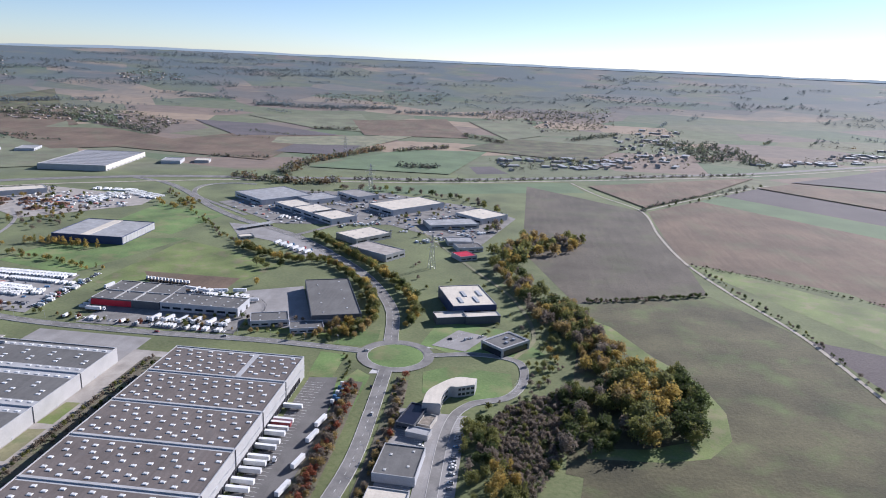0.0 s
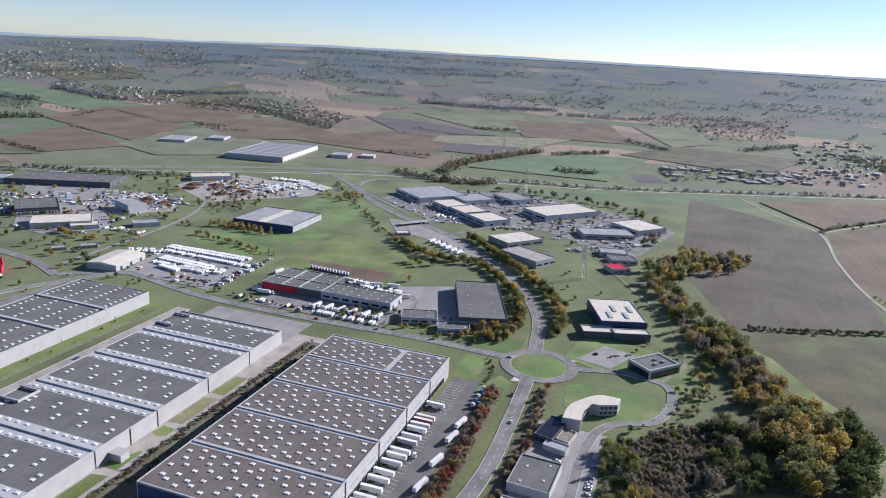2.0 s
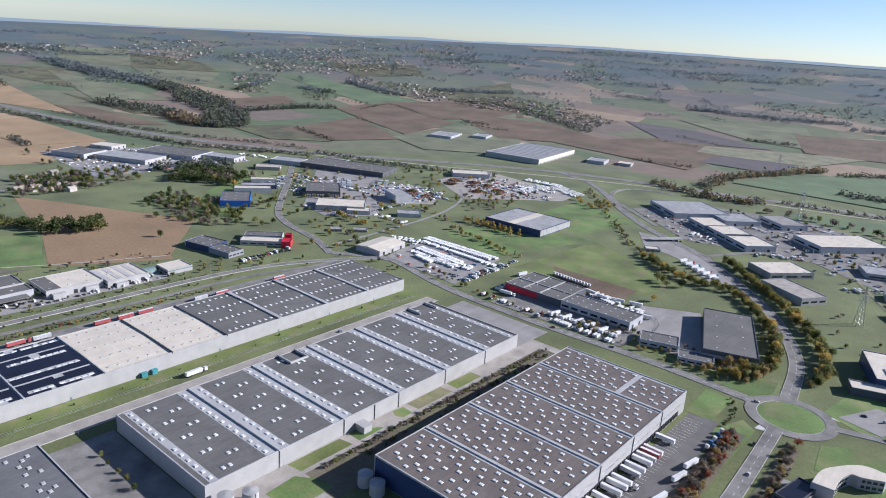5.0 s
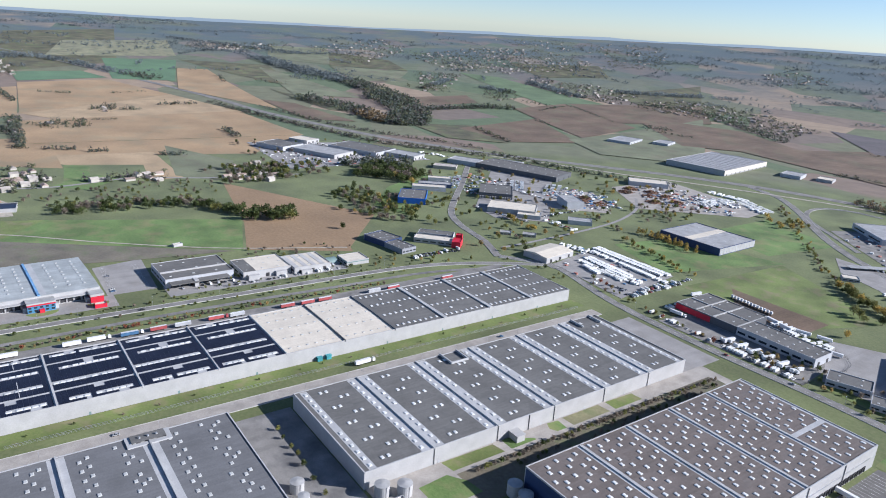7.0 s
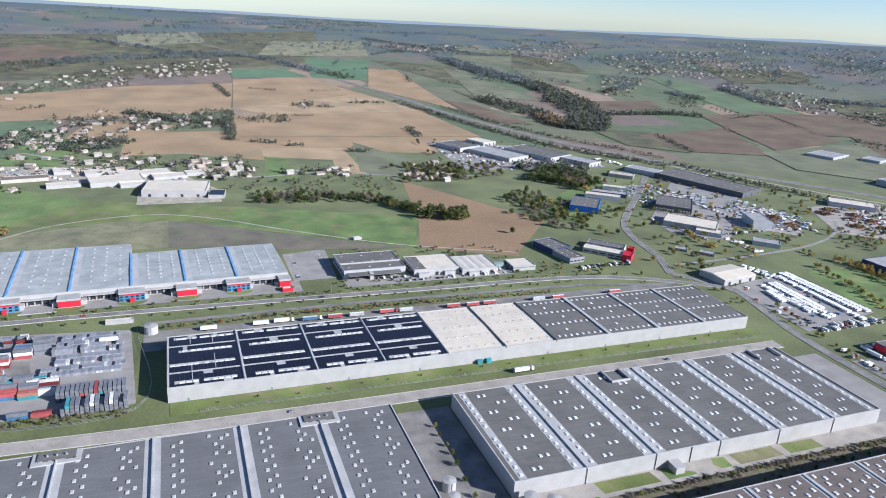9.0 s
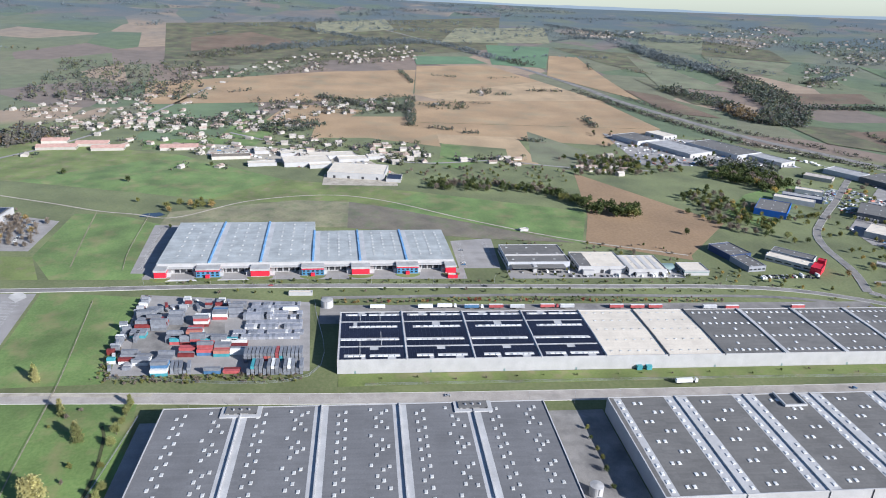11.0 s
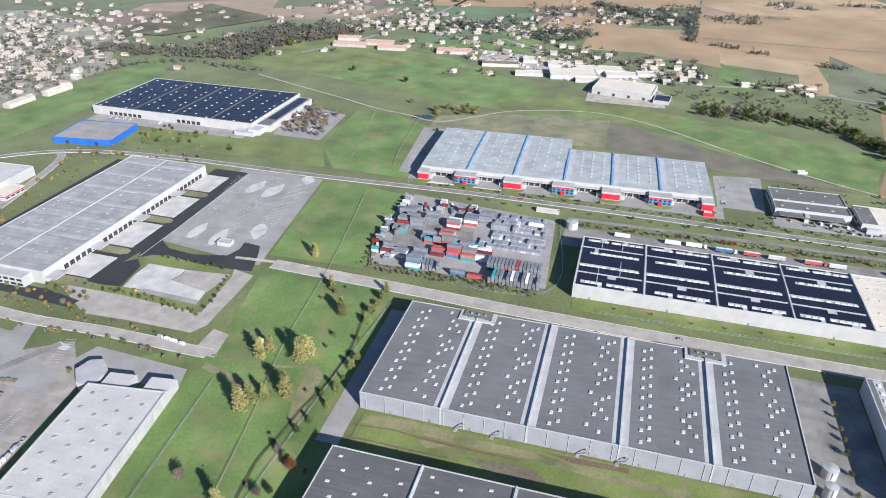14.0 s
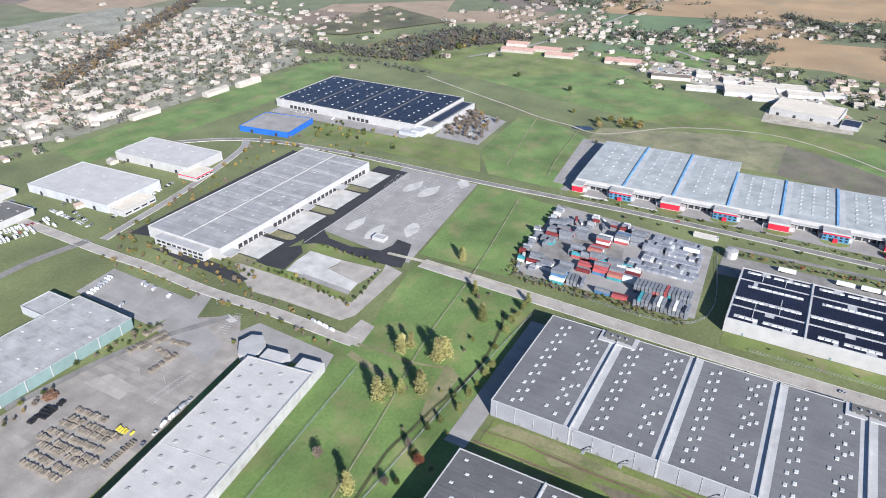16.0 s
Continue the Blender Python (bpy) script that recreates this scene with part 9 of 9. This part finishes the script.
car_row(-800, 780, -890, 770, 24, 100, "cars in the trade estate", 0.7, 0.6)
car_row(-740, 780, -840, 840, 24, 130, "vans in the trade estate", 0.7, 0.9)
car_row(-180, 960, -110, 960, 16, 60, "cars in the shed estate", 0.5, 0.4)
car_row(-230, 1100, -300, 1120, 16, 60, "vans in the shed estate", 0.5, 0.7)
car_row(-372, 925, -340, 945, 12, 140, "cars under the carport", 0.8)
for i in range(6):
    trailer(-300 + 10 * i, 852 - 7 * i, 75, 0, i % 3 or None)
for x, y, rz in ((-113, 536, 10), (-86, 430, 90), (-95, 470, 280), (-300, 538, 0), (-620, 120, 90), (-624, -90, 270), (-240, 541, 180), (-130, 690, 105), (-424, 380, 90), (-426, 60, 270)):
    park(vrng.choice(CARS), x, y, rz, "cars on the streets", 0.42)
for x, y in ((-600, 1075), (-640, 1062), (-690, 1050)):
    for i in range(8):
        park(CAMPER if i % 2 else VANS[0], x + 3.6 * i - 10, y + vrng.gauss(0, 2), 100, "white vehicles in the depot")


# ---- the many vehicles and goods of the far yards ----
lots = thing("parked_vehicles", "rows of white and grey vehicles parked in far yards", "vehicles", kind="stuff")
goods = thing("yard_clutter", "crates, pallets and skips stacked in far yards", "yard goods", kind="stuff")
lot = {"white": Shape(), "silver": Shape(), "black": Shape(), "red": Shape(), "glass": Shape()}
heap = {"white": Shape(), "grey": Shape(), "orange": Shape(), "blue": Shape()}
lrng = random.Random(31)


def far_rows(x0, y0, x1, y1, rows, gap, pitch=3.1, big=0.3, fill=0.8):
    """Parked vehicles side by side along a line, in several rows."""
    length = math.hypot(x1 - x0, y1 - y0)
    dx, dy = (x1 - x0) / length, (y1 - y0) / length
    for r in range(rows):
        for i in range(int(length / pitch)):
            if lrng.random() > fill:
                continue
            u, v = i * pitch, r * gap
            px, py = x0 + u * dx - v * dy, y0 + u * dy + v * dx
            if not free(px, py):
                continue
            tall = lrng.random() < big
            l, h = (3.2, 2.7) if tall else (2.1, 1.45)
            word = "white" if tall else lrng.choices(("white", "silver", "black", "red"), (4, 3, 3, 1))[0]
            for s, a, b, e, f, w in ((lot[word], -l, l, 0.4, h * (1.0 if tall else 0.6), 0.95), (lot["glass"], -l * 0.5, l * 0.35, h * 0.6, h * 0.93, 0.85)):
                if tall and s is lot["glass"]:
                    a, b, e, f, w = l - 0.8, l + 0.04, 1.3, 2.0, 0.9
                s.prism([(px + p * -dy + q * dx, py + p * dx + q * dy) for p, q in ((a, -w), (b, -w), (b, w), (a, w))], e, f)
            if not tall:
                lot[word].prism([(px + p * -dy + q * dx, py + p * dx + q * dy) for p, q in ((-l * 0.4, -0.7), (l * 0.2, -0.7), (l * 0.2, 0.7), (-l * 0.4, 0.7))], h * 0.93, h)


def clutter(poly, n):
    xs, ys = [p[0] for p in poly], [p[1] for p in poly]
    for _ in range(n * 6):
        x, y = lrng.uniform(min(xs), max(xs)), lrng.uniform(min(ys), max(ys))
        if inside(x, y, poly) and free(x, y) and n > 0:
            n -= 1
            a, w, d, h = lrng.choice((0.2, 1.77)), lrng.uniform(0.8, 2.4), lrng.uniform(0.8, 3.5), lrng.uniform(0.6, 2.4)
            c, e = math.cos(a), math.sin(a)
            heap[lrng.choices(("white", "grey", "orange", "blue"), (4, 5, 1, 1))[0]].prism([(x + p * c - q * e, y + p * e + q * c) for p, q in ((-w, -d), (w, -d), (w, d), (-w, d))], 0.1, h)


for x0, y0, x1, y1, rows, gap, big, share in ((-916, 812, -866, 768, 3, 9, 0.7, 0.8), (-871, 860, -820, 800, 3, 10, 0.7, 0.7), (-719, 1114, -640, 1117, 2, 10, 0.9, 0.8), (-655, 1013, -656, 1099, 3, 10, 0.9, 0.8), (-652, 1102, -583, 1070, 3, 10, 0.9, 0.8),
                                              (-700, 690, -640, 690, 2, 8, 0.3, 0.6), (-800, 660, -730, 672, 2, 8, 0.4, 0.7), (-895, 700, -850, 690, 2, 8, 0.4, 0.7), (-1060, 850, -1000, 830, 2, 8, 0.5, 0.7), (-990, 740, -930, 690, 2, 8, 0.3, 0.6),
                                              (-519, 595, -452, 607, 2, 8, 0.9, 0.9), (-563, 646, -440, 640, 1, 8, 0.95, 0.95), (-545, 605, -470, 598, 1, 8, 0.9, 0.8), (-600, 622, -560, 640, 2, 8, 0.6, 0.8), (-435, 570, -436, 660, 2, 7, 0.4, 0.8),
                                              (-400, 556, -240, 551, 1, 8, 0.5, 0.75), (-396, 580, -396, 650, 1, 8, 0.8, 0.7), (-250, 640, -320, 655, 2, 9, 0.8, 0.7), (-300, 852, -240, 815, 1, 10, 1.0, 0.7), (-250, 960, -190, 1000, 2, 8, 0.4, 0.6), (-120, 1040, -90, 1070, 2, 8, 0.3, 0.7),
                                              (-220, 1050, -170, 1060, 2, 8, 0.4, 0.7), (-60, 960, -20, 1000, 2, 8, 0.3, 0.6), (-120, 900, -80, 940, 2, 8, 0.4, 0.6), (-350, 1000, -300, 990, 2, 8, 0.5, 0.7), (-1300, 640, -1200, 650, 2, 8, 0.5, 0.6), (-1360, 560, -1340, 640, 2, 8, 0.5, 0.6),
                                              (-1200, 800, -1130, 830, 2, 8, 0.5, 0.6), (-330, -620, -262, -640, 3, 9, 0.8, 0.8), (-330, -680, -270, -700, 2, 9, 0.8, 0.8), (-340, -575, -345, -640, 1, 6, 0.3, 0.7), (-450, -585, -360, -570, 1, 6, 0.2, 0.6), (-690, 205, -690, 240, 1, 6, 0.3, 0.6),
                                              (-645, 215, -645, 340, 1, 6, 0.3, 0.5), (-638, 425, -638, 500, 2, 7, 0.3, 0.6), (-700, 470, -690, 520, 2, 7, 0.3, 0.6), (-1215, -170, -1160, -250, 3, 8, 0.0, 0.6), (-1080, -30, -1090, -110, 2, 8, 0.0, 0.6)):
    far_rows(x0, y0, x1, y1, rows, gap, 3.1, big, share)
clutter([(-590, 1000), (-640, 1090), (-860, 1060), (-720, 940)], 220)
clutter([(-840, 800), (-730, 780), (-700, 860), (-760, 900), (-840, 880)], 200)
clutter([(-960, 640), (-840, 700), (-880, 800), (-1000, 780)], 120)
clutter([(-180, 1000), (-340, 960), (-480, 1080), (-230, 1250), (-40, 1160), (-40, 900)], 260)
clutter([(-1130, 480), (-1400, 500), (-1340, 720), (-1130, 780)], 200)
clutter([(-590, 560), (-450, 560), (-457, 668), (-575, 668)], 40)
clutter([(-262, -650), (-340, -640), (-340, -740), (-262, -740)], 60)
clutter([(-1050, 50), (-1190, -20), (-1230, -260), (-1150, -260), (-1085, -60)], 60)
for word, s in lot.items():
    if s.v:
        tagged(part("vehicle_bodies", s, WINDOW if word == "glass" else PAINTS[word], lots), kind="stuff")
for word, s in heap.items():
    tagged(part("crates", s, PAINTS[word], goods), kind="stuff")


# ---- yard goods ----
def log_row(x0, y0, x1, y1, n, mat, word):
    """Bundles in a double line, two to a pack."""
    t = thing("material_stacks", f"row of {word} stacked in the storage yard", "stacked goods", x0, y0, 0.2)
    length = math.hypot(x1 - x0, y1 - y0)
    dx, dy = (x1 - x0) / length, (y1 - y0) / length
    for i in range(n):
        if vrng.random() < 0.1:
            continue
        f, h, l, w = i / n * length + vrng.gauss(0, 0.1), vrng.uniform(0.8, 1.8), vrng.uniform(0.45, 0.62), vrng.uniform(1.6, 2.3)
        o = vrng.gauss(0, 0.15)
        s = Shape()
        for z0, z1, k in ((0, h * 0.5, 1.0), (h * 0.5, h, 0.86)):
            s.prism([(f * dx - o * dy + k * (u * l * dx - v * w * dy), f * dy + o * dx + k * (u * l * dy + v * w * dx)) for u, v in ((-1, -1), (1, -1), (1, 1), (-1, 1))], z0, z1)
        part("timber_pack", s, mat, t)


for x0, y0, x1, y1, n in ((-165, -360, -168, -315, 28), (-160, -362, -163, -317, 28), (-152, -360, -156, -315, 28), (-146, -361, -149, -311, 30), (-142, -355, -144, -314, 26), (-135, -352, -136, -318, 22), (-128, -350, -130, -318, 20), (-228, -382, -258, -377, 18), (-234, -376, -256, -371, 14),
                          (-220, -351, -243, -350, 14), (-240, -366, -237, -347, 12), (-251, -365, -254, -349, 10), (-172, -363, -174, -335, 16), (-148, -306, -172, -307, 14), (-247, -388, -262, -386, 10)):
    log_row(x0, y0, x1, y1, n, TIMBER, "timber bundles")
log_row(-154, -372, -174, -376, 16, PAINTS["black"], "black plastic bales")
log_row(-150, -376, -166, -379, 12, PAINTS["black"], "black plastic bales")
log_row(-173, -324, -175, -312, 6, PAINTS["yellow"], "yellow steel frames")
for x, y in ((-172, -388), (-795, 990), (-760, 1004), (-726, 1004), (-710, 950), (-742, 975), (-780, 960), (-690, 985), (-760, 830), (-735, 845), (-775, 850)):
    s = Shape()
    rr = random.Random(int(abs(x * 7 + y)))
    R = 5 if x > -300 else 15
    for q in (1.0, 0.78, 0.55, 0.3):
        s.prism([(R * q * rr.uniform(0.9, 1.08) * math.cos(j * 0.35), R * q * rr.uniform(0.9, 1.08) * math.sin(j * 0.35)) for j in range(18)], 0, (1 - q) * R * 0.22 + 0.25)
    for _ in range(60):
        a, r = rr.uniform(0, 6.28), rr.uniform(0, 1) ** 0.7
        px, py, pz = R * r * math.cos(a), R * r * math.sin(a), (1 - r) * R * 0.25
        k = rr.uniform(0.5, 1.6)
        s.prism([(px + k * math.cos(q), py + k * math.sin(q)) for q in (0.2 + a, 1.7 + a, 3.3 + a, 4.9 + a)], 0, pz + k * 0.8)
    thing("scrap_heap", "brown heap of scrap metal and rubble", "scrap heap", x, y, 0, 0, "scrap heaps", s.mesh("scrap_heap", RUST))


def tank(x, y, r, h, label="round white sprinkler water tank"):
    t = thing("water_tank", label, "tank", x, y, 0, 0, "sprinkler tanks")
    part("shell", Shape().tube(0, 0, 0, h, r, r, 24), CLADDING, t)
    part("lid", Shape().tube(0, 0, h, h + r * 0.16, r + 0.1, 0.3, 24), PALEROOF, t)
    part("pipe", Shape().stick((r, 0, 0), (r + 0.2, 0.2, h), 0.15, 0.15), STEEL, t)


tank(-251, 247, 4.6, 8)
tank(-240, 246, 4.6, 8)
tank(-290, 178, 4.6, 8)
tank(-284, 190, 4.6, 8)
tank(-302, 134, 3.4, 9)
tank(-318, 137, 4.2, 7)
tank(-578, -34, 5.5, 7)
hall("small white pump house beside tanks", -277, 182, 6, 8, 0, 3.5, WHITEROOF, CLADDING)
hall("small red and white gate hut", -645, 90, 7, 10, 0, 3.6, WHITEROOF, REDPAINT)
hall("small white gate hut in the truck park", -454, -320, 8, 12, 0, 3.5, PALEROOF, CLADDING)
hall("long white site cabin beside the yard", -604, -60, 5, 22, 0, 3.2, WHITEROOF, CLADDING)
hall("small white shelter on the field edge", -788, 196, 5, 11, 15, 3, WHITEROOF, CLADDING)


# ---- fences, pylons, lamps ----
def fence(points, label, h=2.0, step=12.0, mat=STEEL):
    line = smooth(points, 6)
    t = thing("fence", label, "fence", 0, 0)
    run = step
    for a, b in zip(line, line[1:]):
        run += (b - a).length
        if run >= step:
            run = 0
            part("post", Shape().tube(a.x, a.y, 0, h + 0.1, 0.08, 0.08, 6), mat, t)
    for z in (0.15, h * 0.5, h):
        part("rail", ribbon(Shape(), line, 0.07, -0.07, z - 0.06, z + 0.06), mat, t)


fence([(-591, -243), (-448, -219), (-339, -206), (-256, -189), (-150, -172)], "long wooden rail fence across the meadow", 1.4, 8, PALETIMBER)
fence([(-458, -188), (-458, -42), (-590, -46)], "steel mesh fence round the container yard")
fence([(-410, -152), (-300, -160), (-180, -165)], "low wire fence beside the ditch", 1.2, 10)
fence([(-292, -232), (-200, -222), (-110, -212)], "wire fence beside the white hall", 1.6, 10)
fence([(-840, -262), (-720, -250), (-665, -240)], "low timber fence in the meadow", 1.2, 10, PALETIMBER)
fence([(-443, 0), (-443, 250), (-441, 495)], "steel fence along the grass verge")
fence([(-235, 546), (-240, 634), (-372, 660)], "dark fence round the truck workshop", 2.0, 10, DARKMETAL)


def pylon(x, y, h, rz):
    t = thing("pylon", "grey lattice power pylon with cross arms", "pylon", x, y, 0, rz, "power pylons")
    s = Shape()
    w = h * 0.085
    corners = [(-w, -w), (w, -w), (w, w), (-w, w)]
    for k, (a, b) in enumerate(corners):
        s.stick((a, b, 0), (a * 0.12, b * 0.12, h), 0.22, 0.12, 4)
        c, d = corners[(k + 1) % 4]
        for i in range(9):
            f, e = i / 9, (i + 1) / 9
            q, p = 1 - 0.88 * f, 1 - 0.88 * e
            s.stick((a * q, b * q, h * f), (c * p, d * p, h * e), 0.1, 0.1, 3)
            s.stick((c * q, d * q, h * f), (a * p, b * p, h * e), 0.1, 0.1, 3)
    part("tower", s, STEEL, t)
    for z, l in ((0.62, 0.15), (0.76, 0.19), (0.9, 0.13)):
        a = Shape()
        for side in (-1, 1):
            a.stick((0, 0, h * z), (side * h * l, 0, h * z + 0.4), 0.2, 0.1, 4)
            a.stick((0, 0, h * (z + 0.05)), (side * h * l, 0, h * z + 0.4), 0.15, 0.1, 4)
            a.stick((side * h * l, 0, h * z + 0.4), (side * h * l, 0, h * z - 2.2), 0.12, 0.12, 4)
        part("cross_arm", a, STEEL, t)


pylon(-262, 1255, 52, 35)
pylon(-89, 792, 42, 35)
pylon(-420, 1700, 50, 35)


def lamp_post():
    t = thing("street_lamp", "slim grey street lamp beside the road", "street lamp", data=Shape().tube(0, 0, 0, 8.5, 0.1, 0.06, 6).mesh("pole", STEEL))
    part("arm", Shape().stick((0, 0, 8.4), (1.6, 0, 8.8), 0.06, 0.05, 4), STEEL, t)
    part("lantern", Shape().box(1.2, 2.2, -0.15, 0.15, 8.7, 8.85), GREYCLAD, t)
    return t


LAMP = lamp_post()
for i in range(18):
    park(LAMP, -414, -120 + 34 * i, 180, "street lamps", 0)
for i in range(14):
    park(LAMP, -80, 250 + 18 * i, 180, "street lamps", 0)
for i in range(20):
    park(LAMP, -629, -210 + 31 * i, 0, "street lamps", 0)
for i in range(12):
    park(LAMP, -140 - 30 * i, 546, 270, "street lamps", 0)
for x, y in ((-213, -352), (-163, -411), (-303, -372), (-215, -330)):
    park(LAMP, x, y, 45, "street lamps", 0)


# ---- road paint and parking bays ----
def bays(x0, y0, x1, y1, n, length, rz, label="white parking bay lines on asphalt"):
    s = Shape()
    a = radians(rz)
    dx, dy = math.cos(a) * length, math.sin(a) * length
    nx, ny = -math.sin(a) * 0.1, math.cos(a) * 0.1
    z = layer() + 0.02
    for i in range(n + 1):
        x, y = x0 + (x1 - x0) * i / n, y0 + (y1 - y0) * i / n
        s.add([(x - nx, y - ny, z), (x + dx - nx, y + dy - ny, z), (x + dx + nx, y + dy + ny, z), (x + nx, y + ny, z)], [(0, 1, 2, 3)])
    tagged(new("parking_lines", s.mesh("parking_lines", PAINT)), label, "road marking", kind="structure")


bays(-590, -387, -457, -366, 44, 18, 80)
bays(-592, -320, -469, -309, 40, 16, 95)
bays(-600, -352, -470, -338, 40, 14, 85)
bays(-672, 104, -745, 106, 30, 5, 90)
bays(-672, 140, -745, 142, 30, 5, 270)
bays(-790, -238, -665, -226, 46, 5, 80)
bays(-47, 342, -47, 438, 38, 5, 180)
bays(-22, 342, -22, 438, 38, 5, 180)
bays(-145, 262, -145, 470, 52, 14, 0)
bays(-300, -352, -276, -346, 9, 8, 100)
bays(-199, -331, -234, -330, 20, 3, 90)
bays(-199, -326, -234, -325, 20, 3, 90)
bays(-50, 562, -38, 592, 10, 5, 0)
bays(14, 482, 20, 508, 10, 5, 200)
bays(-62, 340, -62, 436, 36, 5, 0)
for k, poly in enumerate(([(-470, -362), (-486, -357), (-472, -352)], [(-466, -338), (-482, -333), (-466, -327)], [(-572, -360), (-588, -352), (-572, -348)], [(-570, -340), (-586, -330), (-568, -326)], [(-600, -318), (-590, -308), (-600, -304)], [(-480, -310), (-468, -300), (-484, -298)])):
    (ax, ay), (bx, by), (ex, ey) = poly
    mx, my = (ax + ex) / 2, (ay + ey) / 2
    half = math.hypot(ex - ax, ey - ay) / 2 + 1.0
    round_end = [(mx + half * (math.cos(u) * (ex - mx) + math.sin(u) * (mx - bx)) / max(1, math.hypot(ex - mx, ey - my)), my + half * (math.cos(u) * (ey - my) + math.sin(u) * (my - by)) / max(1, math.hypot(ex - mx, ey - my))) for u in (0.0, 0.6, 1.2, 1.9, 2.5, math.pi)]
    plate("traffic_island", [(bx, by)] + round_end, CONCRETE, "pale teardrop traffic island", "traffic island")
for x0, y0, x1, y1, w in ((-102, 494, -92, 508, 5), (-70, 552, -52, 556, 4), (-104, 562, -98, 580, 5)):
    plate("traffic_island", [(x0, y0), (x1, y0 + 2), (x1 - 2, y1), (x0 + w * 0.4, y1)], CONCRETE, "pale splitter island at the roundabout", "traffic island", 0.12)

for proto in CARS + VANS + TRAILERS + TRACTORS + [CAMPER, LAMP] + [b for pair in BOX.values() for b in pair]:
    if proto not in USED:
        for ob in (*proto.children_recursive, proto):
            bpy.data.objects.remove(ob)
